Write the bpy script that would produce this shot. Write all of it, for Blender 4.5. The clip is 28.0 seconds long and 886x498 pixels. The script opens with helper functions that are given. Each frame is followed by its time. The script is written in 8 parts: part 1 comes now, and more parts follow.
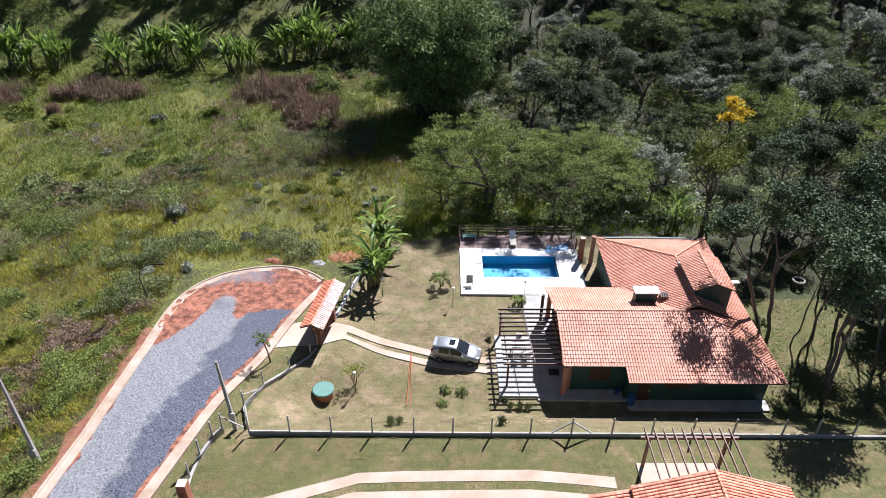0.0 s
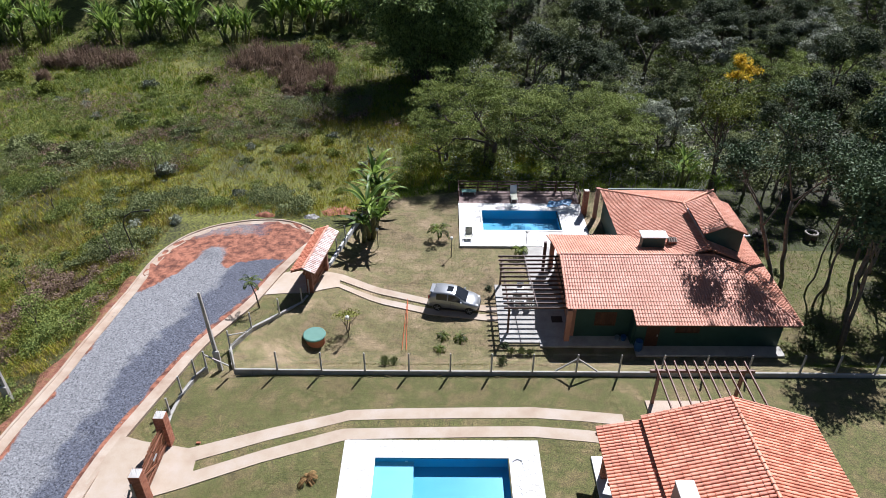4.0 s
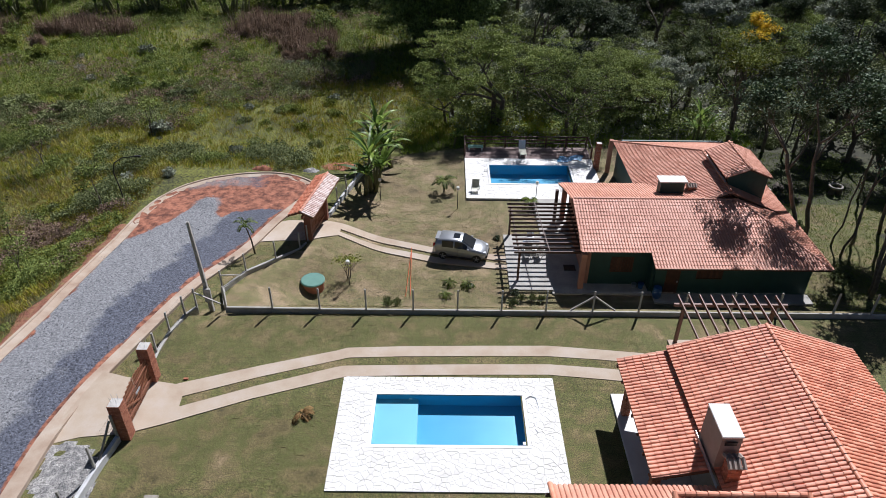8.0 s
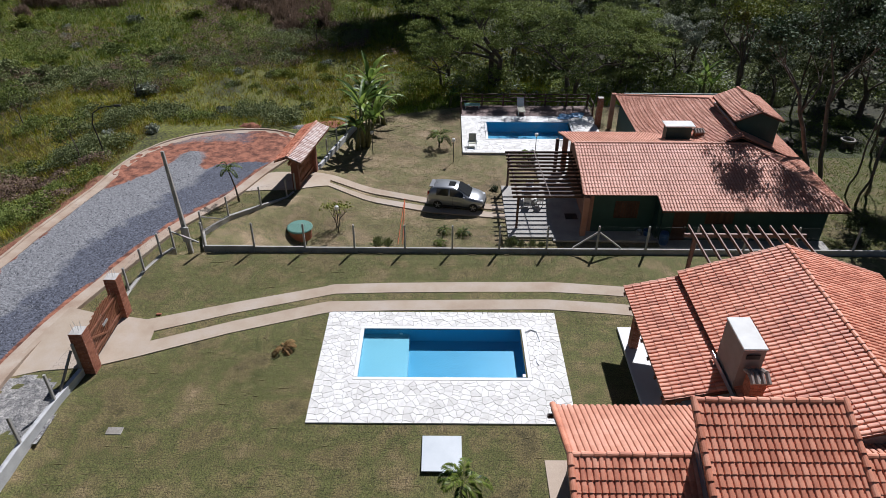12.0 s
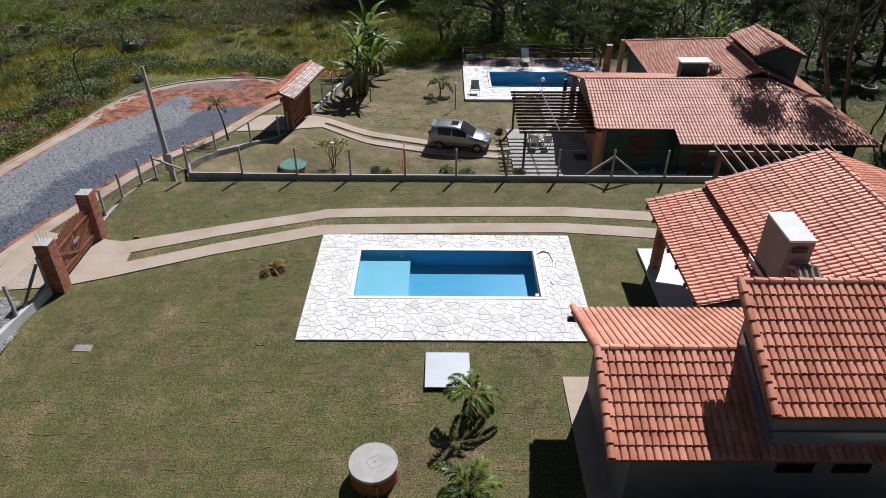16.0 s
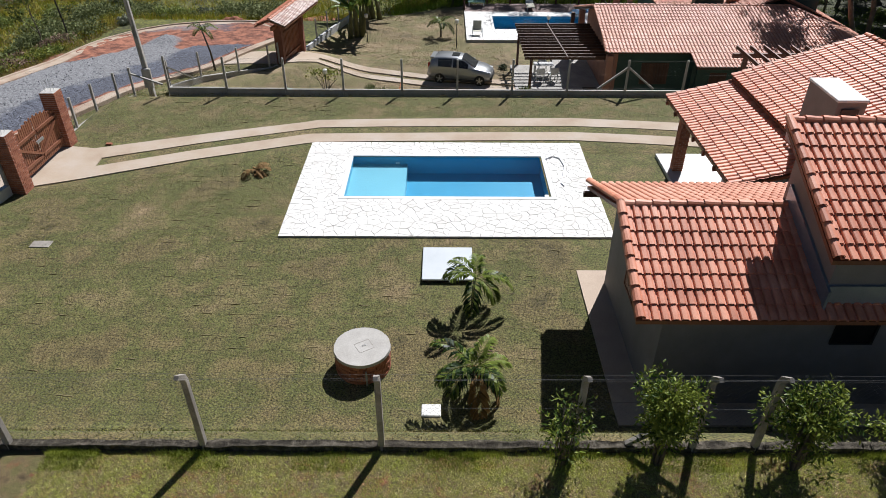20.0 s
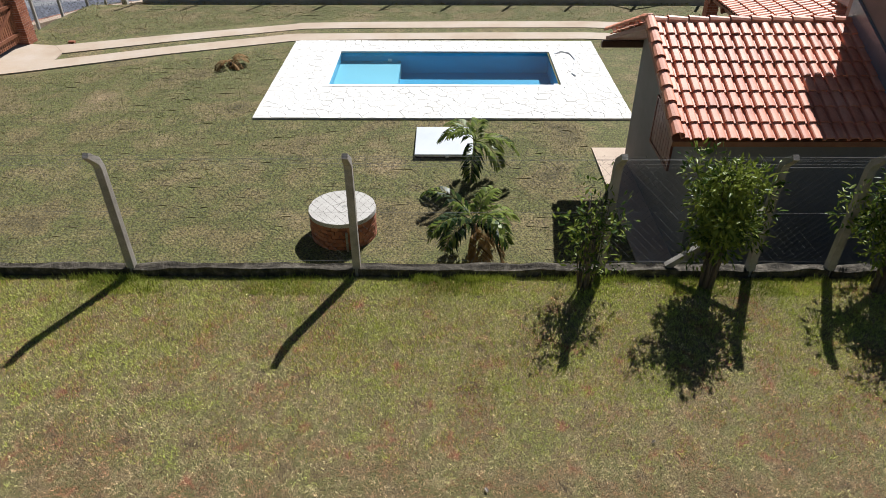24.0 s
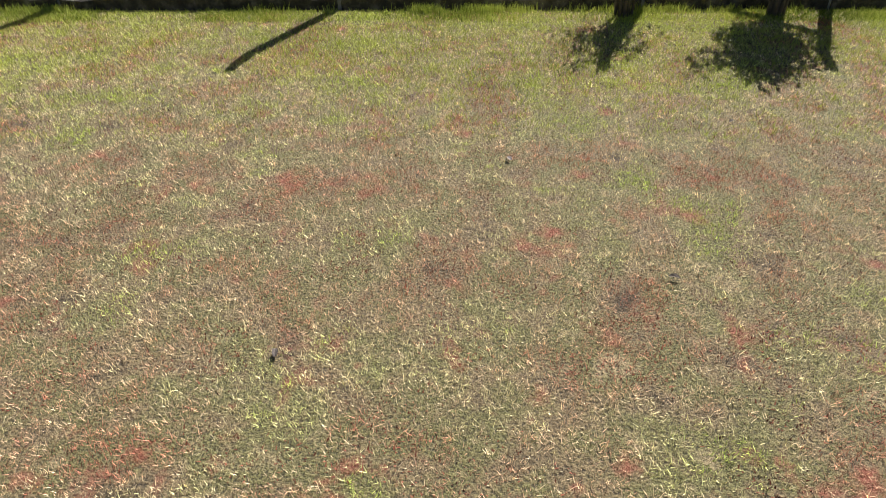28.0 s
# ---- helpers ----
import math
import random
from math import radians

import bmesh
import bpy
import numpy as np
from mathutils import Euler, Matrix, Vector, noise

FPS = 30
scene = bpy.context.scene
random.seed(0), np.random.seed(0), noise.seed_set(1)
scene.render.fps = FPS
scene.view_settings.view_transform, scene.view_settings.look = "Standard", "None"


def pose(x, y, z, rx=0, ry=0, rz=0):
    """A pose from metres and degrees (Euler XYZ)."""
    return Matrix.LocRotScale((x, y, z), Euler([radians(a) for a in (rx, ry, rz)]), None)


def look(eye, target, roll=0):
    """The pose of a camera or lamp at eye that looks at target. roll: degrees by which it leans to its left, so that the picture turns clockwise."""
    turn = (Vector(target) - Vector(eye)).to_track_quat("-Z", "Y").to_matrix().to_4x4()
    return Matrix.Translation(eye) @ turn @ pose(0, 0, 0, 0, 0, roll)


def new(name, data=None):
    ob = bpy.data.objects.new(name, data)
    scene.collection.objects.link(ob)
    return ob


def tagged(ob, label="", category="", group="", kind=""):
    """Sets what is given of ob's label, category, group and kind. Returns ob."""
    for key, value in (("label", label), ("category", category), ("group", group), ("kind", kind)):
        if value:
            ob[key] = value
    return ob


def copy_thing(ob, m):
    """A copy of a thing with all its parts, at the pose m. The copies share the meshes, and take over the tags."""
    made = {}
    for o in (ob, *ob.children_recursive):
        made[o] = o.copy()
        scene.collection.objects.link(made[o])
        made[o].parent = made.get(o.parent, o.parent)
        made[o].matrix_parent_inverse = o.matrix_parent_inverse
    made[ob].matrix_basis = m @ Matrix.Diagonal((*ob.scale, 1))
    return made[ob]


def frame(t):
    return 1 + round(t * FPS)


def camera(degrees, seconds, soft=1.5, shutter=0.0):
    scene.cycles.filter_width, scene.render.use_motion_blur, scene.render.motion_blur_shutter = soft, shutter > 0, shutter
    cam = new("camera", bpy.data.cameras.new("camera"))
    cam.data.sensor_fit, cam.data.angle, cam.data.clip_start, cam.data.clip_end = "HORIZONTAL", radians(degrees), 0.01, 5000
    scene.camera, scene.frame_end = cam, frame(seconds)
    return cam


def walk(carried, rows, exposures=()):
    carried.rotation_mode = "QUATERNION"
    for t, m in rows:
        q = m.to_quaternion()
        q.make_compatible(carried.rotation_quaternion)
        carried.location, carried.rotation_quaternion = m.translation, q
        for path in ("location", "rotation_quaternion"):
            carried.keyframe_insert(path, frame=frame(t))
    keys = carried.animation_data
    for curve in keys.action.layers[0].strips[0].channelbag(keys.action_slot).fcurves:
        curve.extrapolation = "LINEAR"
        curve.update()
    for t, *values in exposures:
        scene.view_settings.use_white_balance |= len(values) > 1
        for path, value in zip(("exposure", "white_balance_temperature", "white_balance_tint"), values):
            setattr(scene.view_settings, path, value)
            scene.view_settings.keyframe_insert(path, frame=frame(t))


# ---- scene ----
cam = camera(66.3, 28.0, 0.75)
METRES, EYE, TILT, LEAN, TURN, K = 28.2, 34.04, -34.0, -0.5, 0.0, 1.26
ROWS = [
    (0.0, 0.0, 0.0, 0.0, 0.0, 0.0, -0.0),
    (0.5, 0.0019, 0.0003, -0.0104, 0.03, 0.03, 0.0),
    (1.0, 0.0047, 0.006, -0.0268, 0.04, 0.1, 0.01),
    (1.5, 0.0058, 0.0132, -0.0492, 0.04, 0.09, 0.02),
    (2.0, 0.0081, 0.0247, -0.0746, 0.04, 0.14, 0.01),
    (2.5, 0.01, 0.0354, -0.0967, 0.07, 0.13, 0.01),
    (3.0, 0.0098, 0.0469, -0.1202, 0.06, 0.13, 0.02),
    (3.5, 0.0098, 0.0587, -0.1388, 0.07, 0.15, 0.02),
    (5.5, 0.0023, 0.0987, -0.2184, 0.12, 0.16, 0.0),
    (6.0, 0.0017, 0.1088, -0.2346, 0.17, 0.18, -0.04),
    (6.5, 0.0014, 0.1177, -0.2497, 0.2, 0.13, -0.07),
    (7.0, 0.0017, 0.127, -0.2653, 0.24, 0.12, -0.08),
    (7.5, 0.0005, 0.1364, -0.2813, 0.26, 0.13, -0.11),
    (8.0, -0.0, 0.1464, -0.2964, 0.3, 0.13, -0.15),
    (8.5, -0.0011, 0.1546, -0.3121, 0.33, 0.14, -0.18),
    (9.0, -0.0028, 0.1631, -0.3273, 0.38, 0.14, -0.22),
    (9.5, -0.002, 0.1722, -0.3432, 0.46, 0.17, -0.26),
    (10.0, -0.001, 0.1813, -0.359, 0.46, 0.22, -0.22),
    (10.5, 0.0008, 0.1899, -0.3751, 0.46, 0.25, -0.16),
    (11.0, 0.004, 0.1975, -0.3922, 0.35, 0.26, -0.05),
    (11.5, 0.0074, 0.2064, -0.4077, 0.31, 0.31, -0.0),
    (12.0, 0.01, 0.215, -0.4231, 0.23, 0.31, 0.05),
    (12.5, 0.0122, 0.2243, -0.4384, 0.18, 0.31, 0.07),
    (14.5, 0.0045, 0.2632, -0.4967, 0.08, 0.23, 0.12),
    (15.0, 0.0025, 0.2708, -0.5129, 0.08, 0.2, 0.11),
    (15.5, 0.0018, 0.2792, -0.5285, 0.08, 0.15, 0.1),
    (16.0, 0.0007, 0.2881, -0.544, 0.07, 0.1, 0.1),
    (16.5, 0.0009, 0.2969, -0.5589, 0.09, 0.07, 0.1),
    (17.0, 0.0008, 0.3054, -0.5732, 0.08, 0.04, 0.14),
    (17.5, 0.0018, 0.3159, -0.5859, 0.1, 0.01, 0.16),
    (18.0, 0.0036, 0.3255, -0.6004, 0.08, -0.02, 0.18),
    (18.5, 0.0032, 0.3328, -0.6186, 0.11, -0.1, 0.19),
    (19.0, 0.0035, 0.3404, -0.6338, 0.12, -0.12, 0.21),
    (19.5, 0.0035, 0.3467, -0.6507, 0.19, -0.2, 0.19),
    (20.0, 0.0027, 0.3554, -0.6645, 0.22, -0.23, 0.18),
    (20.5, 0.0013, 0.364, -0.6777, 0.27, -0.26, 0.17),
    (22.5, 0.0024, 0.3981, -0.7331, 0.38, -0.42, 0.18),
    (23.0, 0.0057, 0.4068, -0.7465, 0.36, -0.44, 0.2),
    (23.5, 0.007, 0.4152, -0.7611, 0.37, -0.49, 0.24),
    (24.0, 0.0069, 0.424, -0.7741, 0.35, -0.53, 0.26),
    (24.5, 0.006, 0.4333, -0.7883, 0.36, -0.61, 0.28),
    (25.0, 0.0048, 0.4396, -0.8033, 0.38, -0.7, 0.31),
    (25.5, 0.0036, 0.4465, -0.818, 0.45, -0.88, 0.32),
    (26.0, 0.0035, 0.4534, -0.8325, 0.47, -1.13, 0.36),
    (26.5, 0.0035, 0.4603, -0.8467, 0.5, -1.43, 0.41),
    (27.0, 0.0045, 0.4675, -0.86, 0.51, -1.86, 0.41),
    (27.5, 0.0052, 0.4716, -0.8686, 0.47, -2.2, 0.44),
    (28.0, 0.0048, 0.4723, -0.8729, 0.45, -2.34, 0.46),
]
walk(cam, [(t, pose(0, 0, EYE, TILT, LEAN, TURN) @ pose(METRES * x, K * METRES * y, METRES * z, 90 + pitch, roll, yaw)) for t, x, y, z, yaw, pitch, roll in ROWS],
     exposures=[(0, 1.12, 5820, 15), (3, 0.95, 5820, 14), (6, 0.64, 5850, 13), (11, 0.23, 5900, 13), (15, 0.12, 5950, 13), (17, 0.32, 6000, 12), (20.5, 0.45, 6100, 11), (25, 0.68, 6250, 10), (27, 0.88, 6350, 12), (28, 1.12, 6100, 15)])

# ---- world, sun ----
world = bpy.data.worlds.new("world")
scene.world = world
world.use_nodes = True
wt = world.node_tree
sky = wt.nodes.new("ShaderNodeTexSky")
sky.sky_type, sky.sun_disc = "NISHITA", False
SUN = Vector((0.75, 1.57, 1.83)).normalized()
sky.sun_elevation, sky.sun_rotation = math.asin(SUN.z), math.atan2(SUN.x, SUN.y)
sky.altitude, sky.air_density, sky.dust_density = 700, 1.0, 0.6
wt.links.new(sky.outputs[0], wt.nodes["Background"].inputs[0])
wt.nodes["Background"].inputs[1].default_value = 0.027
sun = new("sun", bpy.data.lights.new("sun", "SUN"))
sun.data.energy, sun.data.angle, sun.data.color = 5.0, radians(0.53), (1.0, 0.965, 0.92)
sun.matrix_world = look(SUN * 100, (0, 0, 0))


# ---- materials ----
def rgb(c):
    return (*c, 1.0)


def material(name, tones, scale=3.0, fine=40.0, rough=0.85, bump=0.25, fine_mix=0.35, metal=0.0, spread=0.0, bump_dist=0.02, detail=6, crisp=False):
    """Principled surface: noise runs through the tones at one scale, a finer grain darkens and lightens, and bump."""
    mat = bpy.data.materials.new(name)
    mat.use_nodes = True
    nt = mat.node_tree
    bs = nt.nodes["Principled BSDF"]
    co = nt.nodes.new("ShaderNodeTexCoord")
    n1 = nt.nodes.new("ShaderNodeTexNoise")
    n1.inputs["Scale"].default_value, n1.inputs["Detail"].default_value, n1.inputs["Roughness"].default_value = scale, detail, 0.62
    n2 = nt.nodes.new("ShaderNodeTexNoise")
    n2.inputs["Scale"].default_value, n2.inputs["Detail"].default_value, n2.inputs["Roughness"].default_value = fine, 4, 0.7
    geo = nt.nodes.new("ShaderNodeNewGeometry")
    nt.links.new(geo.outputs["Position"], n1.inputs["Vector"])
    nt.links.new(geo.outputs["Position"], n2.inputs["Vector"])
    ramp = nt.nodes.new("ShaderNodeValToRGB")
    el = ramp.color_ramp.elements
    while len(el) < len(tones):
        el.new(0.5)
    for k, c in enumerate(tones):
        el[k].position = 0.3 + 0.4 * k / max(1, len(tones) - 1)
        el[k].color = rgb(c)
    fac = n1.outputs["Fac"]
    if spread:
        info = nt.nodes.new("ShaderNodeObjectInfo")
        isl = nt.nodes.new("ShaderNodeNewGeometry")
        add = nt.nodes.new("ShaderNodeMath")
        add.operation = "ADD"
        nt.links.new(info.outputs["Random"], add.inputs[0])
        nt.links.new(isl.outputs["Random Per Island"], add.inputs[1])
        fr = nt.nodes.new("ShaderNodeMath")
        fr.operation = "FRACT"
        nt.links.new(add.outputs[0], fr.inputs[0])
        ma = nt.nodes.new("ShaderNodeMath")
        ma.operation = "MULTIPLY_ADD"
        nt.links.new(fr.outputs[0], ma.inputs[0])
        ma.inputs[1].default_value = spread
        sb = nt.nodes.new("ShaderNodeMath")
        sb.operation = "ADD"
        nt.links.new(n1.outputs["Fac"], ma.inputs[2])
        nt.links.new(ma.outputs[0], sb.inputs[0])
        sb.inputs[1].default_value = -spread / 2
        fac = sb.outputs[0]
    nt.links.new(fac, ramp.inputs[0])
    mix = nt.nodes.new("ShaderNodeMix")
    mix.data_type, mix.blend_type = "RGBA", "OVERLAY"
    mix.inputs["Factor"].default_value = fine_mix
    nt.links.new(ramp.outputs[0], mix.inputs["A"])
    if crisp:
        hard = nt.nodes.new("ShaderNodeMapRange")
        hard.inputs["From Min"].default_value, hard.inputs["From Max"].default_value = 0.36, 0.64
        nt.links.new(n2.outputs["Fac"], hard.inputs["Value"])
        nt.links.new(hard.outputs[0], mix.inputs["B"])
    else:
        nt.links.new(n2.outputs["Fac"], mix.inputs["B"])
    nt.links.new(mix.outputs["Result"], bs.inputs["Base Color"])
    bs.inputs["Roughness"].default_value = rough
    bs.inputs["Metallic"].default_value = metal
    if bump:
        bp = nt.nodes.new("ShaderNodeBump")
        bp.inputs["Strength"].default_value, bp.inputs["Distance"].default_value = bump, bump_dist
        nt.links.new(n2.outputs["Fac"], bp.inputs["Height"])
        nt.links.new(bp.outputs[0], bs.inputs["Normal"])
    return mat


def leafy(name, tones, rough=0.55, through_light=0.22):
    """Foliage: colour varied leaf by leaf and thing by thing, a little light passes through."""
    mat = bpy.data.materials.new(name)
    mat.use_nodes = True
    nt = mat.node_tree
    bs = nt.nodes["Principled BSDF"]
    geo = nt.nodes.new("ShaderNodeNewGeometry")
    info = nt.nodes.new("ShaderNodeObjectInfo")
    n1 = nt.nodes.new("ShaderNodeTexNoise")
    n1.inputs["Scale"].default_value, n1.inputs["Detail"].default_value = 0.9, 3
    nt.links.new(geo.outputs["Position"], n1.inputs["Vector"])
    a = nt.nodes.new("ShaderNodeMath")
    a.operation, a.inputs[1].default_value = "MULTIPLY_ADD", 0.5
    nt.links.new(geo.outputs["Random Per Island"], a.inputs[0])
    nt.links.new(n1.outputs["Fac"], a.inputs[2])
    b = nt.nodes.new("ShaderNodeMath")
    b.operation, b.inputs[1].default_value = "MULTIPLY_ADD", 0.35
    nt.links.new(info.outputs["Random"], b.inputs[0])
    nt.links.new(a.outputs[0], b.inputs[2])
    ramp = nt.nodes.new("ShaderNodeValToRGB")
    el = ramp.color_ramp.elements
    while len(el) < len(tones):
        el.new(0.5)
    for k, c in enumerate(tones):
        el[k].position = 0.45 + 0.9 * k / max(1, len(tones) - 1) * 0.6
        el[k].color = rgb(tuple(v * (0.6 + 0.8 * k / max(1, len(tones) - 1)) for v in c))
    nt.links.new(b.outputs[0], ramp.inputs[0])
    nt.links.new(ramp.outputs[0], bs.inputs["Base Color"])
    bs.inputs["Roughness"].default_value = rough
    bs.inputs["Specular IOR Level"].default_value = 0.1
    tr = nt.nodes.new("ShaderNodeBsdfTranslucent")
    nt.links.new(ramp.outputs[0], tr.inputs["Color"])
    mx = nt.nodes.new("ShaderNodeMixShader")
    mx.inputs[0].default_value = through_light
    nt.links.new(bs.outputs[0], mx.inputs[1])
    nt.links.new(tr.outputs[0], mx.inputs[2])
    nt.links.new(mx.outputs[0], nt.nodes["Material Output"].inputs["Surface"])
    return mat


M_TILE = material("clay_tile", [(0.46, 0.155, 0.085), (0.62, 0.235, 0.135), (0.73, 0.325, 0.205)], 1.4, 30, 0.55, 0.15, 0.3, spread=0.32)
M_TILE2 = material("weathered_clay_tile", [(0.44, 0.175, 0.105), (0.55, 0.245, 0.155), (0.64, 0.32, 0.225)], 0.5, 30, 0.6, 0.15, 0.2, spread=0.16)
M_MORTAR = material("ridge_mortar", [(0.34, 0.2, 0.16), (0.45, 0.28, 0.22)], 4, 40, 0.9)
M_WHITE = material("white_render", [(0.62, 0.61, 0.58), (0.75, 0.74, 0.71)], 1.5, 60, 0.85, 0.15, 0.15)
M_GREY = material("grey_render", [(0.1872, 0.1728, 0.1692), (0.2448, 0.2304, 0.2232)], 1.2, 50, 0.9, 0.2, 0.2)
M_GREEN = material("dark_green_paint", [(0.012, 0.045, 0.04), (0.02, 0.065, 0.055)], 1.5, 50, 0.6, 0.1, 0.2)
M_CONC = material("concrete", [(0.30, 0.285, 0.26), (0.44, 0.42, 0.385)], 1.5, 35, 0.9, 0.3, 0.3)
M_POST = material("post_concrete", [(0.19, 0.17, 0.145), (0.36, 0.33, 0.29)], 3, 60, 0.9, 0.4, 0.4)
M_KERB = material("kerb_concrete", [(0.29, 0.20, 0.14), (0.37, 0.285, 0.215), (0.43, 0.36, 0.29)], 0.7, 30, 0.9, 0.3, 0.25)
M_DRIVE = material("drive_concrete", [(0.35, 0.262, 0.19), (0.41, 0.33, 0.25), (0.45, 0.38, 0.32)], 0.5, 25, 0.9, 0.2, 0.2)
M_BRICK = material("clay_brick", [(0.26, 0.09, 0.05), (0.38, 0.15, 0.085)], 6, 60, 0.9, 0.3, 0.35, spread=0.5)
M_WOOD = material("dark_wood", [(0.045, 0.018, 0.011), (0.09, 0.038, 0.022)], 5, 60, 0.6, 0.2, 0.3, spread=0.3)
M_WOOD2 = material("reddish_wood", [(0.17, 0.06, 0.03), (0.27, 0.11, 0.055)], 5, 60, 0.55, 0.2, 0.3, spread=0.3)
M_STONE = material("white_flagstone", [(0.62, 0.60, 0.565), (0.74, 0.72, 0.69), (0.80, 0.785, 0.76)], 2.0, 30, 0.8, 0.2, 0.15, spread=0.35)
M_JOINT = material("stone_joint", [(0.42, 0.40, 0.37), (0.52, 0.50, 0.47)], 3, 30, 0.95)
M_BARK = material("bark", [(0.07, 0.055, 0.042), (0.14, 0.115, 0.09)], 4, 30, 0.95, 0.6, 0.4)
M_METAL = material("galvanised_metal", [(0.42, 0.44, 0.47), (0.55, 0.57, 0.6)], 3, 40, 0.4, 0.1, 0.2, metal=0.8)


# ---- mesh helpers ----
def part(name, bm, mat, parent=None, label="", smooth=False):
    me = bpy.data.meshes.new(name)
    bm.to_mesh(me)
    bm.free()
    if mat:
        me.materials.append(mat)
    if smooth:
        me.polygons.foreach_set("use_smooth", [True] * len(me.polygons))
    ob = new(name, me)
    own(ob, parent)
    return tagged(ob, label)


def own(ob, parent):
    """Makes ob, built in world places, a part of parent (a thing, or a part of a thing)."""
    if parent:
        m = parent.matrix_basis
        if parent.parent:
            m = parent.parent.matrix_basis @ parent.matrix_parent_inverse @ m
        ob.parent = parent
        ob.matrix_parent_inverse = m.inverted()
    return ob


def raw(name, verts, faces, mat, parent=None, label="", smooth=False):
    me = bpy.data.meshes.new(name)
    me.from_pydata(verts, [], faces)
    me.update()
    if mat:
        me.materials.append(mat)
    if smooth:
        me.polygons.foreach_set("use_smooth", [True] * len(me.polygons))
    ob = new(name, me)
    own(ob, parent)
    return tagged(ob, label)


def thing(name, at=(0, 0, 0), label="", category="", group="", kind="", rz=0.0):
    ob = new(name)
    ob.empty_display_size = 0.1
    ob.matrix_basis = pose(*at, 0, 0, rz)
    return tagged(ob, label, category, group, kind)


def box(bm, x0, y0, z0, x1, y1, z1, bevel=0.0):
    r = bmesh.ops.create_cube(bm, size=1.0)
    for v in r["verts"]:
        v.co = Vector(((x0 + x1) / 2 + v.co.x * (x1 - x0), (y0 + y1) / 2 + v.co.y * (y1 - y0), (z0 + z1) / 2 + v.co.z * (z1 - z0)))
    if bevel:
        edges = list({e for v in r["verts"] for e in v.link_edges})
        bmesh.ops.bevel(bm, geom=edges, offset=bevel, segments=1, affect="EDGES")
    return bm


def boxed(x0, y0, z0, x1, y1, z1, bevel=0.0):
    return box(bmesh.new(), x0, y0, z0, x1, y1, z1, bevel)


def beam(bm, a, b, w, h, up=(0, 0, 1)):
    """A bar from a to b, w across and h deep."""
    a, b = Vector(a), Vector(b)
    d = (b - a).normalized()
    s = d.cross(Vector(up))
    if s.length < 1e-4:
        s = d.cross(Vector((1, 0, 0)))
    s.normalize()
    u = s.cross(d)
    vs = [bm.verts.new(p + s * (w / 2 * i) + u * (h / 2 * j)) for p in (a, b) for i, j in ((-1, -1), (1, -1), (1, 1), (-1, 1))]
    for f in ((3, 2, 1, 0), (4, 5, 6, 7), (0, 1, 5, 4), (1, 2, 6, 5), (2, 3, 7, 6), (3, 0, 4, 7)):
        bm.faces.new([vs[i] for i in f])
    return bm


def tube(bm, pts, radii, sides=8):
    """A round limb through pts."""
    rings = []
    for k, p in enumerate(pts):
        p = Vector(p)
        d = (Vector(pts[min(k + 1, len(pts) - 1)]) - Vector(pts[max(k - 1, 0)])).normalized()
        s = d.orthogonal().normalized()
        u = d.cross(s)
        rings.append([bm.verts.new(p + (s * math.cos(a) + u * math.sin(a)) * radii[k]) for a in [2 * math.pi * i / sides for i in range(sides)]])
    for r0, r1 in zip(rings, rings[1:]):
        best = min(range(sides), key=lambda o: sum((r1[(i + o) % sides].co - r0[i].co).length for i in range(0, sides, 2)))
        for i in range(sides):
            bm.faces.new((r0[i], r0[(i + 1) % sides], r1[(i + 1 + best) % sides], r1[(i + best) % sides]))
    bm.faces.new(rings[0][::-1])
    bm.faces.new(rings[-1])
    return bm


def smoothstep(a, b, x):
    t = min(1.0, max(0.0, (x - a) / (b - a)))
    return t * t * (3 - 2 * t)


# ---- the lie of the land ----
def road_z(y):
    return float(np.interp(y, [-40, 5, 10, 20, 26, 32, 40, 48, 53, 70], [2.4, 1.0, 0.5, 0.0, -0.55, -1.15, -2.4, -3.2, -3.42, -3.6]))


def lot_edge(y):
    return float(np.interp(y, [-40, 16, 20, 26, 29.8, 31, 35, 38.8, 44.6, 50, 62], [-14.8, -14.75, -14.45, -15.0, -14.4, -13.2, -12.5, -9.3, -9.1, -7.7, -6]))


def lot_z(x, y):
    if y < 7.84:
        return 1.95
    if y < 29.3:
        low = float(np.interp(y, [10.2, 15, 17.3, 24, 29.3], [-0.13, -0.12, -0.06, -0.02, 0.0]))
        return low + (1.86 - low) * (1 - smoothstep(7.95, 10.1, y))
    return -3.3 + 3.1 * (1 - smoothstep(29.3, 34.4, y)) - 0.28 * smoothstep(43, 47.5, y)


def land(x, y):
    road = road_z(y)
    # meadow west of the road and valley to the north
    wild = -5.2 + 0.5 * noise.noise((x * 0.05, y * 0.05, 0)) + 0.12 * noise.noise((x * 0.3, y * 0.3, 3))
    north = smoothstep(51.8, 62, y)
    z = road + (wild - road) * max(smoothstep(0, 1, (-23.4 - x) / 10.6), north)
    d = x - lot_edge(y)
    if d > 0:
        wide = 0.3 if y < 29.3 else (5.0 if y < 44 else 1.5 + 9 * smoothstep(50, 56, y))
        lot = lot_z(x, y)
        lot += (wild - lot) * smoothstep(59, 74, y)
        z = z + (lot - z) * smoothstep(0, wide, d)
    hill = max(0.0, y - 118)
    z += 0.42 * hill + 0.0015 * hill * hill * 0.3
    return z

# ---- ground ----
def steps(*spans):
    out = []
    for a, b, s in spans:
        n = max(1, round((b - a) / s))
        out += [a + (b - a) * i / n for i in range(n)]
    return out + [spans[-1][1]]


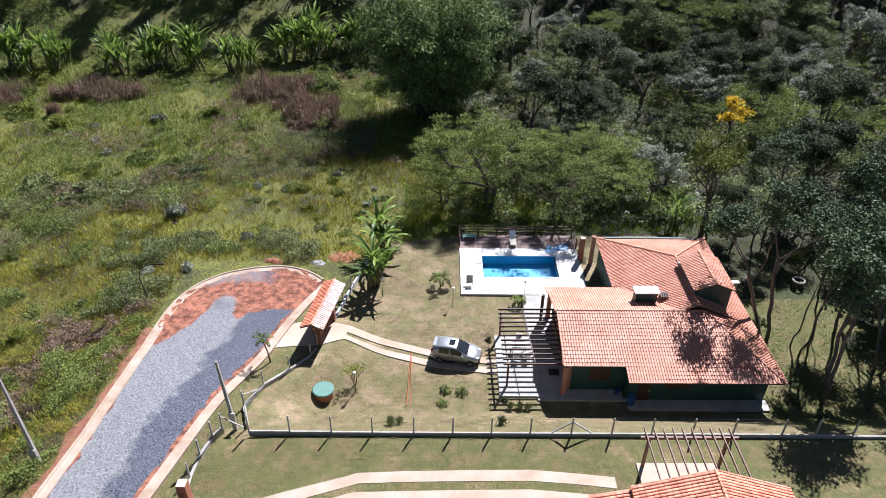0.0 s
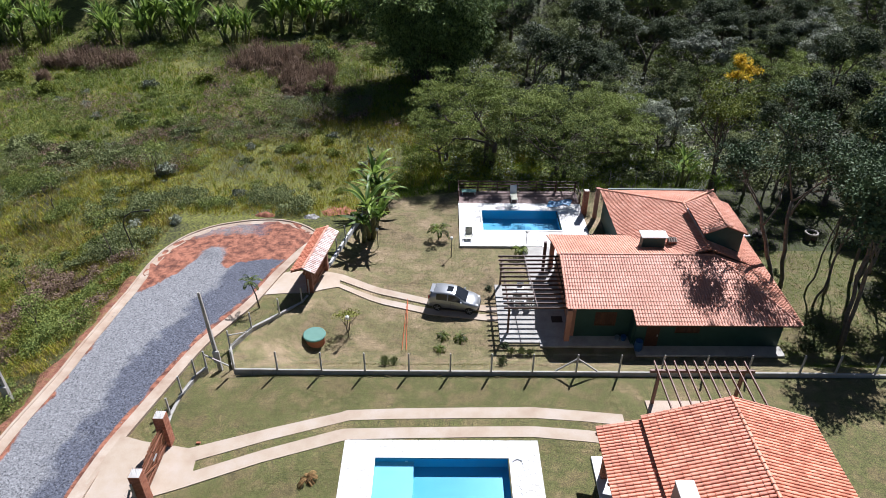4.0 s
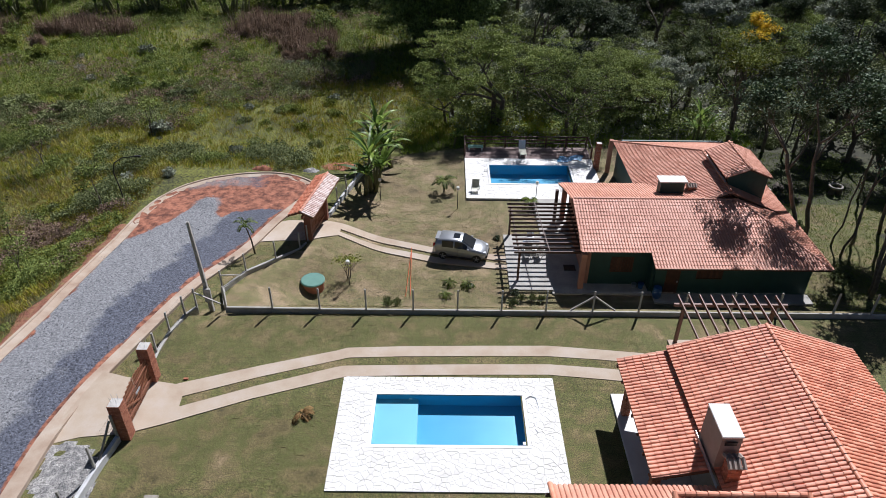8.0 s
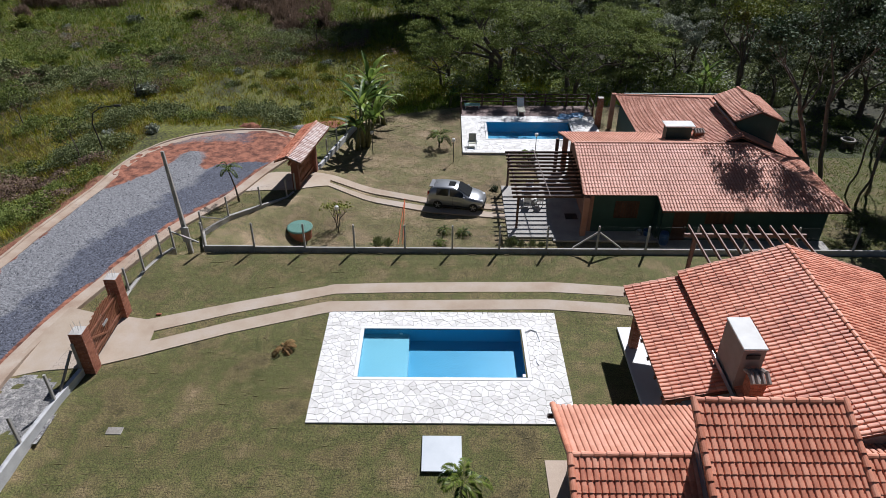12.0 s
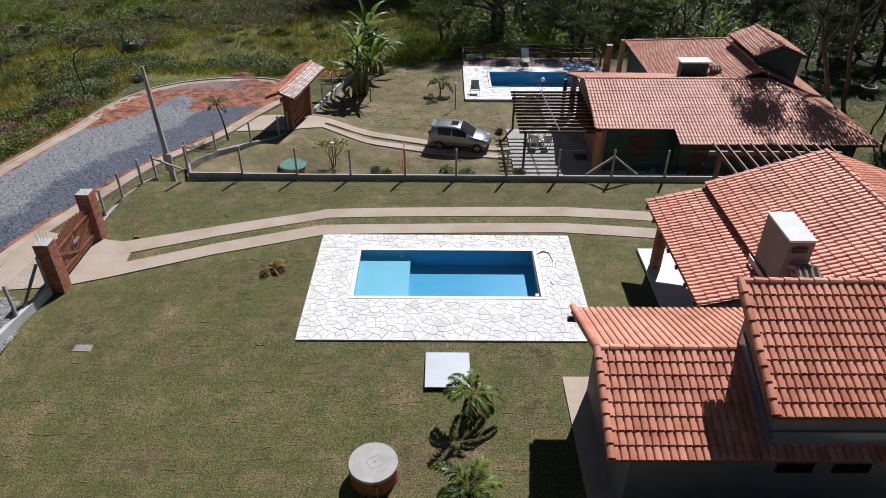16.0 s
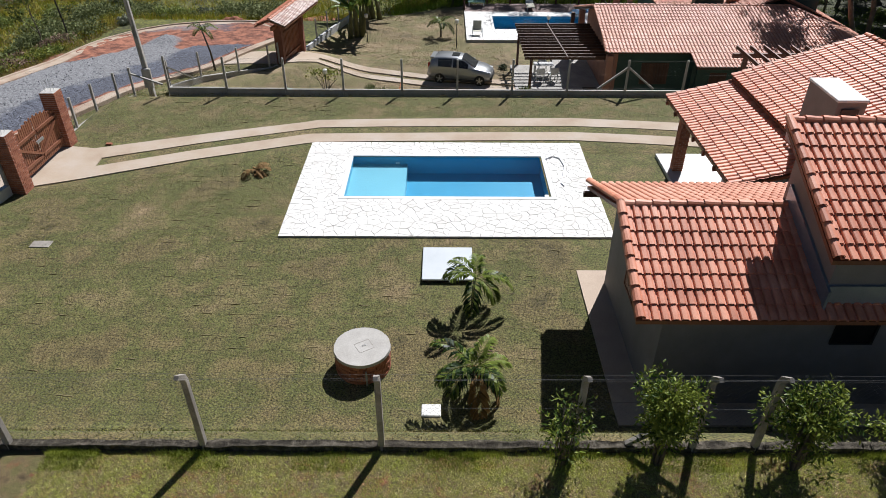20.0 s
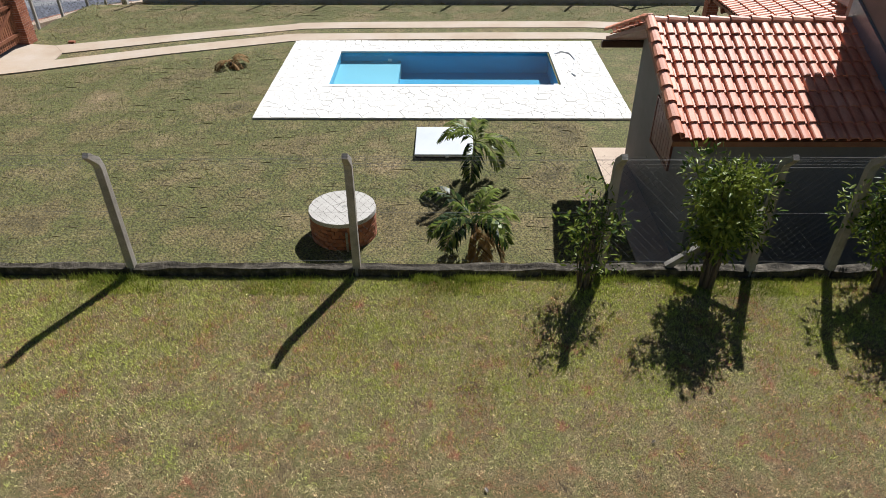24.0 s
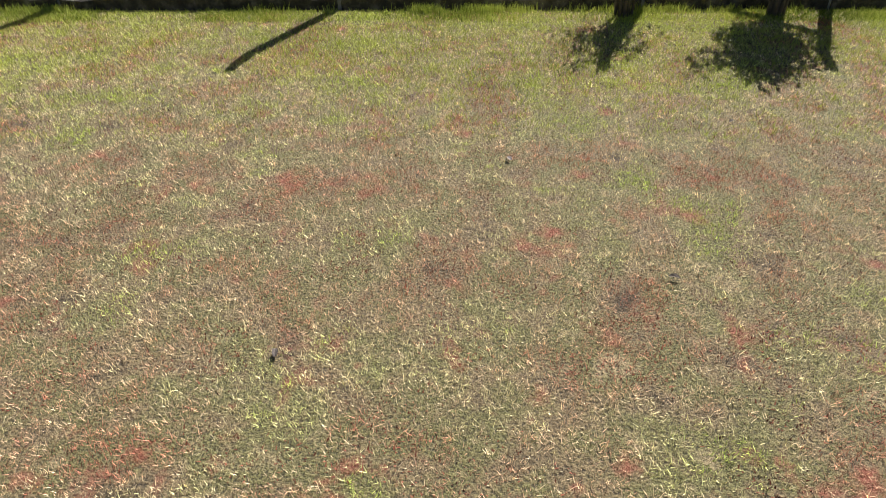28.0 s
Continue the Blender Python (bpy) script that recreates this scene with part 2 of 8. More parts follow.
def lawn_material(name, tones, soil, soil_cut, scale, fine, seams=0.0, patch=0.8):
    """Worn grass: tones at one scale, fine blades, patches of bare earth and, on new turf, the seams of its rolls."""
    mat = material(name, tones, scale, fine, 0.95, 0.9, 0.75, bump_dist=0.03, detail=9, crisp=True)
    nt = mat.node_tree
    bs = nt.nodes["Principled BSDF"]
    was = bs.inputs["Base Color"].links[0].from_socket
    geo = nt.nodes.new("ShaderNodeNewGeometry")
    n = nt.nodes.new("ShaderNodeTexNoise")
    n.inputs["Scale"].default_value, n.inputs["Detail"].default_value, n.inputs["Roughness"].default_value = patch, 8, 0.7
    nt.links.new(geo.outputs["Position"], n.inputs["Vector"])
    cut = nt.nodes.new("ShaderNodeMapRange")
    cut.inputs["From Min"].default_value, cut.inputs["From Max"].default_value = soil_cut, soil_cut + 0.12
    nt.links.new(n.outputs["Fac"], cut.inputs["Value"])
    mix = nt.nodes.new("ShaderNodeMix")
    mix.data_type = "RGBA"
    mix.inputs["B"].default_value = rgb(soil)
    nt.links.new(cut.outputs[0], mix.inputs["Factor"])
    nt.links.new(was, mix.inputs["A"])
    last = mix.outputs["Result"]
    if seams:
        warp = nt.nodes.new("ShaderNodeTexNoise")
        warp.inputs["Scale"].default_value = 2.5
        nt.links.new(geo.outputs["Position"], warp.inputs["Vector"])
        sc = nt.nodes.new("ShaderNodeVectorMath")
        sc.operation, sc.inputs[1].default_value = "MULTIPLY_ADD", (0.3, 0.22, 0)
        nt.links.new(warp.outputs["Color"], sc.inputs[0])
        nt.links.new(geo.outputs["Position"], sc.inputs[2])
        br = nt.nodes.new("ShaderNodeTexBrick")
        br.inputs["Scale"].default_value, br.inputs["Mortar Size"].default_value = 1.0, 0.014
        br.inputs["Brick Width"].default_value, br.inputs["Row Height"].default_value = 0.66, 0.42
        br.inputs["Color1"].default_value, br.inputs["Color2"].default_value = (1.0, 1.0, 1.0, 1), (0.68, 0.70, 0.62, 1)
        br.inputs["Mortar"].default_value = (0.25, 0.22, 0.18, 1)
        some = nt.nodes.new("ShaderNodeTexNoise")
        some.inputs["Scale"].default_value, some.inputs["Detail"].default_value = 0.9, 6
        nt.links.new(geo.outputs["Position"], some.inputs["Vector"])
        shown = nt.nodes.new("ShaderNodeMapRange")
        shown.inputs["From Min"].default_value, shown.inputs["From Max"].default_value = 0.38, 0.6
        shown.inputs["To Max"].default_value = seams
        nt.links.new(some.outputs["Fac"], shown.inputs["Value"])
        nt.links.new(sc.outputs[0], br.inputs["Vector"])
        mul = nt.nodes.new("ShaderNodeMix")
        mul.data_type, mul.blend_type = "RGBA", "MULTIPLY"
        nt.links.new(shown.outputs[0], mul.inputs["Factor"])
        nt.links.new(last, mul.inputs["A"])
        nt.links.new(br.outputs["Color"], mul.inputs["B"])
        last = mul.outputs["Result"]
    nt.links.new(last, bs.inputs["Base Color"])
    return mat


M_LAWN = lawn_material("new_turf", [(0.066, 0.056, 0.022), (0.15, 0.118, 0.05), (0.098, 0.102, 0.029), (0.16, 0.13, 0.055), (0.24, 0.175, 0.095)], (0.21, 0.14, 0.075), 0.66, 0.45, 22, 0.55)
M_LOWER = lawn_material("dry_turf", [(0.09, 0.075, 0.035), (0.21, 0.155, 0.085), (0.15, 0.135, 0.055), (0.24, 0.18, 0.10), (0.30, 0.225, 0.14)], (0.24, 0.155, 0.10), 0.60, 0.35, 22, 0.8)
M_NEAR = lawn_material("worn_lawn", [(0.06, 0.042, 0.02), (0.17, 0.125, 0.058), (0.12, 0.11, 0.036), (0.25, 0.19, 0.095)], (0.24, 0.08, 0.042), 0.56, 4.0, 60, 0.0, 2.6)
M_MEADOW = lawn_material("rough_pasture", [(0.024, 0.022, 0.009), (0.056, 0.058, 0.013), (0.102, 0.106, 0.016), (0.118, 0.117, 0.021), (0.07, 0.05, 0.025)], (0.16, 0.085, 0.045), 0.72, 0.14, 5)
# M_FLOOR: dark soil under the wood, with the trees' shade put into its tones
M_FLOOR = lawn_material("shaded_woodland_floor", [(0.022, 0.02, 0.01), (0.04, 0.04, 0.016), (0.06, 0.075, 0.022)], (0.10, 0.05, 0.03), 0.62, 0.2, 8)
GX = steps((-420, -120, 25), (-120, -40, 4), (-40, -26, 1.5), (-26, -6, 0.5), (-6, 30, 0.9), (30, 60, 3), (60, 420, 30))
GY = steps((-120, -10, 10), (-10, 7.62, 1.2), (7.62, 7.84, 0.11), (7.84, 10.2, 0.25), (10.2, 28.8, 1.2), (28.8, 62, 0.6), (62, 118, 2.5), (118, 700, 14))
gv = [(x, y, land(x, y)) for y in GY for x in GX]
nx = len(GX)


def pool_hole(x, y):
    return -3.3 < x < 4.2 and 19.7 < y < 23.2 or 3.9 < x < 11.4 and 50.6 < y < 54.6


gf = [(j * nx + i, j * nx + i + 1, (j + 1) * nx + i + 1, (j + 1) * nx + i) for j in range(len(GY) - 1) for i in range(nx - 1)
      if not pool_hole((GX[i] + GX[i + 1]) / 2, (GY[j] + GY[j + 1]) / 2)]
def cover(x, y):
    d = x - lot_edge(y)
    if y < 7.83:
        return 1 if x > -17 else 2
    if y < 29.4 and d > 0:
        return 0
    if d <= 0 and x > -17.6 and y < 46:
        return 0
    # past the east lawn the dark floor also paints in tree shade
    if d > 0 and y < 58.6 and x < 40:
        return (4 if x < 24 else 0) if x < 35.5 + 3 * noise.noise((x * 0.3, y * 0.3, 4)) and y < 48 or x < 24 else 3
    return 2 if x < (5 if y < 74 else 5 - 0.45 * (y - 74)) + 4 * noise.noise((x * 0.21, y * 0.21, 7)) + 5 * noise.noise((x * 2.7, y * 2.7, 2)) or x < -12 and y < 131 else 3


ground = tagged(raw("ground", gv, gf, M_LAWN, smooth=True), "patchy dry lawn and meadow ground falling to the valley", "ground", kind="structure")
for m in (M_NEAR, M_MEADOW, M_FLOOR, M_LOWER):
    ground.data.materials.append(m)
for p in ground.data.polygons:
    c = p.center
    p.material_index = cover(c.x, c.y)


# ---- road and kerbs ----
OUTER = [(-23.6, -30), (-23.6, 24.7), (-23.2, 30.1), (-23.3, 38), (-23.3, 44.5), (-22.9, 47.2), (-21.9, 49.3), (-19.9, 51.1), (-17.0, 52.1), (-14.5, 52.3), (-12.6, 51.7), (-11.2, 50.7), (-10.6, 50.0)]
INNER = [(-18.0, -30), (-17.9, 16.9), (-18.05, 20), (-17.8, 23.5), (-17.2, 26.5), (-16.6, 29.5), (-15.7, 33.8), (-14.1, 38.2), (-13.0, 43.0), (-11.8, 46.8), (-10.7, 49.3)]


def dense(line, step=0.5):
    out = []
    for (x0, y0), (x1, y1) in zip(line, line[1:]):
        n = max(1, round(math.hypot(x1 - x0, y1 - y0) / step))
        out += [(x0 + (x1 - x0) * i / n, y0 + (y1 - y0) * i / n) for i in range(n)]
    out.append(line[-1])
    for _ in range(4):
        out = [out[0]] + [((a[0] + 2 * b[0] + c[0]) / 4, (a[1] + 2 * b[1] + c[1]) / 4) for a, b, c in zip(out, out[1:], out[2:])] + [out[-1]]
    return out


def sweep(line, profile, z_of, closed=True):
    """A strip along a plan line; profile points are (offset to the left, height)."""
    bm = bmesh.new()
    rows = []
    for k, (x, y) in enumerate(line):
        xa, ya = line[max(k - 1, 0)]
        xb, yb = line[min(k + 1, len(line) - 1)]
        d = Vector((xb - xa, yb - ya)).normalized()
        n = Vector((-d.y, d.x))
        z = z_of(x, y)
        rows.append([bm.verts.new((x + n.x * o, y + n.y * o, z + h)) for o, h in profile])
    m = len(profile)
    for r0, r1 in zip(rows, rows[1:]):
        for i in range(m if closed else m - 1):
            bm.faces.new((r0[i], r0[(i + 1) % m], r1[(i + 1) % m], r1[i]))
    if closed:
        bm.faces.new(rows[0])
        bm.faces.new(rows[-1][::-1])
    bmesh.ops.recalc_face_normals(bm, faces=bm.faces)
    return bm


rz2 = lambda x, y: road_z(y)
od, idn = dense(OUTER), dense(INNER)
NA, NB = 520, 36
ra = [od[round(k * (len(od) - 1) / NA)] for k in range(NA + 1)]
rb = [idn[round(k * (len(idn) - 1) / NA)] for k in range(NA + 1)]
rv, soil, pale = [], [], []
for (ax, ay), (bx, by) in zip(ra, rb):
    span = math.hypot(bx - ax, by - ay)
    for i in range(NB + 1):
        f = i / NB
        x, y = ax + (bx - ax) * f, ay + (by - ay) * f
        wob = noise.noise((x * 0.45, y * 0.45, 1)) + 0.6 * noise.noise((x * 1.4, y * 1.4, 2))
        out, ins = f * span, (1 - f) * span
        s = smoothstep(1.45 + 0.9 * wob, 1.05 + 0.9 * wob, out) * (1.0 if y < 34 else 0.35)
        s = max(s, smoothstep(0.5 + 0.35 * wob, 0.25 + 0.35 * wob, ins) if y < 45 else 0)
        edge = float(np.interp(x, [-23.5, -21.8, -20.6, -19.6, -18.2, -17.0, -15.8, -14.5, -13, -11], [38.6, 41.0, 42.9, 45.4, 46.4, 44.0, 44.8, 45.6, 45.2, 45.0])) + 0.7 * wob
        s = max(s, smoothstep(edge - 0.25, edge + 0.25, y))
        s *= 1 - 0.55 * smoothstep(48.2, 50, y + 0.8 * wob) * smoothstep(-13.5, -16, x)
        soil.append(s)
        pale.append(smoothstep(0.9, -0.9, x - float(np.interp(y, [10, 28, 34, 40, 44, 47], [-19.6, -19.8, -18.6, -17.4, -16.6, -16.4])) + 0.9 * wob))
        ruts = 0.16 * s * abs(noise.noise(((x + 0.5 * y) * 3.0, (y - 0.5 * x) * 0.6, 8))) if y > 42 else 0.02 * noise.noise((x * 2, y * 2, 8))
        heap = 0.4 * math.exp(-((x + 18.6) ** 2 + (y - 46.3) ** 2) / 0.55)
        soil[-1] *= 1 - math.exp(-((x + 18.6) ** 2 + (y - 46.2) ** 2) / 1.2)
        rv.append((x, y, road_z(y) + 0.075 + 0.03 * noise.noise((x * 0.7, y * 0.7, 5)) + ruts + heap))
rf = [(j * (NB + 1) + i, j * (NB + 1) + i + 1, (j + 1) * (NB + 1) + i + 1, (j + 1) * (NB + 1) + i) for j in range(NA) for i in range(NB)]


def road_material():
    mat = bpy.data.materials.new("gravel_and_red_earth")
    mat.use_nodes = True
    nt = mat.node_tree
    bs = nt.nodes["Principled BSDF"]
    bs.inputs["Roughness"].default_value = 0.95
    geo = nt.nodes.new("ShaderNodeNewGeometry")

    def noisy(scale, detail):
        n = nt.nodes.new("ShaderNodeTexNoise")
        n.inputs["Scale"].default_value, n.inputs["Detail"].default_value, n.inputs["Roughness"].default_value = scale, detail, 0.7
        nt.links.new(geo.outputs["Position"], n.inputs["Vector"])
        return n

    def ramp(src, a, b, p=0.35, q=0.65):
        r = nt.nodes.new("ShaderNodeValToRGB")
        r.color_ramp.elements[0].position, r.color_ramp.elements[1].position = p, q
        r.color_ramp.elements[0].color, r.color_ramp.elements[1].color = rgb(a), rgb(b)
        nt.links.new(src, r.inputs[0])
        return r.outputs[0]

    def mixed(f, a, b):
        m = nt.nodes.new("ShaderNodeMix")
        m.data_type = "RGBA"
        nt.links.new(f, m.inputs["Factor"])
        nt.links.new(a, m.inputs["A"])
        nt.links.new(b, m.inputs["B"])
        return m.outputs["Result"]

    def mask(name, grain, amount):
        at = nt.nodes.new("ShaderNodeAttribute")
        at.attribute_name = name
        m = nt.nodes.new("ShaderNodeMath")
        m.operation, m.inputs[1].default_value = "MULTIPLY_ADD", amount
        nt.links.new(grain.outputs["Fac"], m.inputs[0])
        nt.links.new(at.outputs["Fac"], m.inputs[2])
        r = nt.nodes.new("ShaderNodeMapRange")
        r.inputs["From Min"].default_value, r.inputs["From Max"].default_value = 0.5 + amount / 2 - 0.22, 0.5 + amount / 2 + 0.22
        nt.links.new(m.outputs[0], r.inputs["Value"])
        return r.outputs[0]

    stones, patches = noisy(8.5, 10), noisy(1.6, 9)
    dark = ramp(stones.outputs["Fac"], (0.02, 0.022, 0.032), (0.15, 0.16, 0.2), 0.37, 0.64)
    light = ramp(stones.outputs["Fac"], (0.085, 0.086, 0.092), (0.30, 0.30, 0.31), 0.37, 0.64)
    earth = ramp(patches.outputs["Fac"], (0.10, 0.034, 0.02), (0.34, 0.135, 0.08), 0.40, 0.60)
    grey = mixed(mask("pale", patches, 0.5), dark, light)
    col = mixed(mask("soil", patches, 0.8), grey, earth)
    nt.links.new(col, bs.inputs["Base Color"])
    bp = nt.nodes.new("ShaderNodeBump")
    bp.inputs["Strength"].default_value, bp.inputs["Distance"].default_value = 0.9, 0.04
    nt.links.new(stones.outputs["Fac"], bp.inputs["Height"])
    nt.links.new(bp.outputs[0], bs.inputs["Normal"])
    return mat


road = tagged(raw("road", rv, rf, road_material(), smooth=True), "unpaved road of grey gravel over red earth", "road", kind="structure")
for key, values in (("soil", soil), ("pale", pale)):
    at = road.data.attributes.new(key, "FLOAT", "POINT")
    at.data.foreach_set("value", values)

# loose stones over the gravel
grs = np.random.default_rng(77)
gk = grs.integers(0, len(rv), 16000)
gp0 = np.array(rv, np.float32)[gk] + np.stack([grs.uniform(-0.3, 0.3, 16000), grs.uniform(-0.3, 0.3, 16000), np.zeros(16000)], 1)
keep_ = (gp0[:, 1] > 8) & (np.array(soil)[gk] < 0.6)
gp0 = gp0[keep_]
gs = grs.uniform(0.018, 0.045, (len(gp0), 1, 1)) * grs.uniform(0.6, 1.3, (len(gp0), 1, 3))
oct_ = np.array([(1, 0, 0), (-1, 0, 0), (0, 1, 0), (0, -1, 0), (0, 0, 0.8), (0, 0, -0.6)])
ga = grs.uniform(0, 6.28, len(gp0))
turn_ = np.stack([np.stack([np.cos(ga), -np.sin(ga), 0 * ga], 1), np.stack([np.sin(ga), np.cos(ga), 0 * ga], 1), np.stack([0 * ga, 0 * ga, 0 * ga + 1], 1)], 1)
gvv = (np.einsum("nij,nkj->nki", turn_, oct_[None] * gs) + gp0[:, None]).reshape(-1, 3)
gff = (np.array([(0, 2, 4), (2, 1, 4), (1, 3, 4), (3, 0, 4)])[None] + 6 * np.arange(len(gp0))[:, None, None]).reshape(-1, 3)
M_CHIP = material("gravel_stone", [(0.05, 0.052, 0.06), (0.13, 0.135, 0.155), (0.24, 0.245, 0.265)], 3, 40, 0.9, 0.2, 0.3, spread=0.8)
tagged(raw("gravel", gvv.tolist(), gff.tolist(), M_CHIP), "loose grey crushed stones on the road", "gravel", kind="stuff")

kerb = tagged(part("kerb", sweep(od, [(0, -0.2), (0, 0.21), (-0.14, 0.21), (-0.16, 0.135), (-0.72, 0.115), (-0.72, -0.2)], rz2), M_KERB), "pale concrete kerb and gutter beside the gravel road", "kerb", kind="structure")
kerb2 = tagged(part("kerb", sweep(idn, [(0, -0.2), (0, 0.115), (-0.62, 0.125), (-0.64, 0.2), (-0.8, 0.2), (-0.8, -0.2)], rz2), M_KERB), "pale concrete kerb along the plots", "kerb", kind="structure")


# red earth spilling outside the kerb
bv, bf = [], []
bank = [p for p in od if 12 < p[1] < 43]
for k, (x, y) in enumerate(bank):
    wide = 0.5 + 0.75 * max(0.0, noise.noise((y * 0.35, 3, 1)) + 0.35) + 0.25 * noise.noise((y * 1.9, 5, 1))
    for i in range(5):
        px = x - 0.02 - wide * i / 4
        bv.append((px, y + 0.15 * noise.noise((px * 2, y * 2, 4)), max(land(px, y), road_z(y) - 0.02) + 0.05 + 0.05 * noise.noise((px * 3, y * 3, 2)) - 0.1 * (i == 4)))
bf = [(k * 5 + i, k * 5 + i + 1, k * 5 + i + 6, k * 5 + i + 5) for k in range(len(bank) - 1) for i in range(4)]
M_BANK = material("eroded_red_earth", [(0.12, 0.045, 0.026), (0.24, 0.10, 0.06), (0.20, 0.16, 0.06)], 2.2, 25, 0.95, 0.9, 0.6, bump_dist=0.05, crisp=True)
tagged(raw("earth_bank", bv, bf, M_BANK, smooth=True), "bank of red earth outside the road kerb", "earth bank", kind="structure")


# ---- tiled roofs ----
TW, TL = 0.195, 0.34


def tile_shape():
    """One clay tile: a barrel and a channel, x across, y up the slope, z out."""
    prof = [(0.0, 0.004), (0.008, 0.034), (0.026, 0.047), (0.075, 0.052), (0.122, 0.047), (0.144, 0.034), (0.152, 0.0), (TW + 0.006, 0.003)]
    lo = [(x, 0.0, z + 0.031) for x, z in prof]
    hi = [(x * 0.96 + 0.004, TL + 0.05, z) for x, z in prof]
    un = [(x, 0.0, max(z + 0.031 - 0.022, 0.0)) for x, z in prof]
    v = lo + hi + un
    n = len(prof)
    f = [(i, i + 1, n + i + 1, n + i) for i in range(n - 1)] + [(2 * n + i, 2 * n + i + 1, i + 1, i) for i in range(n - 1)]
    return v, f


TV, TF = tile_shape()
tile_mesh = {}


def tiled(parent, corner, across, up, width, length, mat=M_TILE, singly=False, keep=None, name="tile"):
    """Tiles on a slope: corner is the eave's left end seen from outside, across the eave, up the slope."""
    corner, across, up = Vector(corner), Vector(across).normalized(), Vector(up).normalized()
    out = across.cross(up).normalized()
    nc, nr = max(1, round(width / TW)), max(1, round(length / TL))
    sx, sy = width / nc / TW, length / nr / TL
    rot = Matrix((across * sx, up * sy, out)).transposed()
    verts, faces = [], []
    if singly and mat.name not in tile_mesh:
        me = bpy.data.meshes.new("tile")
        me.from_pydata(TV, [], TF)
        me.materials.append(mat)
        tile_mesh[mat.name] = me
    base = [rot @ Vector(v) for v in TV]
    for r in range(nr):
        for c in range(nc):
            if keep and not keep((c + 0.5) * width / nc, (r + 0.5) * length / nr):
                continue
            p = corner + across * (c * width / nc) + up * (r * length / nr) + out * random.uniform(0, 0.006)
            if singly:
                ob = new(name, tile_mesh[mat.name])
                ob.matrix_basis = Matrix.Translation(p) @ rot.to_4x4() @ Matrix.Rotation(random.uniform(-0.012, 0.012), 4, "Z")
                own(ob, parent)
            else:
                k = len(verts)
                verts += [tuple(p + b) for b in base]
                faces += [tuple(k + i for i in f) for f in TF]
    if not singly:
        return tagged(raw("roof_tiles", verts, faces, mat, parent), kind="stuff")


def ridge_caps(parent, a, b, mat=M_TILE, r=0.10, singly=True):
    """A row of half-round ridge tiles from a to b (a lower end, if any)."""
    a, b = Vector(a), Vector(b)
    n = max(1, round((b - a).length / 0.36))
    d = (b - a).normalized()
    s = d.cross(Vector((0, 0, 1))).normalized()
    u = s.cross(d)
    verts, faces = [], []
    for k in range(n):
        p, q = a + (b - a) * (k / n), a + (b - a) * ((k + 1.12) / n)
        o = len(verts)
        for e, rr, lift in ((p, r * 1.12, 0.02), (q, r * 0.92, 0.0), (p, r * 0.95, 0.02)):
            verts += [tuple(e + s * (math.cos(math.pi * i / 6) * rr) + u * (math.sin(math.pi * i / 6) * rr * 0.9 + lift - 0.02)) for i in range(7)]
        faces += [(o + i, o + i + 1, o + 8 + i, o + 7 + i) for i in range(6)] + [(o + 14 + i, o + 15 + i, o + 1 + i, o + i) for i in range(6)]
    return tagged(raw("ridge_tiles", verts, faces, mat, parent), kind="stuff")


def slab(pts, thick):
    """A flat polygon with depth below it."""
    bm = bmesh.new()
    top = [bm.verts.new(p) for p in pts]
    bot = [bm.verts.new((p[0], p[1], p[2] - thick)) for p in pts]
    n = len(pts)
    bm.faces.new(top)
    bm.faces.new(bot[::-1])
    for i in range(n):
        bm.faces.new((top[i], bot[i], bot[(i + 1) % n], top[(i + 1) % n]))
    bmesh.ops.recalc_face_normals(bm, faces=bm.faces)
    return bm


def gable_wall(x0, y0, x1, y1, z0, tops, thick=0.2):
    """A wall in plan from (x0, y0) to (x1, y1) whose top runs through (fraction, z) points."""
    d = Vector((x1 - x0, y1 - y0, 0))
    n = Vector((-d.y, d.x, 0)).normalized() * thick
    line = [(0, z0), (1, z0)] + [(f, z) for f, z in reversed(tops)]
    bm = bmesh.new()
    a = [bm.verts.new(Vector((x0, y0, z)) + d * f) for f, z in line]
    b = [bm.verts.new(Vector((x0, y0, z)) + d * f + n) for f, z in line]
    bm.faces.new(a)
    bm.faces.new(b[::-1])
    k = len(line)
    for i in range(k):
        bm.faces.new((a[i], b[i], b[(i + 1) % k], a[(i + 1) % k]))
    bmesh.ops.recalc_face_normals(bm, faces=bm.faces)
    return bm




# ---- near house ----
house = thing("house", (9, 16, -0.3), "single-storey grey house under several orange clay tile roofs", "house")
hp = lambda name, bm, mat, label="", smooth=False: part(name, bm, mat, house, label, smooth)
M_SHUT = material("red_brown_shutter", [(0.13, 0.04, 0.028), (0.2, 0.065, 0.045)], 6, 50, 0.5, 0.15, 0.25)
M_DARK = material("dark_opening", [(0.012, 0.012, 0.013), (0.02, 0.02, 0.02)], 3, 20, 0.3, 0.0, 0.1)
M_FLASH = material("zinc_flashing", [(0.26, 0.33, 0.42), (0.36, 0.43, 0.52)], 3, 30, 0.35, 0.1, 0.2, metal=0.7)
M_PATIO = material("pale_patio_tile", [(0.56, 0.55, 0.53), (0.66, 0.65, 0.63)], 0.8, 30, 0.6, 0.1, 0.1)
M_SLAB = material("path_concrete", [(0.40, 0.31, 0.24), (0.50, 0.40, 0.31)], 1.0, 40, 0.9, 0.3, 0.3)

A_E, A_R, A_S, A_N, A_M = 2.80, 3.93, 10.25, 15.72, 12.8
AX0, AX1, AX2 = 4.1, 8.25, 18.4
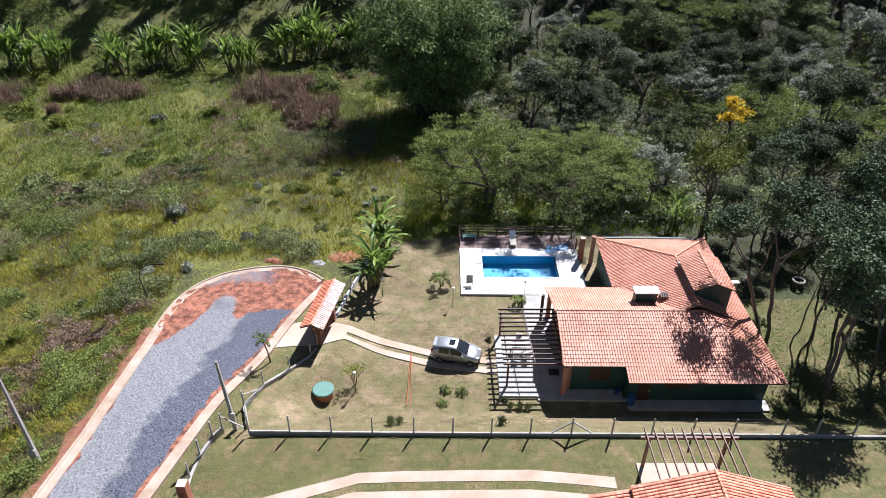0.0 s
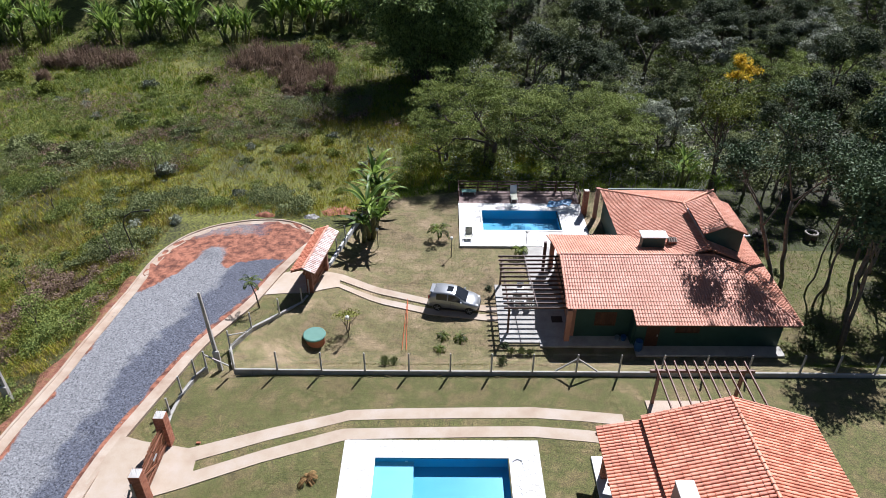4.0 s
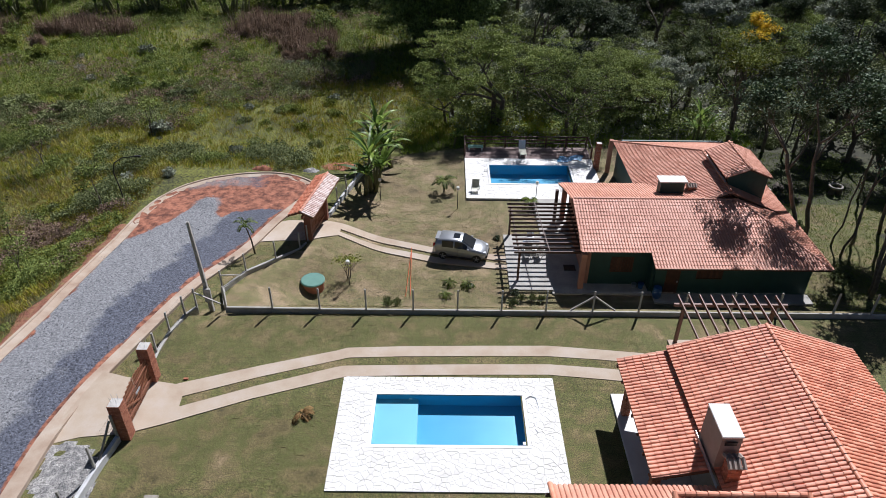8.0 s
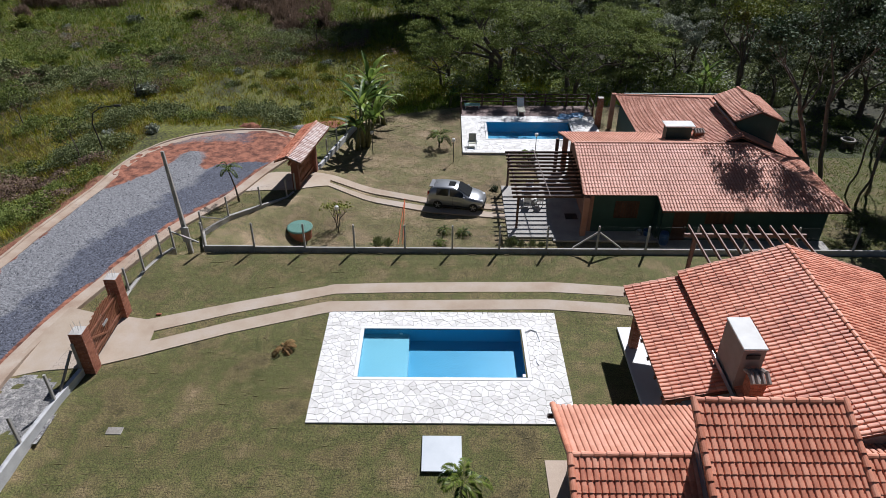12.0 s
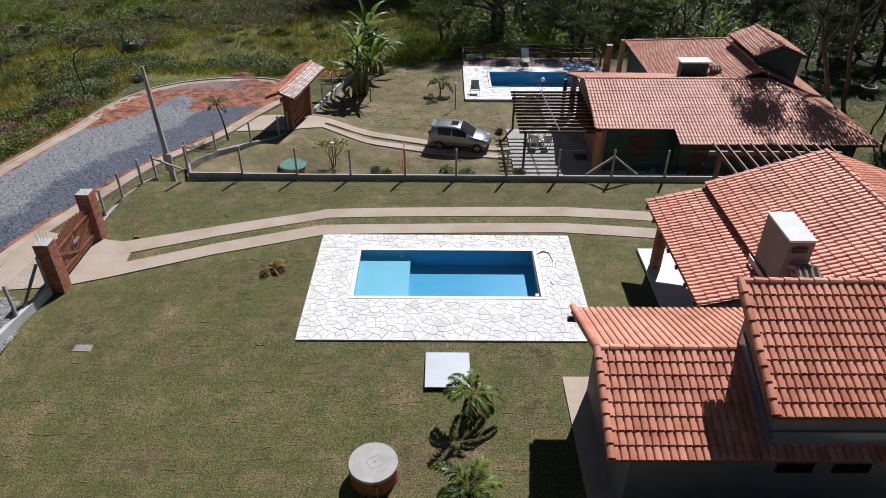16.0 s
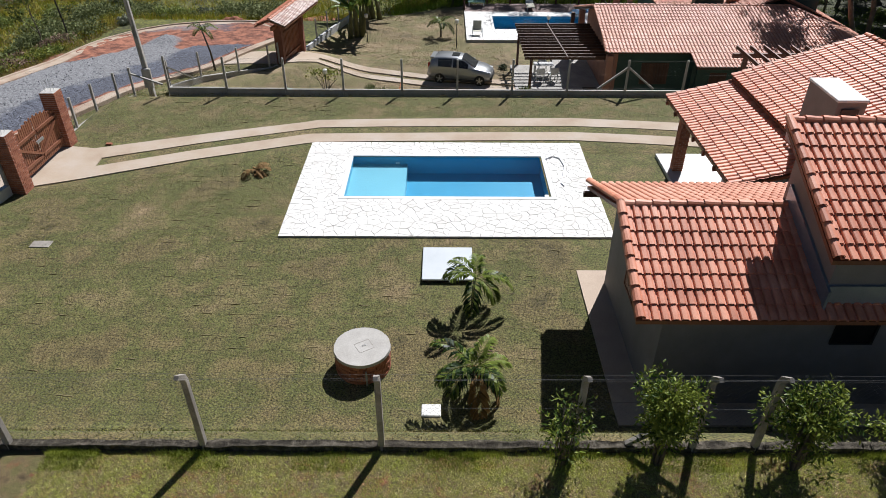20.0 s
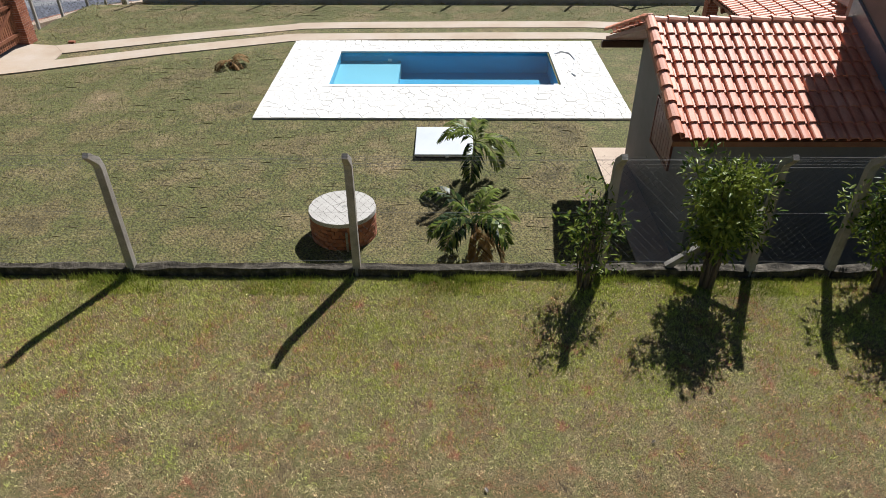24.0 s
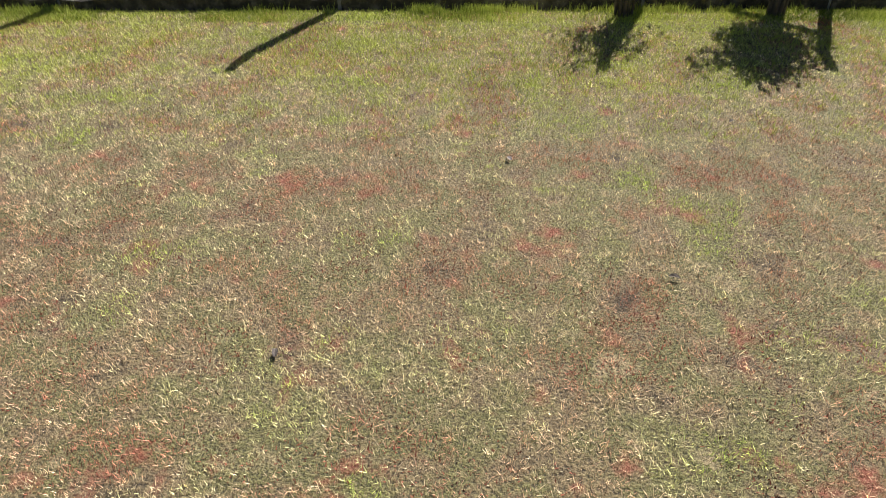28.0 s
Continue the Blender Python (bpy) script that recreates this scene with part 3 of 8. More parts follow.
UX0, UX1, US, UR, UE, URZ = 7.5, 11.9, 10.25, 13.3, 4.26, 5.67
MR = 4.56
# walls
hp("wall", boxed(5.05, 10.75, -0.5, 18.0, 10.95, 2.93), M_GREY)
hp("wall", gable_wall(4.85, 15.3, 4.85, 10.75, -0.5, [(0, 2.92), (0.5, 3.84), (1, 2.95)], 0.2), M_GREY)
hp("wall", boxed(5.05, 15.1, -0.5, 10.7, 15.3, 2.88), M_GREY)
hp("wall", gable_wall(7.85, 13.12, 7.85, 10.75, 2.9, [(0, 5.45), (1, 4.37)], 0.2), M_GREY)
hp("wall", gable_wall(11.5, 13.12, 11.5, 10.75, 2.9, [(0, 5.45), (1, 4.37)], 0.2), M_GREY)
hp("wall", boxed(7.85, 10.6, 2.9, 11.7, 10.75, 4.25), M_GREY)
hp("wall", boxed(8.05, 12.95, 2.9, 11.5, 13.12, 5.4), M_GREY)
hp("wall", boxed(10.7, 14.3, -0.5, 10.9, 22.4, 3.1), M_GREY)
hp("wall", gable_wall(18.2, 22.4, 10.7, 22.4, -0.5, [(0, 3.1), (0.49, 4.4), (1, 3.1)], 0.2), M_GREY)
hp("wall", boxed(18.0, 10.75, -0.5, 18.2, 22.2, 3.1), M_GREY)
hp("wall", gable_wall(18.2, 13.55, 11.9, 13.55, 3.0, [(0, 3.2), (0.571, 4.45), (1, 3.55)], 0.12), M_GREY)
hp("flashing", gable_wall(7.79, 12.9, 7.79, 10.42, 2.75, [(0, 4.4), (1, 3.36)], 0.055), M_FLASH, "bluish zinc roof flashing")
hp("flashing", boxed(7.85, 10.53, 3.0, 11.75, 10.597, 3.42), M_FLASH, "bluish zinc roof flashing")
# timber decks under the tiles
for pts in ([(AX0, A_S, A_E - 0.03), (AX2, A_S, A_E - 0.03), (AX2, A_M, A_R - 0.03), (AX0, A_M, A_R - 0.03)],
            [(AX0, A_M, A_R - 0.03), (10.9, A_M, A_R - 0.03), (10.9, A_N, A_E - 0.03), (AX0, A_N, A_E - 0.03)],
            [(10.9, A_M, A_R - 0.03), (18.4, A_M, A_R - 0.03), (18.4, 14.6, A_R - 0.77), (10.9, 14.6, A_R - 0.77)],
            [(UX0, US, UE - 0.03), (UX1, US, UE - 0.03), (UX1, UR, URZ - 0.03), (UX0, UR, URZ - 0.03)],
            [(10.4, 13.6, 3.12), (14.6, 13.4, MR - 0.03), (14.6, 23.0, MR - 0.03), (10.4, 23.0, 3.12)],
            [(14.6, 12.6, MR - 0.03), (18.9, 12.6, 3.07), (18.9, 23.0, 3.07), (14.6, 23.0, MR - 0.03)],
            [(8.22, 16.4, 2.37), (10.65, 16.4, 2.98), (10.65, 22.95, 2.98), (8.22, 22.95, 2.37)]):
    hp("roof_deck", slab(pts, 0.09), M_WOOD2)
sA = math.hypot(A_M - A_S, A_R - A_E)
tiled(house, (AX0 + 0.1, A_S - 0.04, A_E), (1, 0, 0), (0, A_M - A_S, A_R - A_E), 4.05, sA, singly=True)
tiled(house, (UX0 + 0.1, US - 0.04, UE), (1, 0, 0), (0, UR - US, URZ - UE), UX1 - UX0 - 0.2, math.hypot(UR - US, URZ - UE), singly=True)
tiled(house, (AX1, A_S - 0.04, A_E), (1, 0, 0), (0, A_M - A_S, A_R - A_E), AX2 - AX1, sA)
tiled(house, (10.6, A_N + 0.04, A_E), (-1, 0, 0), (0, A_M - A_N, A_R - A_E), 10.6 - AX0 - 0.1, math.hypot(A_M - A_N, A_R - A_E), mat=M_TILE2)
tiled(house, (14.6, 14.6, A_R - 0.74), (-1, 0, 0), (0, -1.8, 0.74), 2.3, math.hypot(1.8, 0.74), mat=M_TILE2)
tiled(house, (10.37, 23.03, 3.15), (0, -1, 0), (4.2, 0, 1.41), 9.6, math.hypot(4.2, 1.41))
tiled(house, (18.93, 12.6, 3.1), (0, 1, 0), (-4.3, 0, 1.46), 10.4, math.hypot(4.3, 1.46))
tiled(house, (8.2, 22.98, 2.4), (0, -1, 0), (2.45, 0, 0.61), 6.55, math.hypot(2.45, 0.61))
for a, b in (((AX0, A_M, A_R + 0.03), (7.85, A_M, A_R + 0.03)), ((11.7, A_M, A_R + 0.03), (14.6, A_M, A_R + 0.03)),
             ((UX0, UR, URZ + 0.04), (UX1, UR, URZ + 0.04)), ((14.6, 12.6, MR + 0.04), (14.6, 23.05, MR + 0.04)),
             ((AX0 + 0.05, A_S - 0.06, A_E + 0.085), (AX0 + 0.05, A_M, A_R + 0.085)), ((AX0 + 0.05, A_N + 0.06, A_E + 0.085), (AX0 + 0.05, A_M, A_R + 0.085)),
             ((UX0 + 0.05, US - 0.06, UE + 0.085), (UX0 + 0.05, UR, URZ + 0.085)), ((UX1 - 0.06, US - 0.06, UE + 0.085), (UX1 - 0.06, UR, URZ + 0.085))):
    ridge_caps(house, a, b)
for a, b in (((10.37, 23.06, 3.16), (14.6, 23.06, MR + 0.02)), ((18.95, 23.06, 3.1), (14.6, 23.06, MR + 0.02)), ((8.2, 23.0, 2.42), (10.65, 23.0, 3.03))):
    ridge_caps(house, a, b, M_TILE2, 0.07)
# rafter ends and fascia under the eaves
for k in range(7):
    hp("rafter", beam(bmesh.new(), (8.15, 16.7 + k * 1.0, 2.26), (10.6, 16.7 + k * 1.0, 2.85), 0.07, 0.14), M_WOOD2)
hp("beam", beam(bmesh.new(), (8.75, 16.5, 2.32), (8.75, 22.7, 2.32), 0.14, 0.2), M_WOOD2)
hp("purlin_end", beam(bmesh.new(), (3.95, A_N - 0.3, A_E - 0.1), (4.9, A_N - 0.3, A_E - 0.1), 0.1, 0.14), M_WOOD)


def brick_stack(parent, x0, y0, x1, y1, z0, z1, name="bricks", bl=0.22, bh=0.065, gap=0.012):
    """Courses of single bricks round a core."""
    part("mortar_core", boxed(x0 + 0.015, y0 + 0.015, z0, x1 - 0.015, y1 - 0.015, z1 - 0.004), M_JOINT, parent)
    bm = bmesh.new()
    n = max(1, round((z1 - z0) / (bh + gap)))
    h = (z1 - z0) / n
    for c in range(n):
        za, zb = z0 + c * h, z0 + (c + 1) * h - gap
        shift = 0.5 * (c % 2)
        for ax, lo, hi, fixed0, fixed1 in (("x", x0, x1, y0, y0 + 0.09), ("x", x0, x1, y1 - 0.09, y1), ("y", y0 + 0.09, y1 - 0.09, x0, x0 + 0.09), ("y", y0 + 0.09, y1 - 0.09, x1 - 0.09, x1)):
            m = max(1, round((hi - lo) / (bl + gap)))
            w = (hi - lo) / m
            p = lo - w * shift
            while p < hi - 0.01:
                a, b = max(lo, p), min(hi, p + w - gap)
                p += w
                if b - a < 0.02:
                    continue
                j = random.uniform(-0.003, 0.004)
                if ax == "x":
                    q = (a, fixed0 - (j if fixed0 == y0 else 0), za, b, fixed1 + (j if fixed1 == y1 else 0), zb)
                else:
                    q = (fixed0 - (j if fixed0 == x0 else 0), a, za, fixed1 + (j if fixed1 == x1 else 0), b, zb)
                vs = [bm.verts.new((q[3 * i], q[3 * k + 1], q[3 * l + 2])) for l in (0, 1) for i, k in ((0, 0), (1, 0), (1, 1), (0, 1))]
                for f in ((3, 2, 1, 0), (4, 5, 6, 7), (0, 1, 5, 4), (1, 2, 6, 5), (2, 3, 7, 6), (3, 0, 4, 7)):
                    bm.faces.new([vs[v] for v in f])
    return tagged(part(name, bm, M_BRICK, parent), kind="stuff")


pil = hp("pillar", boxed(8.45, 21.6, -0.1, 8.9, 22.05, 0.0), M_CONC, "exposed brick porch pillar")
brick_stack(pil, 8.5, 21.65, 8.85, 22.0, 0.12, 2.25)
pil = hp("pillar", boxed(8.45, 16.9, -0.1, 8.9, 17.35, 0.0), M_CONC, "exposed brick porch pillar")
brick_stack(pil, 8.5, 16.95, 8.85, 17.3, 0.12, 2.25)
# chimneys
M_BEIGE = material("beige_render", [(0.21, 0.18, 0.16), (0.28, 0.245, 0.22)], 1.2, 50, 0.9, 0.2, 0.2)
ch = hp("chimney", boxed(10.3, 16.3, 2.9, 11.05, 17.9, 4.88), M_BEIGE, "rendered chimney with a flat white cap slab")
part("cap", boxed(10.27, 16.27, 4.88, 11.08, 17.93, 4.95, 0.012), M_WHITE, ch)
part("flashing", gable_wall(10.2, 18.1, 10.2, 15.5, 3.05, [(0, 3.25), (1, 3.25)], 0.02), M_FLASH, ch)
part("vent", boxed(10.4, 16.22, 4.55, 10.85, 16.25, 4.72), M_DARK, ch)
ch = hp("chimney", boxed(10.5, 15.6, 3.0, 10.5 + 0.5, 16.1, 3.1), M_CONC, "small brick chimney with a tile cap")
brick_stack(ch, 10.5, 15.6, 11.0, 16.1, 3.1, 4.05)
M_CAPT = material("dark_cap_tile", [(0.2, 0.16, 0.14), (0.32, 0.26, 0.22)], 4, 40, 0.8, 0.2, 0.3)
for s in (0, 1):
    bmx = bmesh.new()
    for k in range(4):
        tube(bmx, [(10.48 + k * 0.18, 15.85 - (0.34 if s else -0.34), 4.12), (10.48 + k * 0.18, 15.85, 4.3)], [0.085, 0.075], 6)
    part("cap", bmx, M_CAPT, ch)
# patio, path, windows
hp("patio", boxed(8.27, 16.0, -0.3, 10.7, 23.1, 0.1, 0.01), M_PATIO, "pale tiled porch floor")
hp("path", boxed(4.15, 10.76, -0.5, 4.85, 15.85, -0.07), M_SLAB, "concrete path round the house")
hp("path", boxed(4.853, 15.3, -0.5, 8.3, 15.85, -0.07), M_SLAB, "concrete path round the house")
hp("path", boxed(4.15, 10.1, -0.5, 18.2, 10.747, -0.07), M_SLAB, "concrete path round the house")


def window(parent, wall, lo, hi, z0, z1, axis, shutters=2, out=-1, wood=None):
    """A framed window with slatted shutters, in a wall at wall; axis is the wall's run."""
    def bx(a, za, b, zb, d0, d1):
        d0, d1 = wall + out * d0, wall + out * d1
        d0, d1 = min(d0, d1), max(d0, d1)
        return boxed(d0, a, za, d1, b, zb) if axis == "y" else boxed(a, d0, za, b, d1, zb)
    w = part("window", bx(lo, z0, hi, z1, -0.02, 0.01), M_DARK, parent)
    for a, za, b, zb in ((lo - 0.05, z0 - 0.05, lo, z1 + 0.05), (hi, z0 - 0.05, hi + 0.05, z1 + 0.05), (lo, z1, hi, z1 + 0.05), (lo, z0 - 0.05, hi, z0)):
        part("frame", bx(a, za, b, zb, -0.03, 0.045), wood or M_SHUT, w)
    n = shutters * 4
    for k in range(n):
        a = lo + (hi - lo) * k / n
        part("slat", bx(a + 0.01, z0 + 0.02, a + (hi - lo) / n - 0.01, z1 - 0.02, 0.012, 0.032), wood or M_SHUT, w)
    return w


window(house, 4.85, 12.25, 13.5, 1.25, 2.2, "y")
window(house, 10.75, 8.5, 9.3, 1.8, 2.3, "x", 0, wood=M_DARK)
window(house, 10.75, 9.9, 10.7, 1.8, 2.3, "x", 0, wood=M_DARK)
window(house, 10.75, 14.0, 15.2, 1.0, 2.2, "x")


def pergola(at, posts, beams, slats, label, mat, wood2=None):
    p = thing("pergola", at, label, "pergola")
    for x, y, z0, z1, w in posts:
        part("post", beam(bmesh.new(), (x, y, z0), (x, y, z1), w, w, (0, 1, 0)), mat, p)
    for a, b, w, h in beams:
        part("beam", beam(bmesh.new(), a, b, w, h), mat, p)
    for a, b, w, h in slats:
        part("slat", beam(bmesh.new(), a, b, w, h), mat, p)
    return p


M_PERG = material("red_pergola_wood", [(0.11, 0.04, 0.025), (0.18, 0.075, 0.045)], 5, 60, 0.6, 0.2, 0.3)
pergola((14.8, 25.5, 0), [(12.45, 26.9, -0.2, 2.55, 0.16), (17.1, 26.9, -0.2, 2.55, 0.16)], [((11.9, 26.9, 2.6), (17.7, 26.9, 2.6), 0.12, 0.18)],
        [((12.25 + k * 0.56, 27.5, 2.76), (12.25 + k * 0.56, 22.6, 2.76), 0.055, 0.14) for k in range(10)], "red-brown timber pergola beside the house gable", M_PERG)
hp("patio", boxed(12.1, 22.6, -0.3, 17.0, 27.1, 0.09, 0.01), M_SLAB, "concrete pad under the pergola")


# ---- pools ----
def water_material():
    mat = bpy.data.materials.new("pool_water")
    mat.use_nodes = True
    nt = mat.node_tree
    nt.nodes.remove(nt.nodes["Principled BSDF"])
    tr = nt.nodes.new("ShaderNodeBsdfTransparent")
    tr.inputs[0].default_value = (0.62, 0.86, 0.94, 1)
    gl = nt.nodes.new("ShaderNodeBsdfGlossy")
    gl.inputs["Roughness"].default_value = 0.02
    fr = nt.nodes.new("ShaderNodeFresnel")
    fr.inputs["IOR"].default_value = 1.33
    nz = nt.nodes.new("ShaderNodeTexNoise")
    nz.inputs["Scale"].default_value, nz.inputs["Detail"].default_value = 3.5, 3
    bp = nt.nodes.new("ShaderNodeBump")
    bp.inputs["Strength"].default_value, bp.inputs["Distance"].default_value = 0.25, 0.02
    nt.links.new(nz.outputs["Fac"], bp.inputs["Height"])
    for n in (gl, fr):
        nt.links.new(bp.outputs[0], n.inputs["Normal"])
    mx = nt.nodes.new("ShaderNodeMixShader")
    nt.links.new(fr.outputs[0], mx.inputs[0])
    nt.links.new(tr.outputs[0], mx.inputs[1])
    nt.links.new(gl.outputs[0], mx.inputs[2])
    nt.links.new(mx.outputs[0], nt.nodes["Material Output"].inputs["Surface"])
    return mat


M_WATER = water_material()
M_POOL = material("blue_pool_lining", [(0.075, 0.32, 0.485), (0.10, 0.365, 0.535)], 0.8, 14, 0.35, 0.0, 0.12)
M_POOL2 = material("pale_blue_ledge", [(0.245, 0.475, 0.555), (0.285, 0.525, 0.60)], 0.8, 14, 0.4, 0.0, 0.1)
M_COPE = material("white_coping", [(0.70, 0.69, 0.67), (0.80, 0.79, 0.77)], 2, 40, 0.6, 0.1, 0.1)


def cells(x0, y0, x1, y1, size, seed, gap=0.013):
    """Irregular flat stones that fill a rectangle: each the polygon nearest to its seed."""
    rng = random.Random(seed)
    nx_, ny_ = max(1, round((x1 - x0) / size)), max(1, round((y1 - y0) / size))
    far = 0.72 if min(nx_, ny_) > 2 else 0.42
    seeds = {(i, j): (x0 + (i + 0.5 + rng.uniform(-far, far)) * (x1 - x0) / nx_, y0 + (j + 0.5 + rng.uniform(-far, far)) * (y1 - y0) / ny_) for i in range(nx_) for j in range(ny_)}
    for (i, j), (sx, sy) in seeds.items():
        poly = [(x0, y0), (x1, y0), (x1, y1), (x0, y1)]
        for di in range(-3, 4):
            for dj in range(-3, 4):
                o = seeds.get((i + di, j + dj))
                if o is None or (di == 0 and dj == 0):
                    continue
                mx, my, dx, dy = (sx + o[0]) / 2, (sy + o[1]) / 2, o[0] - sx, o[1] - sy
                ln = math.hypot(dx, dy)
                lim = (mx * dx + my * dy) / ln - gap / 2
                res = []
                for (ax, ay), (bx, by) in zip(poly, poly[1:] + poly[:1]):
                    da, db = (ax * dx + ay * dy) / ln - lim, (bx * dx + by * dy) / ln - lim
                    if da <= 0:
                        res.append((ax, ay))
                    if da * db < 0:
                        f = da / (da - db)
                        res.append((ax + (bx - ax) * f, ay + (by - ay) * f))
                poly = res
                if len(poly) < 3:
                    break
            if len(poly) < 3:
                break
        if len(poly) >= 3:
            yield poly


def paving(parent, rects, z, size, seed, most, name="paving_stone"):
    made = 0
    verts, faces = [], []
    for q, r in enumerate(rects):
        for poly in cells(*r, size, seed + q):
            h = z + random.uniform(-0.002, 0.004)
            cx, cy = sum(p[0] for p in poly) / len(poly), sum(p[1] for p in poly) / len(poly)
            n = len(poly)
            v = [(x, y, z - 0.03) for x, y in poly] + [(cx + (x - cx) * 0.97, cy + (y - cy) * 0.97, h) for x, y in poly]
            f = [tuple(range(n, 2 * n))] + [(i, (i + 1) % n, n + (i + 1) % n, n + i) for i in range(n)]
            if made < most:
                raw(name, v, f, M_STONE, parent)
                made += 1
            else:
                k = len(verts)
                verts += v
                faces += [tuple(k + i for i in g) for g in f]
    if verts:
        tagged(raw("paving_stones", verts, faces, M_STONE, parent), kind="stuff")


def basin(name, x0, y0, x1, y1, z, depth, label, ledge=None, water=0.075):
    p = thing(name, ((x0 + x1) / 2, (y0 + y1) / 2, z - depth), label, "swimming pool")
    bm = bmesh.new()
    t = 0.15
    for q in ((x0 - t, y0 - t, x1 + t, y0), (x0 - t, y1, x1 + t, y1 + t), (x0 - t, y0, x0, y1), (x1, y0, x1 + t, y1)):
        box(bm, q[0], q[1], z - depth - 0.15, q[2], q[3], z - 0.02)
    part("wall", bm, M_POOL, p)
    part("bottom", boxed(x0, y0, z - depth - 0.15, x1, y1, z - depth), M_POOL, p)
    if ledge:
        part("ledge", boxed(x0, y0, z - depth, ledge, y1, z - 0.34), M_POOL2, p, "pale shallow ledge")
    raw("water", [(x0, y0, z - water), (x1, y0, z - water), (x1, y1, z - water), (x0, y1, z - water)], [(0, 1, 2, 3)], M_WATER, p, "clear still pool water").visible_shadow = False
    w = 0.16
    for q in ((x0 - w, y0 - w, x1 + w, y0 + 0.01), (x0 - w, y1 - 0.01, x1 + w, y1 + w), (x0 - w, y0 + 0.01, x0 + 0.01, y1 - 0.01), (x1 - 0.01, y0 + 0.01, x1 + w, y1 - 0.01)):
        part("coping", boxed(q[0], q[1], z - 0.05, q[2], q[3], z + 0.012, 0.008), M_COPE, p)
    return p


PX0, PX1, PY0, PY1 = -3.08, 3.97, 19.95, 23.02
DX0, DX1, DY0, DY1 = -4.8, 5.6, 17.5, 24.2
pool = basin("swimming_pool", PX0, PY0, PX1, PY1, 0.0, 0.74, "rectangular blue swimming pool with a pale shallow ledge", -1.05)
part("light_spot", boxed(-1.5, PY1 - 0.02, -0.4, -1.35, PY1 - 0.005, -0.25), M_COPE, pool)
part("skimmer", boxed(PX1 - 0.2, PY0 + 0.12, -0.1, PX1 - 0.04, PY0 + 0.28, -0.06), M_COPE, pool)
deck = tagged(part("pool_deck", boxed(DX0, DY0, -0.5, DX1, PY0 - 0.1, -0.02), M_JOINT), "white crazy-paving deck round the pool", "pool deck", kind="structure")
for q in ((DX0, PY1 + 0.1, DX1, DY1), (DX0, PY0 - 0.1, PX0 - 0.1, PY1 + 0.1), (PX1 + 0.1, PY0 - 0.1, DX1, PY1 + 0.1)):
    part("bed", boxed(q[0], q[1], -0.5, q[2], q[3], -0.02), M_JOINT, deck)
RIMW = 0.17
paving(deck, [(DX0, DY0, DX1, PY0 - RIMW), (DX0, PY0 - RIMW, PX0 - RIMW, PY1 + RIMW), (PX1 + RIMW, PY0 - RIMW, DX1, PY1 + RIMW), (DX0, PY1 + RIMW, DX1, DY1)], 0.0, 0.27, 5, 520)
hose = thing("pool_hose", (4.5, 21.6, 0), "thin grey hose lying curled on the deck", "hose")
part("tube", tube(bmesh.new(), [(4.1, 22.75, 0.02), (4.35, 22.95, 0.03), (4.62, 22.85, 0.02), (4.72, 22.2, 0.02), (4.55, 21.4, 0.02), (4.42, 20.9, 0.02), (4.5, 20.7, 0.02)], [0.022] * 7, 6), M_METAL, hose)

# far pool
FZ = -3.4
fpool = basin("swimming_pool", 4.1, 50.9, 11.2, 54.4, FZ, 0.95, "blue swimming pool on the lower plot")
part("ledge", boxed(9.9, 49.5, FZ - 1.0, 11.1, 50.75, FZ - 0.12), M_POOL2, fpool, "pale blue bathing corner")
fdeck = tagged(part("pool_deck", boxed(1.95, 48.3, FZ - 0.4, 13.5, 50.75, FZ - 0.035), M_JOINT), "white stone deck round the far pool", "pool deck", kind="structure")
for q in ((1.95, 54.55, 13.5, 55.7), (1.95, 50.75, 3.95, 54.55), (11.35, 50.75, 13.5, 54.55)):
    part("bed", boxed(q[0], q[1], FZ - 0.4, q[2], q[3], FZ - 0.035), M_JOINT, fdeck)
paving(fdeck, [(1.95, 48.3, 9.85, 50.7), (11.15, 48.3, 13.5, 50.7), (9.85, 48.3, 11.15, 49.45), (1.95, 54.6, 13.5, 55.7), (1.95, 50.7, 3.9, 54.6), (11.4, 50.7, 13.5, 54.6)], FZ, 0.45, 31, 0)
M_DECKW = material("weathered_deck_board", [(0.16, 0.10, 0.09), (0.24, 0.16, 0.14)], 3, 40, 0.7, 0.2, 0.3, spread=0.5)
wd = tagged(part("timber_deck", boxed(1.95, 55.7, FZ - 0.4, 13.5, 58.1, FZ - 0.03), M_WOOD), "weathered timber deck beside the far pool", "deck", kind="structure")
for k in range(20):
    part("plank", boxed(1.95, 55.71 + k * 0.12, FZ - 0.03, 13.5, 55.71 + k * 0.12 + 0.112, FZ + 0.0), M_DECKW, wd)
rail = thing("railing", (7.7, 58, FZ), "dark timber railing along the deck", "railing")
for k in range(7):
    part("post", boxed(2.0 + k * 1.9 - 0.06, 57.95, FZ - 0.3, 2.0 + k * 1.9 + 0.06, 58.07, FZ + 1.1), M_WOOD, rail)
for z in (0.45, 0.8, 1.12):
    part("rail", boxed(1.95, 57.97, FZ + z - 0.05, 13.5, 58.04, FZ + z + 0.04), M_WOOD, rail)
for x in (1.98, 13.47):
    for z in (0.45, 1.12):
        part("rail", boxed(x - 0.035, 56.2 if x < 5 else 55.8, FZ + z - 0.05, x + 0.035, 57.95, FZ + z + 0.04), M_WOOD, rail)
    part("post", boxed(x - 0.06, 56.1 if x < 5 else 55.7, FZ - 0.2, x + 0.06, 56.22 if x < 5 else 55.82, FZ + 1.12), M_WOOD, rail)
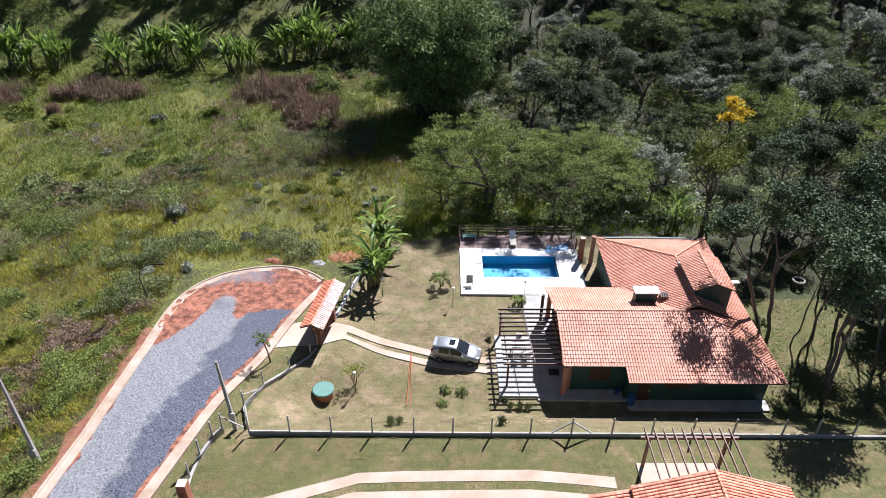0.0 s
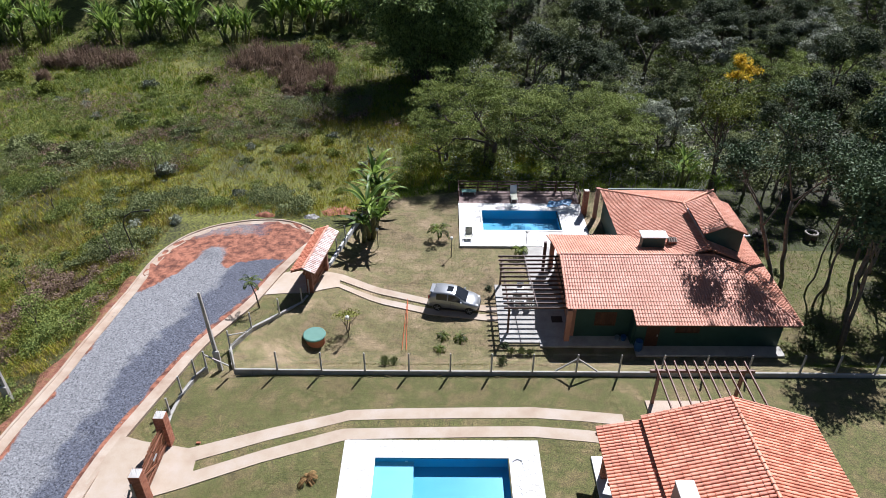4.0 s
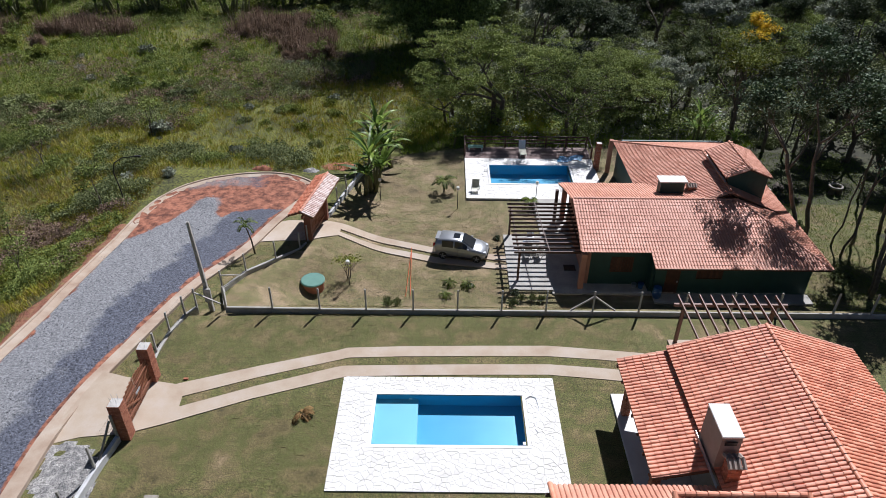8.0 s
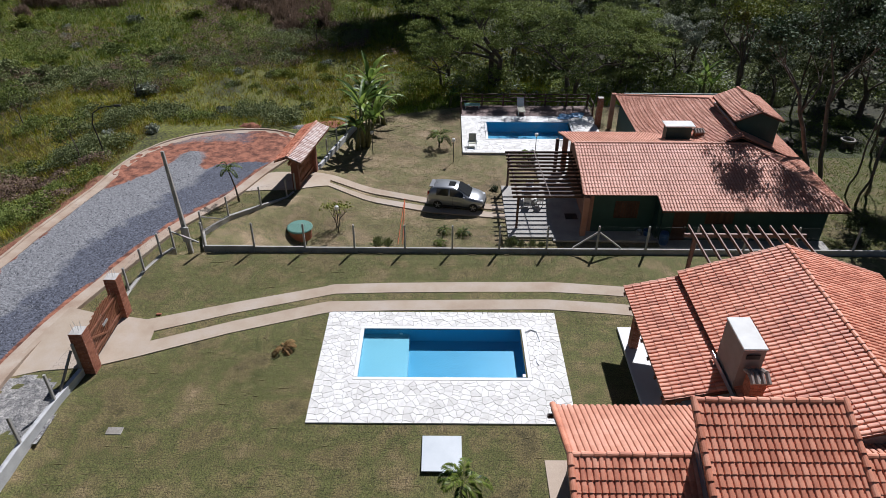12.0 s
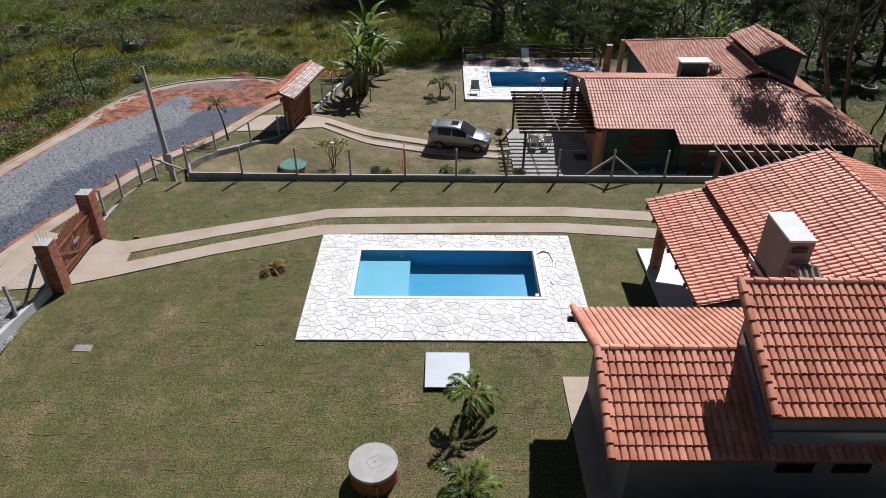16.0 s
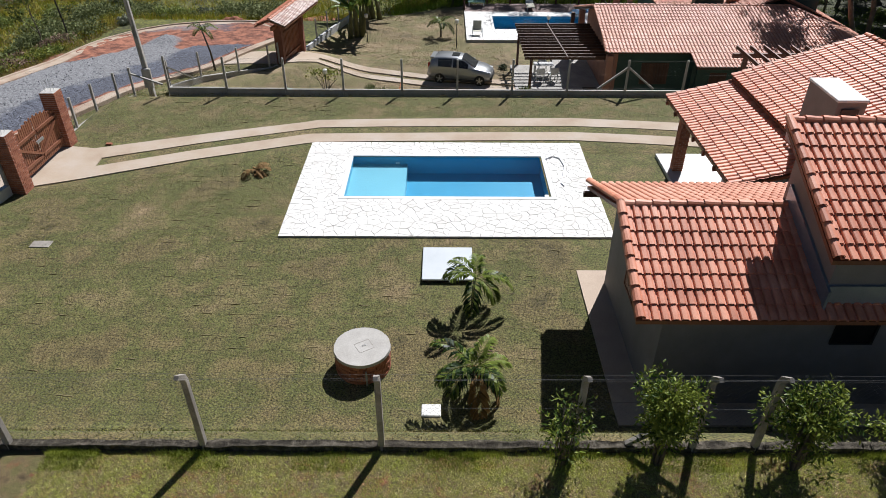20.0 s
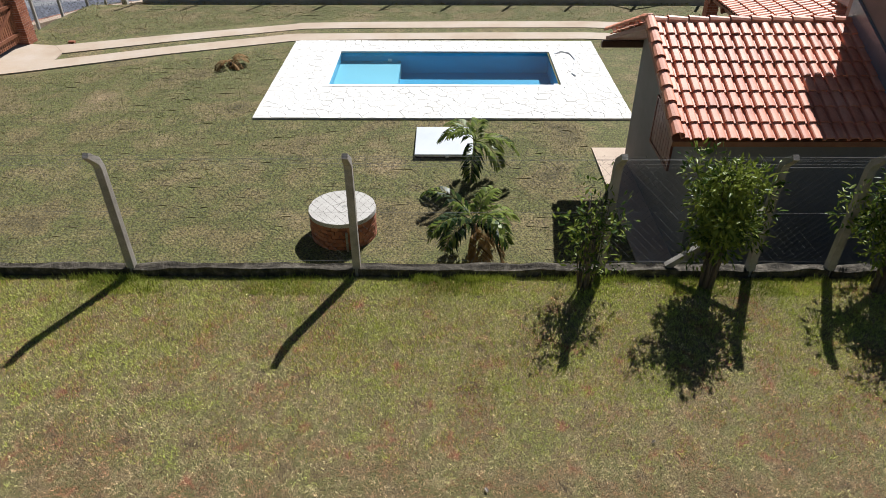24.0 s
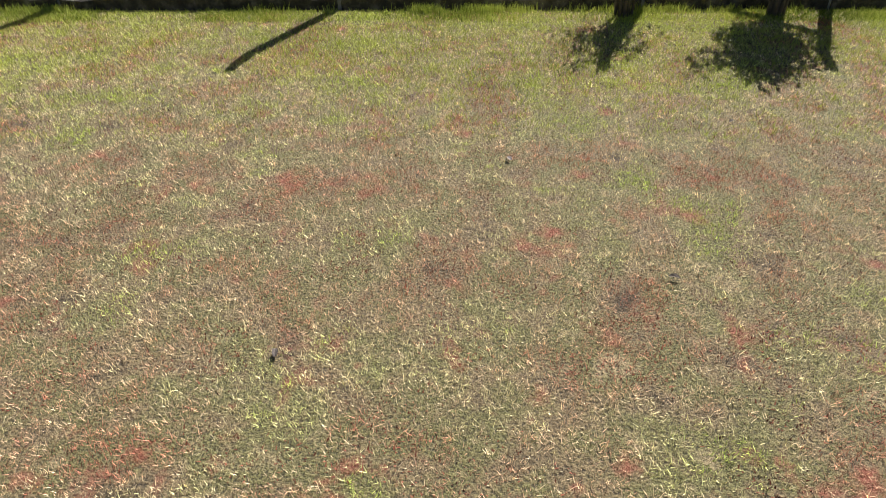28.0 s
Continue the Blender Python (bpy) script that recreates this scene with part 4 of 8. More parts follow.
bp_ = thing("brick_pillar", (13.6, 54.0, FZ), "tall exposed brick pillar beside the far pool", "pillar")
brick_stack(bp_, 13.4, 53.8, 13.85, 54.25, FZ - 0.2, FZ + 2.4)

M_FABRIC = material("pale_lounger_mesh", [(0.46, 0.45, 0.36), (0.55, 0.54, 0.44)], 4, 80, 0.8, 0.1, 0.2)
M_WPLAST = material("white_plastic", [(0.7, 0.7, 0.68), (0.76, 0.76, 0.74)], 3, 40, 0.4, 0.0, 0.1)
lounger = thing("sun_lounger", (7.3, 56.6, FZ), "pale sun lounger with raised back on the timber deck", "sun lounger", "sun loungers by the far pool")
part("seat", beam(bmesh.new(), (7.3, 55.8, FZ + 0.33), (7.3, 57.1, FZ + 0.33), 0.62, 0.06), M_FABRIC, lounger)
part("backrest", beam(bmesh.new(), (7.3, 57.1, FZ + 0.33), (7.3, 57.5, FZ + 1.0), 0.62, 0.06), M_WPLAST, lounger)
for sx in (-0.28, 0.28):
    for sy in (55.9, 57.0):
        part("leg", boxed(7.3 + sx - 0.025, sy - 0.025, FZ, 7.3 + sx + 0.025, sy + 0.025, FZ + 0.31), M_WPLAST, lounger)
chair = thing("folding_chair", (2.75, 49.5, FZ), "low metal-framed deck chair with yellowish sling", "chair")
part("seat", beam(bmesh.new(), (2.75, 49.2, FZ + 0.35), (2.75, 49.7, FZ + 0.3), 0.6, 0.04), M_FABRIC, chair)
part("backrest", beam(bmesh.new(), (2.75, 49.7, FZ + 0.32), (2.75, 49.95, FZ + 0.9), 0.6, 0.04), M_FABRIC, chair)
for sx in (-0.34, 0.34):
    part("frame", tube(bmesh.new(), [(2.75 + sx, 49.0, FZ), (2.75 + sx, 49.3, FZ + 0.55), (2.75 + sx, 49.75, FZ + 0.55), (2.75 + sx, 49.95, FZ)], [0.02] * 4, 6), M_METAL, chair)
M_TARP = material("blue_tarpaulin", [(0.02, 0.16, 0.36), (0.04, 0.24, 0.48)], 4, 20, 0.4, 0.4, 0.3)
bm = bmesh.new()
bmesh.ops.create_grid(bm, x_segments=16, y_segments=10, size=1)
for v in bm.verts:
    v.co = Vector((11.6 + v.co.x * 1.1 + 0.2 * v.co.y, 55.7 + v.co.y * 0.55 + 0.25 * math.sin(v.co.x * 3), FZ + 0.03 + 0.16 * abs(noise.noise((v.co.x * 2.2, v.co.y * 2.2, 9)))))
tagged(part("pool_cover", bm, M_TARP, smooth=True), "crumpled blue pool cover lying on the deck", "pool cover")
ft = thing("green_bench", (2.9, 57.6, FZ), "pale green low table on the deck", "table")
part("top", boxed(2.3, 57.2, FZ + 0.32, 3.7, 57.75, FZ + 0.38), material("pale_green_paint", [(0.25, 0.5, 0.42), (0.3, 0.56, 0.48)], 3, 30, 0.5), ft)
for x in (2.4, 3.6):
    part("leg", boxed(x - 0.04, 57.25, FZ, x + 0.04, 57.7, FZ + 0.32), M_WPLAST, ft)


# ---- lower house ----
lower = thing("house", (17, 42, -3.3), "single-storey dark green house with weathered clay tile roofs", "house")
lp = lambda name, bm, mat, label="", smooth=False: part(name, bm, mat, lower, label, smooth)
RZ = 0.98
M_PINK = material("pinkish_render", [(0.33, 0.16, 0.11), (0.42, 0.22, 0.16)], 1.2, 40, 0.9, 0.2, 0.2)
lp("wall", boxed(9.8, 36.4, -3.6, 13.9, 36.6, -0.3), M_GREEN)
lp("wall", boxed(13.9, 35.4, -3.6, 23.8, 35.6, -0.45), M_GREEN)
lp("wall", boxed(13.7, 35.6, -3.6, 13.9, 36.4, -0.4), M_GREEN)
lp("wall", boxed(23.8, 35.4, -3.6, 24.0, 52, -0.45), M_GREEN)
lp("wall", gable_wall(9.6, 44.6, 9.6, 36.4, -3.6, [(0, -0.25), (0.48, 0.85), (1, -0.25)], 0.2), M_PINK)
lp("wall", boxed(9.8, 44.4, -3.6, 15.0, 44.6, -0.35), M_GREEN)
lp("wall", boxed(15.0, 44.4, -3.6, 15.2, 53, -0.35), M_GREEN)
lp("wall", boxed(15.2, 52.8, -3.6, 23.8, 53, -0.2), M_GREEN)
for pts in ([(9.0, 35.9, -0.24), (13.5, 35.9, -0.24), (13.5, 34.5, -0.58), (24.6, 34.5, -0.58), (20.5, 40.7, RZ - 0.04), (9.2, 40.7, RZ - 0.04)],
            [(9.2, 40.7, RZ - 0.04), (20.5, 40.7, RZ - 0.04), (20.5, 45.2, -0.33), (8.8, 45.2, -0.33)],
            [(24.6, 34.5, -0.58), (24.7, 40.7, -0.58), (20.5, 40.7, RZ - 0.04)],
            [(24.7, 40.7, -0.58), (24.7, 53.2, -0.58), (20.0, 47.4, 1.45), (20.0, 40.7, 1.45)],
            [(14.6, 45.8, -0.53), (18.5, 40.8, 0.91), (20.0, 40.7, 1.45), (20.0, 47.4, 1.45), (14.6, 53.2, -0.53)],
            [(14.6, 53.2, -0.53), (20.0, 47.4, 1.45), (24.7, 53.2, -0.53)],
            [(19.8, 41.9, 2.03), (21.4, 41.9, 2.68), (21.4, 46.4, 2.68), (19.8, 46.4, 2.03)],
            [(21.4, 41.9, 2.68), (23.05, 41.9, 2.03), (23.05, 46.4, 2.03), (21.4, 46.4, 2.68)]):
    lp("roof_deck", slab(pts, 0.08), M_WOOD)
lt = lambda *a, **k: tiled(lower, *a, mat=M_TILE2, **k)
lt((9.0, 34.45, -0.55), (1, 0, 0), (0, 6.25, RZ + 0.55), 15.7, math.hypot(6.25, RZ + 0.55), keep=lambda u, v: (u > 4.5 or v > 1.45) and u < 15.7 - v * 4.1 / 6.4)
lt((20.5, 45.25, -0.3), (-1, 0, 0), (0, -4.55, RZ + 0.3), 11.6, math.hypot(4.55, RZ + 0.3))
lt((24.75, 34.5, -0.55), (0, 1, 0), (-4.2, 0, RZ + 0.55), 6.25, math.hypot(4.2, RZ + 0.55), keep=lambda u, v: u > v * 6.2 / 4.4)
lt((24.75, 40.7, -0.55), (0, 1, 0), (-4.75, 0, 2.03), 12.5, math.hypot(4.75, 2.03), keep=lambda u, v: u < 12.5 - v * 5.8 / 5.16)
lt((14.57, 53.2, -0.5), (0, -1, 0), (5.43, 0, 1.98), 12.5, math.hypot(5.43, 1.98), keep=lambda u, v: v < u < 7.5 + 1.2 * v)
lt((24.75, 53.23, -0.5), (-1, 0, 0), (0, -5.83, 1.98), 10.15, math.hypot(5.83, 1.98), keep=lambda u, v: v * 0.775 < u < 10.15 - v * 0.88)
lt((19.77, 46.4, 2.06), (0, -1, 0), (1.63, 0, 0.66), 4.5, math.hypot(1.63, 0.66))
lt((23.08, 41.9, 2.06), (0, 1, 0), (-1.68, 0, 0.66), 4.5, math.hypot(1.68, 0.66))
for a, b in (((9.1, 40.7, RZ + 0.03), (20.5, 40.7, RZ + 0.03)), ((24.65, 34.45, -0.5), (20.5, 40.7, RZ + 0.03)), ((14.55, 53.25, -0.45), (20.0, 47.4, 1.54)), ((24.78, 53.25, -0.45), (20.0, 47.4, 1.54)),
             ((21.4, 41.85, 2.77), (21.4, 46.4, 2.77)), ((20.0, 40.9, 1.54), (20.0, 47.4, 1.54))):
    ridge_caps(lower, a, b, M_TILE2)
for a, b in (((9.0, 35.9, -0.2), (9.2, 40.7, RZ)), ((8.8, 45.2, -0.28), (9.2, 40.7, RZ)), ((19.8, 41.87, 2.08), (21.4, 41.87, 2.75)), ((23.05, 41.87, 2.08), (21.4, 41.87, 2.75))):
    ridge_caps(lower, a, b, M_TILE2, 0.07)
lp("wall", gable_wall(22.8, 42.2, 20.05, 42.2, 0.2, [(0, 2.05), (0.5, 2.55), (1, 2.05)], 0.2), M_GREEN)
lp("wall", boxed(20.05, 42.4, 0.8, 20.2, 46.2, 2.05), M_GREEN)
lp("wall", boxed(22.65, 42.4, -0.2, 22.8, 46.2, 2.05), M_GREEN)
lp("wall", boxed(20.2, 46.05, 0.3, 22.65, 46.2, 2.3), M_GREEN)
lp("flashing", gable_wall(19.97, 42.1, 19.97, 46.2, 1.2, [(0, 1.72), (1, 1.72)], 0.05), M_FLASH, "bluish zinc roof flashing")
ch = lp("chimney", boxed(15.5, 42.25, -0.3, 17.2, 42.95, 1.5), M_GREEN, "dark chimney block with a white cap slab")
part("cap", boxed(15.35, 42.1, 1.5, 17.35, 43.1, 1.58, 0.012), M_WHITE, ch)
ch = lp("chimney", boxed(17.6, 42.5, 0.0, 18.1, 42.95, 0.95), M_BRICK, "small brick chimney with a tile cap")
for s in (-1, 1):
    bmx = bmesh.new()
    for k in range(4):
        tube(bmx, [(17.58 + k * 0.18, 42.72 + s * 0.32, 0.97), (17.58 + k * 0.18, 42.72, 1.13)], [0.085, 0.075], 6)
    part("cap", bmx, M_CAPT, ch)
window(lower, 36.4, 11.2, 12.6, -2.1, -1.0, "x", wood=M_WOOD)
window(lower, 35.4, 16.6, 18.2, -1.9, -1.0, "x", wood=M_WOOD)
dr = lp("door", boxed(14.6, 35.37, -3.2, 15.5, 35.4, -1.15), M_WOOD, "dark red-brown back door")
part("door_handle", boxed(15.35, 35.33, -2.25, 15.42, 35.37, -2.1), M_METAL, dr)
for x, y in ((9.3, 45.0), (9.25, 36.0), (14.5, 53.4)):
    lp("pillar", boxed(x - 0.17, y - 0.17, -3.5, x + 0.17, y + 0.17, -0.42), M_PINK, "rendered porch pillar")
lp("apron", boxed(9.3, 35.3, -3.6, 13.9, 36.4, -3.16), M_CONC, "concrete apron along the wall")
lp("apron", boxed(13.9, 34.4, -3.6, 24.2, 35.4, -3.16), M_CONC, "concrete apron along the wall")
lp("terrace", boxed(7.35, 35.3, -3.6, 9.6, 47.9, -3.19), M_CONC, "grey concrete terrace")
lp("step", boxed(9.0, 45.6, -3.6, 11.5, 48.3, -3.3), M_STONE)
bar = thing("barrel", (14.1, 35.1, -3.16), "blue plastic barrel beside the green wall", "barrel")
M_BLUE = material("blue_plastic", [(0.02, 0.07, 0.2), (0.03, 0.1, 0.26)], 3, 30, 0.4)
bm = bmesh.new()
tube(bm, [(14.1, 35.0, -3.16), (14.1, 35.0, -3.0), (14.1, 35.0, -2.7), (14.1, 35.0, -2.4)], [0.25, 0.29, 0.29, 0.25], 14)
part("body", bm, M_BLUE, bar)
part("lid", tube(bmesh.new(), [(14.1, 35.0, -2.4), (14.1, 35.0, -2.36)], [0.26, 0.26], 14), M_BLUE, bar)
pot = thing("bucket_stack", (13.3, 36.1, -3.16), "bluish buckets standing by the wall", "bucket")
part("bucket", tube(bmesh.new(), [(13.3, 36.0, -3.16), (13.3, 36.0, -2.8)], [0.16, 0.2], 12), M_BLUE, pot)
part("bucket", tube(bmesh.new(), [(12.85, 36.05, -3.16), (12.85, 36.05, -2.86)], [0.14, 0.18], 12), M_METAL, pot)

# pergola over the drive terrace
pslab = tagged(part("terrace", boxed(4.55, 35.7, -3.7, 7.35, 42.5, -3.2, 0.015), M_CONC), "pale concrete terrace under the pergola", "terrace", kind="structure")
pergola((7, 39.7, -3.2), [(5.15, 36.8, -3.2, -0.85, 0.14), (5.0, 42.5, -3.2, -0.85, 0.14), (8.6, 44.4, -3.2, -0.4, 0.22)],
        [((5.1, 36.45, -0.9), (5.0, 43.1, -0.9), 0.09, 0.16), ((7.1, 36.6, -0.72), (6.75, 43.1, -0.72), 0.06, 0.05), ((9.2, 36.45, -0.9), (9.2, 43.1, -0.9), 0.09, 0.16)],
        [((4.75, 36.55 + k * 0.53, -0.78), (9.45, 36.6 + k * 0.53, -0.78), 0.06, 0.15) for k in range(13)], "dark timber slatted pergola against the house", M_WOOD)
M_TABLE = material("grey_garden_table", [(0.4, 0.4, 0.39), (0.5, 0.5, 0.49)], 4, 40, 0.5)
tb = thing("garden_table", (6.4, 40.6, -3.2), "pale garden table under the pergola", "table")
part("top", boxed(5.8, 40.25, -2.5, 7.0, 40.95, -2.45, 0.01), M_TABLE, tb)
for x in (5.9, 6.9):
    for y in (40.35, 40.85):
        part("leg", boxed(x - 0.03, y - 0.03, -3.2, x + 0.03, y + 0.03, -2.5), M_TABLE, tb)
gc = thing("garden_chair", (6.1, 39.6, -3.2), "white garden chair beside the table", "chair", "chairs under the pergola")
part("seat", boxed(5.85, 39.4, -2.78, 6.35, 39.85, -2.74), M_WPLAST, gc)
part("backrest", boxed(5.85, 39.36, -2.74, 6.35, 39.41, -2.35), M_WPLAST, gc)
for x in (5.88, 6.32):
    for y in (39.42, 39.82):
        part("leg", boxed(x - 0.02, y - 0.02, -3.2, x + 0.02, y + 0.02, -2.78), M_WPLAST, gc)
copy_thing(gc, pose(6.9, 39.7, -3.2, 0, 0, 15))
copy_thing(gc, pose(6.5, 41.6, -3.2, 0, 0, 180))
mat_ = thing("door_mat", (8.9, 38.4, -3.19), "dark door mat on the terrace", "mat")
part("mat", boxed(8.5, 37.9, -3.19, 9.3, 38.6, -3.17), M_DARK, mat_)


# ---- drives ----
def strip(left, right, z, name, label, thick=0.3, over=None):
    """A slab between two edge lines, level at z or lying over the land."""
    zz = (lambda x, y: z) if over is None else (lambda x, y: max(land(x, y), road_z(y) if x < -9.5 else -9) + over)
    cut = 1 if over is None else 8
    la = [Vector(a).lerp(Vector(b), i / cut) for a, b in zip(left, left[1:]) for i in range(cut)] + [Vector(left[-1])]
    ra_ = [Vector(a).lerp(Vector(b), i / cut) for a, b in zip(right, right[1:]) for i in range(cut)] + [Vector(right[-1])]
    bm = bmesh.new()
    rows_ = []
    for p, q in zip(la, ra_):
        line = [p.lerp(q, i / cut) for i in range(cut + 1)]
        rows_.append([bm.verts.new((v.x, v.y, zz(v.x, v.y))) for v in line] + [bm.verts.new((v.x, v.y, zz(v.x, v.y) - thick)) for v in (q, p)])
    m = cut + 3
    for r0, r1 in zip(rows_, rows_[1:]):
        for i in range(m):
            bm.faces.new((r0[i], r0[(i + 1) % m], r1[(i + 1) % m], r1[i]))
    bm.faces.new(rows_[0][::-1])
    bm.faces.new(rows_[-1])
    bmesh.ops.recalc_face_normals(bm, faces=bm.faces)
    return tagged(part(name, bm, M_DRIVE), label, "driveway", kind="structure")


strip([(-13.0, 23.55), (-9, 24.95), (-5.4, 26.08), (-4.9, 26.3), (-2, 26.45), (2, 26.55), (5.7, 26.6), (8.3, 26.35), (10.6, 26.1)], [(-12.4, 22.75), (-9, 24.1), (-5.0, 25.45), (-4.7, 25.55), (-2, 25.68), (2, 25.76), (5.6, 25.8), (8.3, 25.58), (10.6, 25.3)], 0.008, "driveway", "pale concrete wheel strip across the lawn")
strip([(-12.55, 22.0), (-9, 23.5), (-5.3, 24.85), (-4.9, 24.95), (-2, 25.05), (2, 25.15), (5.5, 25.2), (8.3, 24.95), (10.6, 24.65)], [(-12.3, 21.2), (-9, 22.65), (-5.1, 24.05), (-4.6, 24.2), (-2, 24.3), (2, 24.4), (5.4, 24.45), (8.3, 24.15), (10.6, 23.85)], 0.008, "driveway", "pale concrete wheel strip across the lawn")
strip([(-16.9, 24.4), (-15.6, 24.0), (-14.1, 23.75), (-13.0, 23.55), (-12.42, 22.78)], [(-17.9, 19.6), (-16.2, 20.2), (-14.2, 20.45), (-12.9, 20.95), (-12.3, 21.2)], 0.004, "driveway", "pale concrete apron inside and outside the wooden gate")
strip([(-13.4, 42.6), (-11.6, 43.4), (-8.9, 43.4), (-7.5, 43.2)], [(-13.9, 39.6), (-12.4, 40.0), (-9.4, 40.3), (-7.6, 41.35)], 0, "driveway", "pale concrete apron at the roofed gate", 0.8, over=0.06)
strip([(-7.5, 43.2), (-4, 41.85), (-0.5, 40.65), (4.55, 39.75)], [(-7.6, 42.3), (-4, 41.1), (-0.5, 39.95), (4.55, 39.05)], 0, "driveway", "pale concrete wheel strip to the terrace", over=0.07)
strip([(-7.6, 41.9), (-4, 40.6), (-0.5, 39.5), (4.55, 38.7)], [(-7.6, 41.35), (-4, 39.95), (-0.5, 38.8), (4.55, 38.0)], 0, "driveway", "pale concrete wheel strip to the terrace", over=0.07)


# ---- gate with brick pillars ----
gp = thing("gate_pillar", (-14.1, 20.35, 0), "exposed brick gate pillar with rods at its top", "pillar", "brick gate pillars")
brick_stack(gp, -14.4, 20.05, -13.85, 20.6, -0.3, 2.1)
gp2 = thing("gate_pillar", (-14.25, 23.9, 0), "exposed brick gate pillar with rods at its top", "pillar", "brick gate pillars")
brick_stack(gp2, -14.5, 23.65, -13.95, 24.2, -0.4, 2.15)
for g, x, y, z in ((gp, -14.12, 20.32, 2.1), (gp2, -14.22, 23.92, 2.15)):
    for dx, dy in ((-0.1, -0.1), (0.1, -0.1), (0.1, 0.1), (-0.1, 0.1)):
        part("rod", tube(bmesh.new(), [(x + dx, y + dy, z - 0.1), (x + dx * 1.3, y + dy, z + 0.4)], [0.007, 0.007], 5), M_METAL, g)
gate = thing("wooden_gate", (-14.15, 22.1, 0.1), "reddish slatted double gate with an arched top", "gate")
for leaf, (ya, yb) in enumerate(((20.65, 22.1), (22.12, 23.6))):
    lf = part("leaf", beam(bmesh.new(), (-14.12, ya + 0.03, 0.42), (-14.12, yb - 0.03, 0.42), 0.05, 0.1), M_WOOD2, gate)
    n = 12
    for k in range(n):
        y = ya + (yb - ya) * (k + 0.5) / n
        f = (y - 20.65) / (23.6 - 20.65)
        top = 1.5 + 0.32 * math.sin(math.pi * f)
        part("slat", boxed(-14.17, y - 0.045, 0.14, -14.145, y + 0.045, top + 0.06 * (k % 2)), M_WOOD2, lf)
    part("rail", beam(bmesh.new(), (-14.11, ya + 0.03, 1.35), (-14.11, yb - 0.03, 1.35), 0.05, 0.1), M_WOOD2, lf)
    a, b = ((ya, 0.5), (yb, 1.3)) if leaf else ((yb, 0.5), (ya, 1.3))
    part("brace", beam(bmesh.new(), (-14.10, a[0], a[1]), (-14.10, b[0], b[1]), 0.04, 0.09), M_WOOD2, lf)
part("latch", boxed(-14.1, 21.9, 0.95, -14.05, 22.35, 1.05), M_METAL, gate)
tbrick = thing("loose_brick", (-12.6, 23.9, 0), "single brick lying on the lawn", "brick")
part("brick", boxed(-12.72, 23.85, -0.03, -12.5, 23.97, 0.05, 0.006), M_BRICK, tbrick)

# ---- roofed gate ----
# pale tile tones: sun glare on the gatehouse roof, put into the clay colour
M_PALET = material("glare_clay_tile", [(0.50, 0.34, 0.28), (0.62, 0.47, 0.41), (0.72, 0.60, 0.55)], 1.4, 30, 0.6, 0.15, 0.25, spread=0.5)
gh = thing("gatehouse", (-9.2, 42.2, -2.9), "roofed brick and timber entrance gate with clay tiles", "gate")
M_GATEB = material("red_brown_render", [(0.16, 0.06, 0.035), (0.24, 0.095, 0.06)], 3, 50, 0.85, 0.2, 0.3)
part("pillar", boxed(-9.75, 40.25, -3.4, -9.3, 40.75, -0.22), M_GATEB, gh)
part("pillar", boxed(-9.15, 43.6, -3.4, -8.7, 44.1, -0.22), M_GATEB, gh)
gdx = (-8.93 + 9.52) / (43.85 - 40.5)
for k in range(14):
    y = 40.8 + k * 0.2
    x = -9.5 + (y - 40.5) * gdx
    part("board", boxed(x - 0.03, y, -2.9, x + 0.03, y + 0.185, -0.55), M_WOOD2, gh)
for z in (-2.3, -0.85):
    part("rail", beam(bmesh.new(), (-9.38, 40.8, z), (-8.9, 43.55, z), 0.04, 0.12), M_WOOD2, gh)
part("beam", beam(bmesh.new(), (-9.68, 39.6, -0.17), (-8.73, 45.0, -0.17), 0.16, 0.2), M_WOOD2, gh)
gd = Vector((-8.75 + 9.7, 45.0 - 39.6, 0)).normalized()
gn = Vector((gd.y, -gd.x, 0))
g0 = Vector((-9.72, 39.4, 0.42))
gl = 5.9
for s in (1, -1):
    e = g0 + gn * (0.92 * s) + Vector((0, 0, -0.37))
    pts = [e, e + gd * gl, g0 + gd * gl, g0]
    part("roof_deck", slab([tuple(p - Vector((0, 0, 0.04))) for p in pts], 0.07), M_WOOD2, gh)
    up = g0 - e
    # the sunward east slope takes the tones with the glare in them
    if s > 0:
        tiled(gh, e, gd, up, gl, up.length, mat=M_PALET)
    else:
        tiled(gh, e + gd * gl, -gd, up, gl, up.length, mat=M_TILE)
ridge_caps(gh, g0 + Vector((0, 0, 0.04)), g0 + gd * gl + Vector((0, 0, 0.04)), M_TILE2)

# ---- boundary fences ----
M_WIRE = material("fence_wire", [(0.07, 0.07, 0.068), (0.11, 0.11, 0.105)], 4, 40, 0.8, 0.0, 0.1)


def prism(v, f, a, b, r):
    """A thin three-sided wire from a to b."""
    a, b = Vector(a), Vector(b)
    d = (b - a).normalized()
    s = d.orthogonal().normalized() * r
    t = d.cross(s)
    k = len(v)
    for p in (a, b):
        v += [tuple(p + s), tuple(p - s * 0.5 + t * 0.866), tuple(p - s * 0.5 - t * 0.866)]
    f += [(k, k + 1, k + 4, k + 3), (k + 1, k + 2, k + 5, k + 4), (k + 2, k, k + 3, k + 5)]


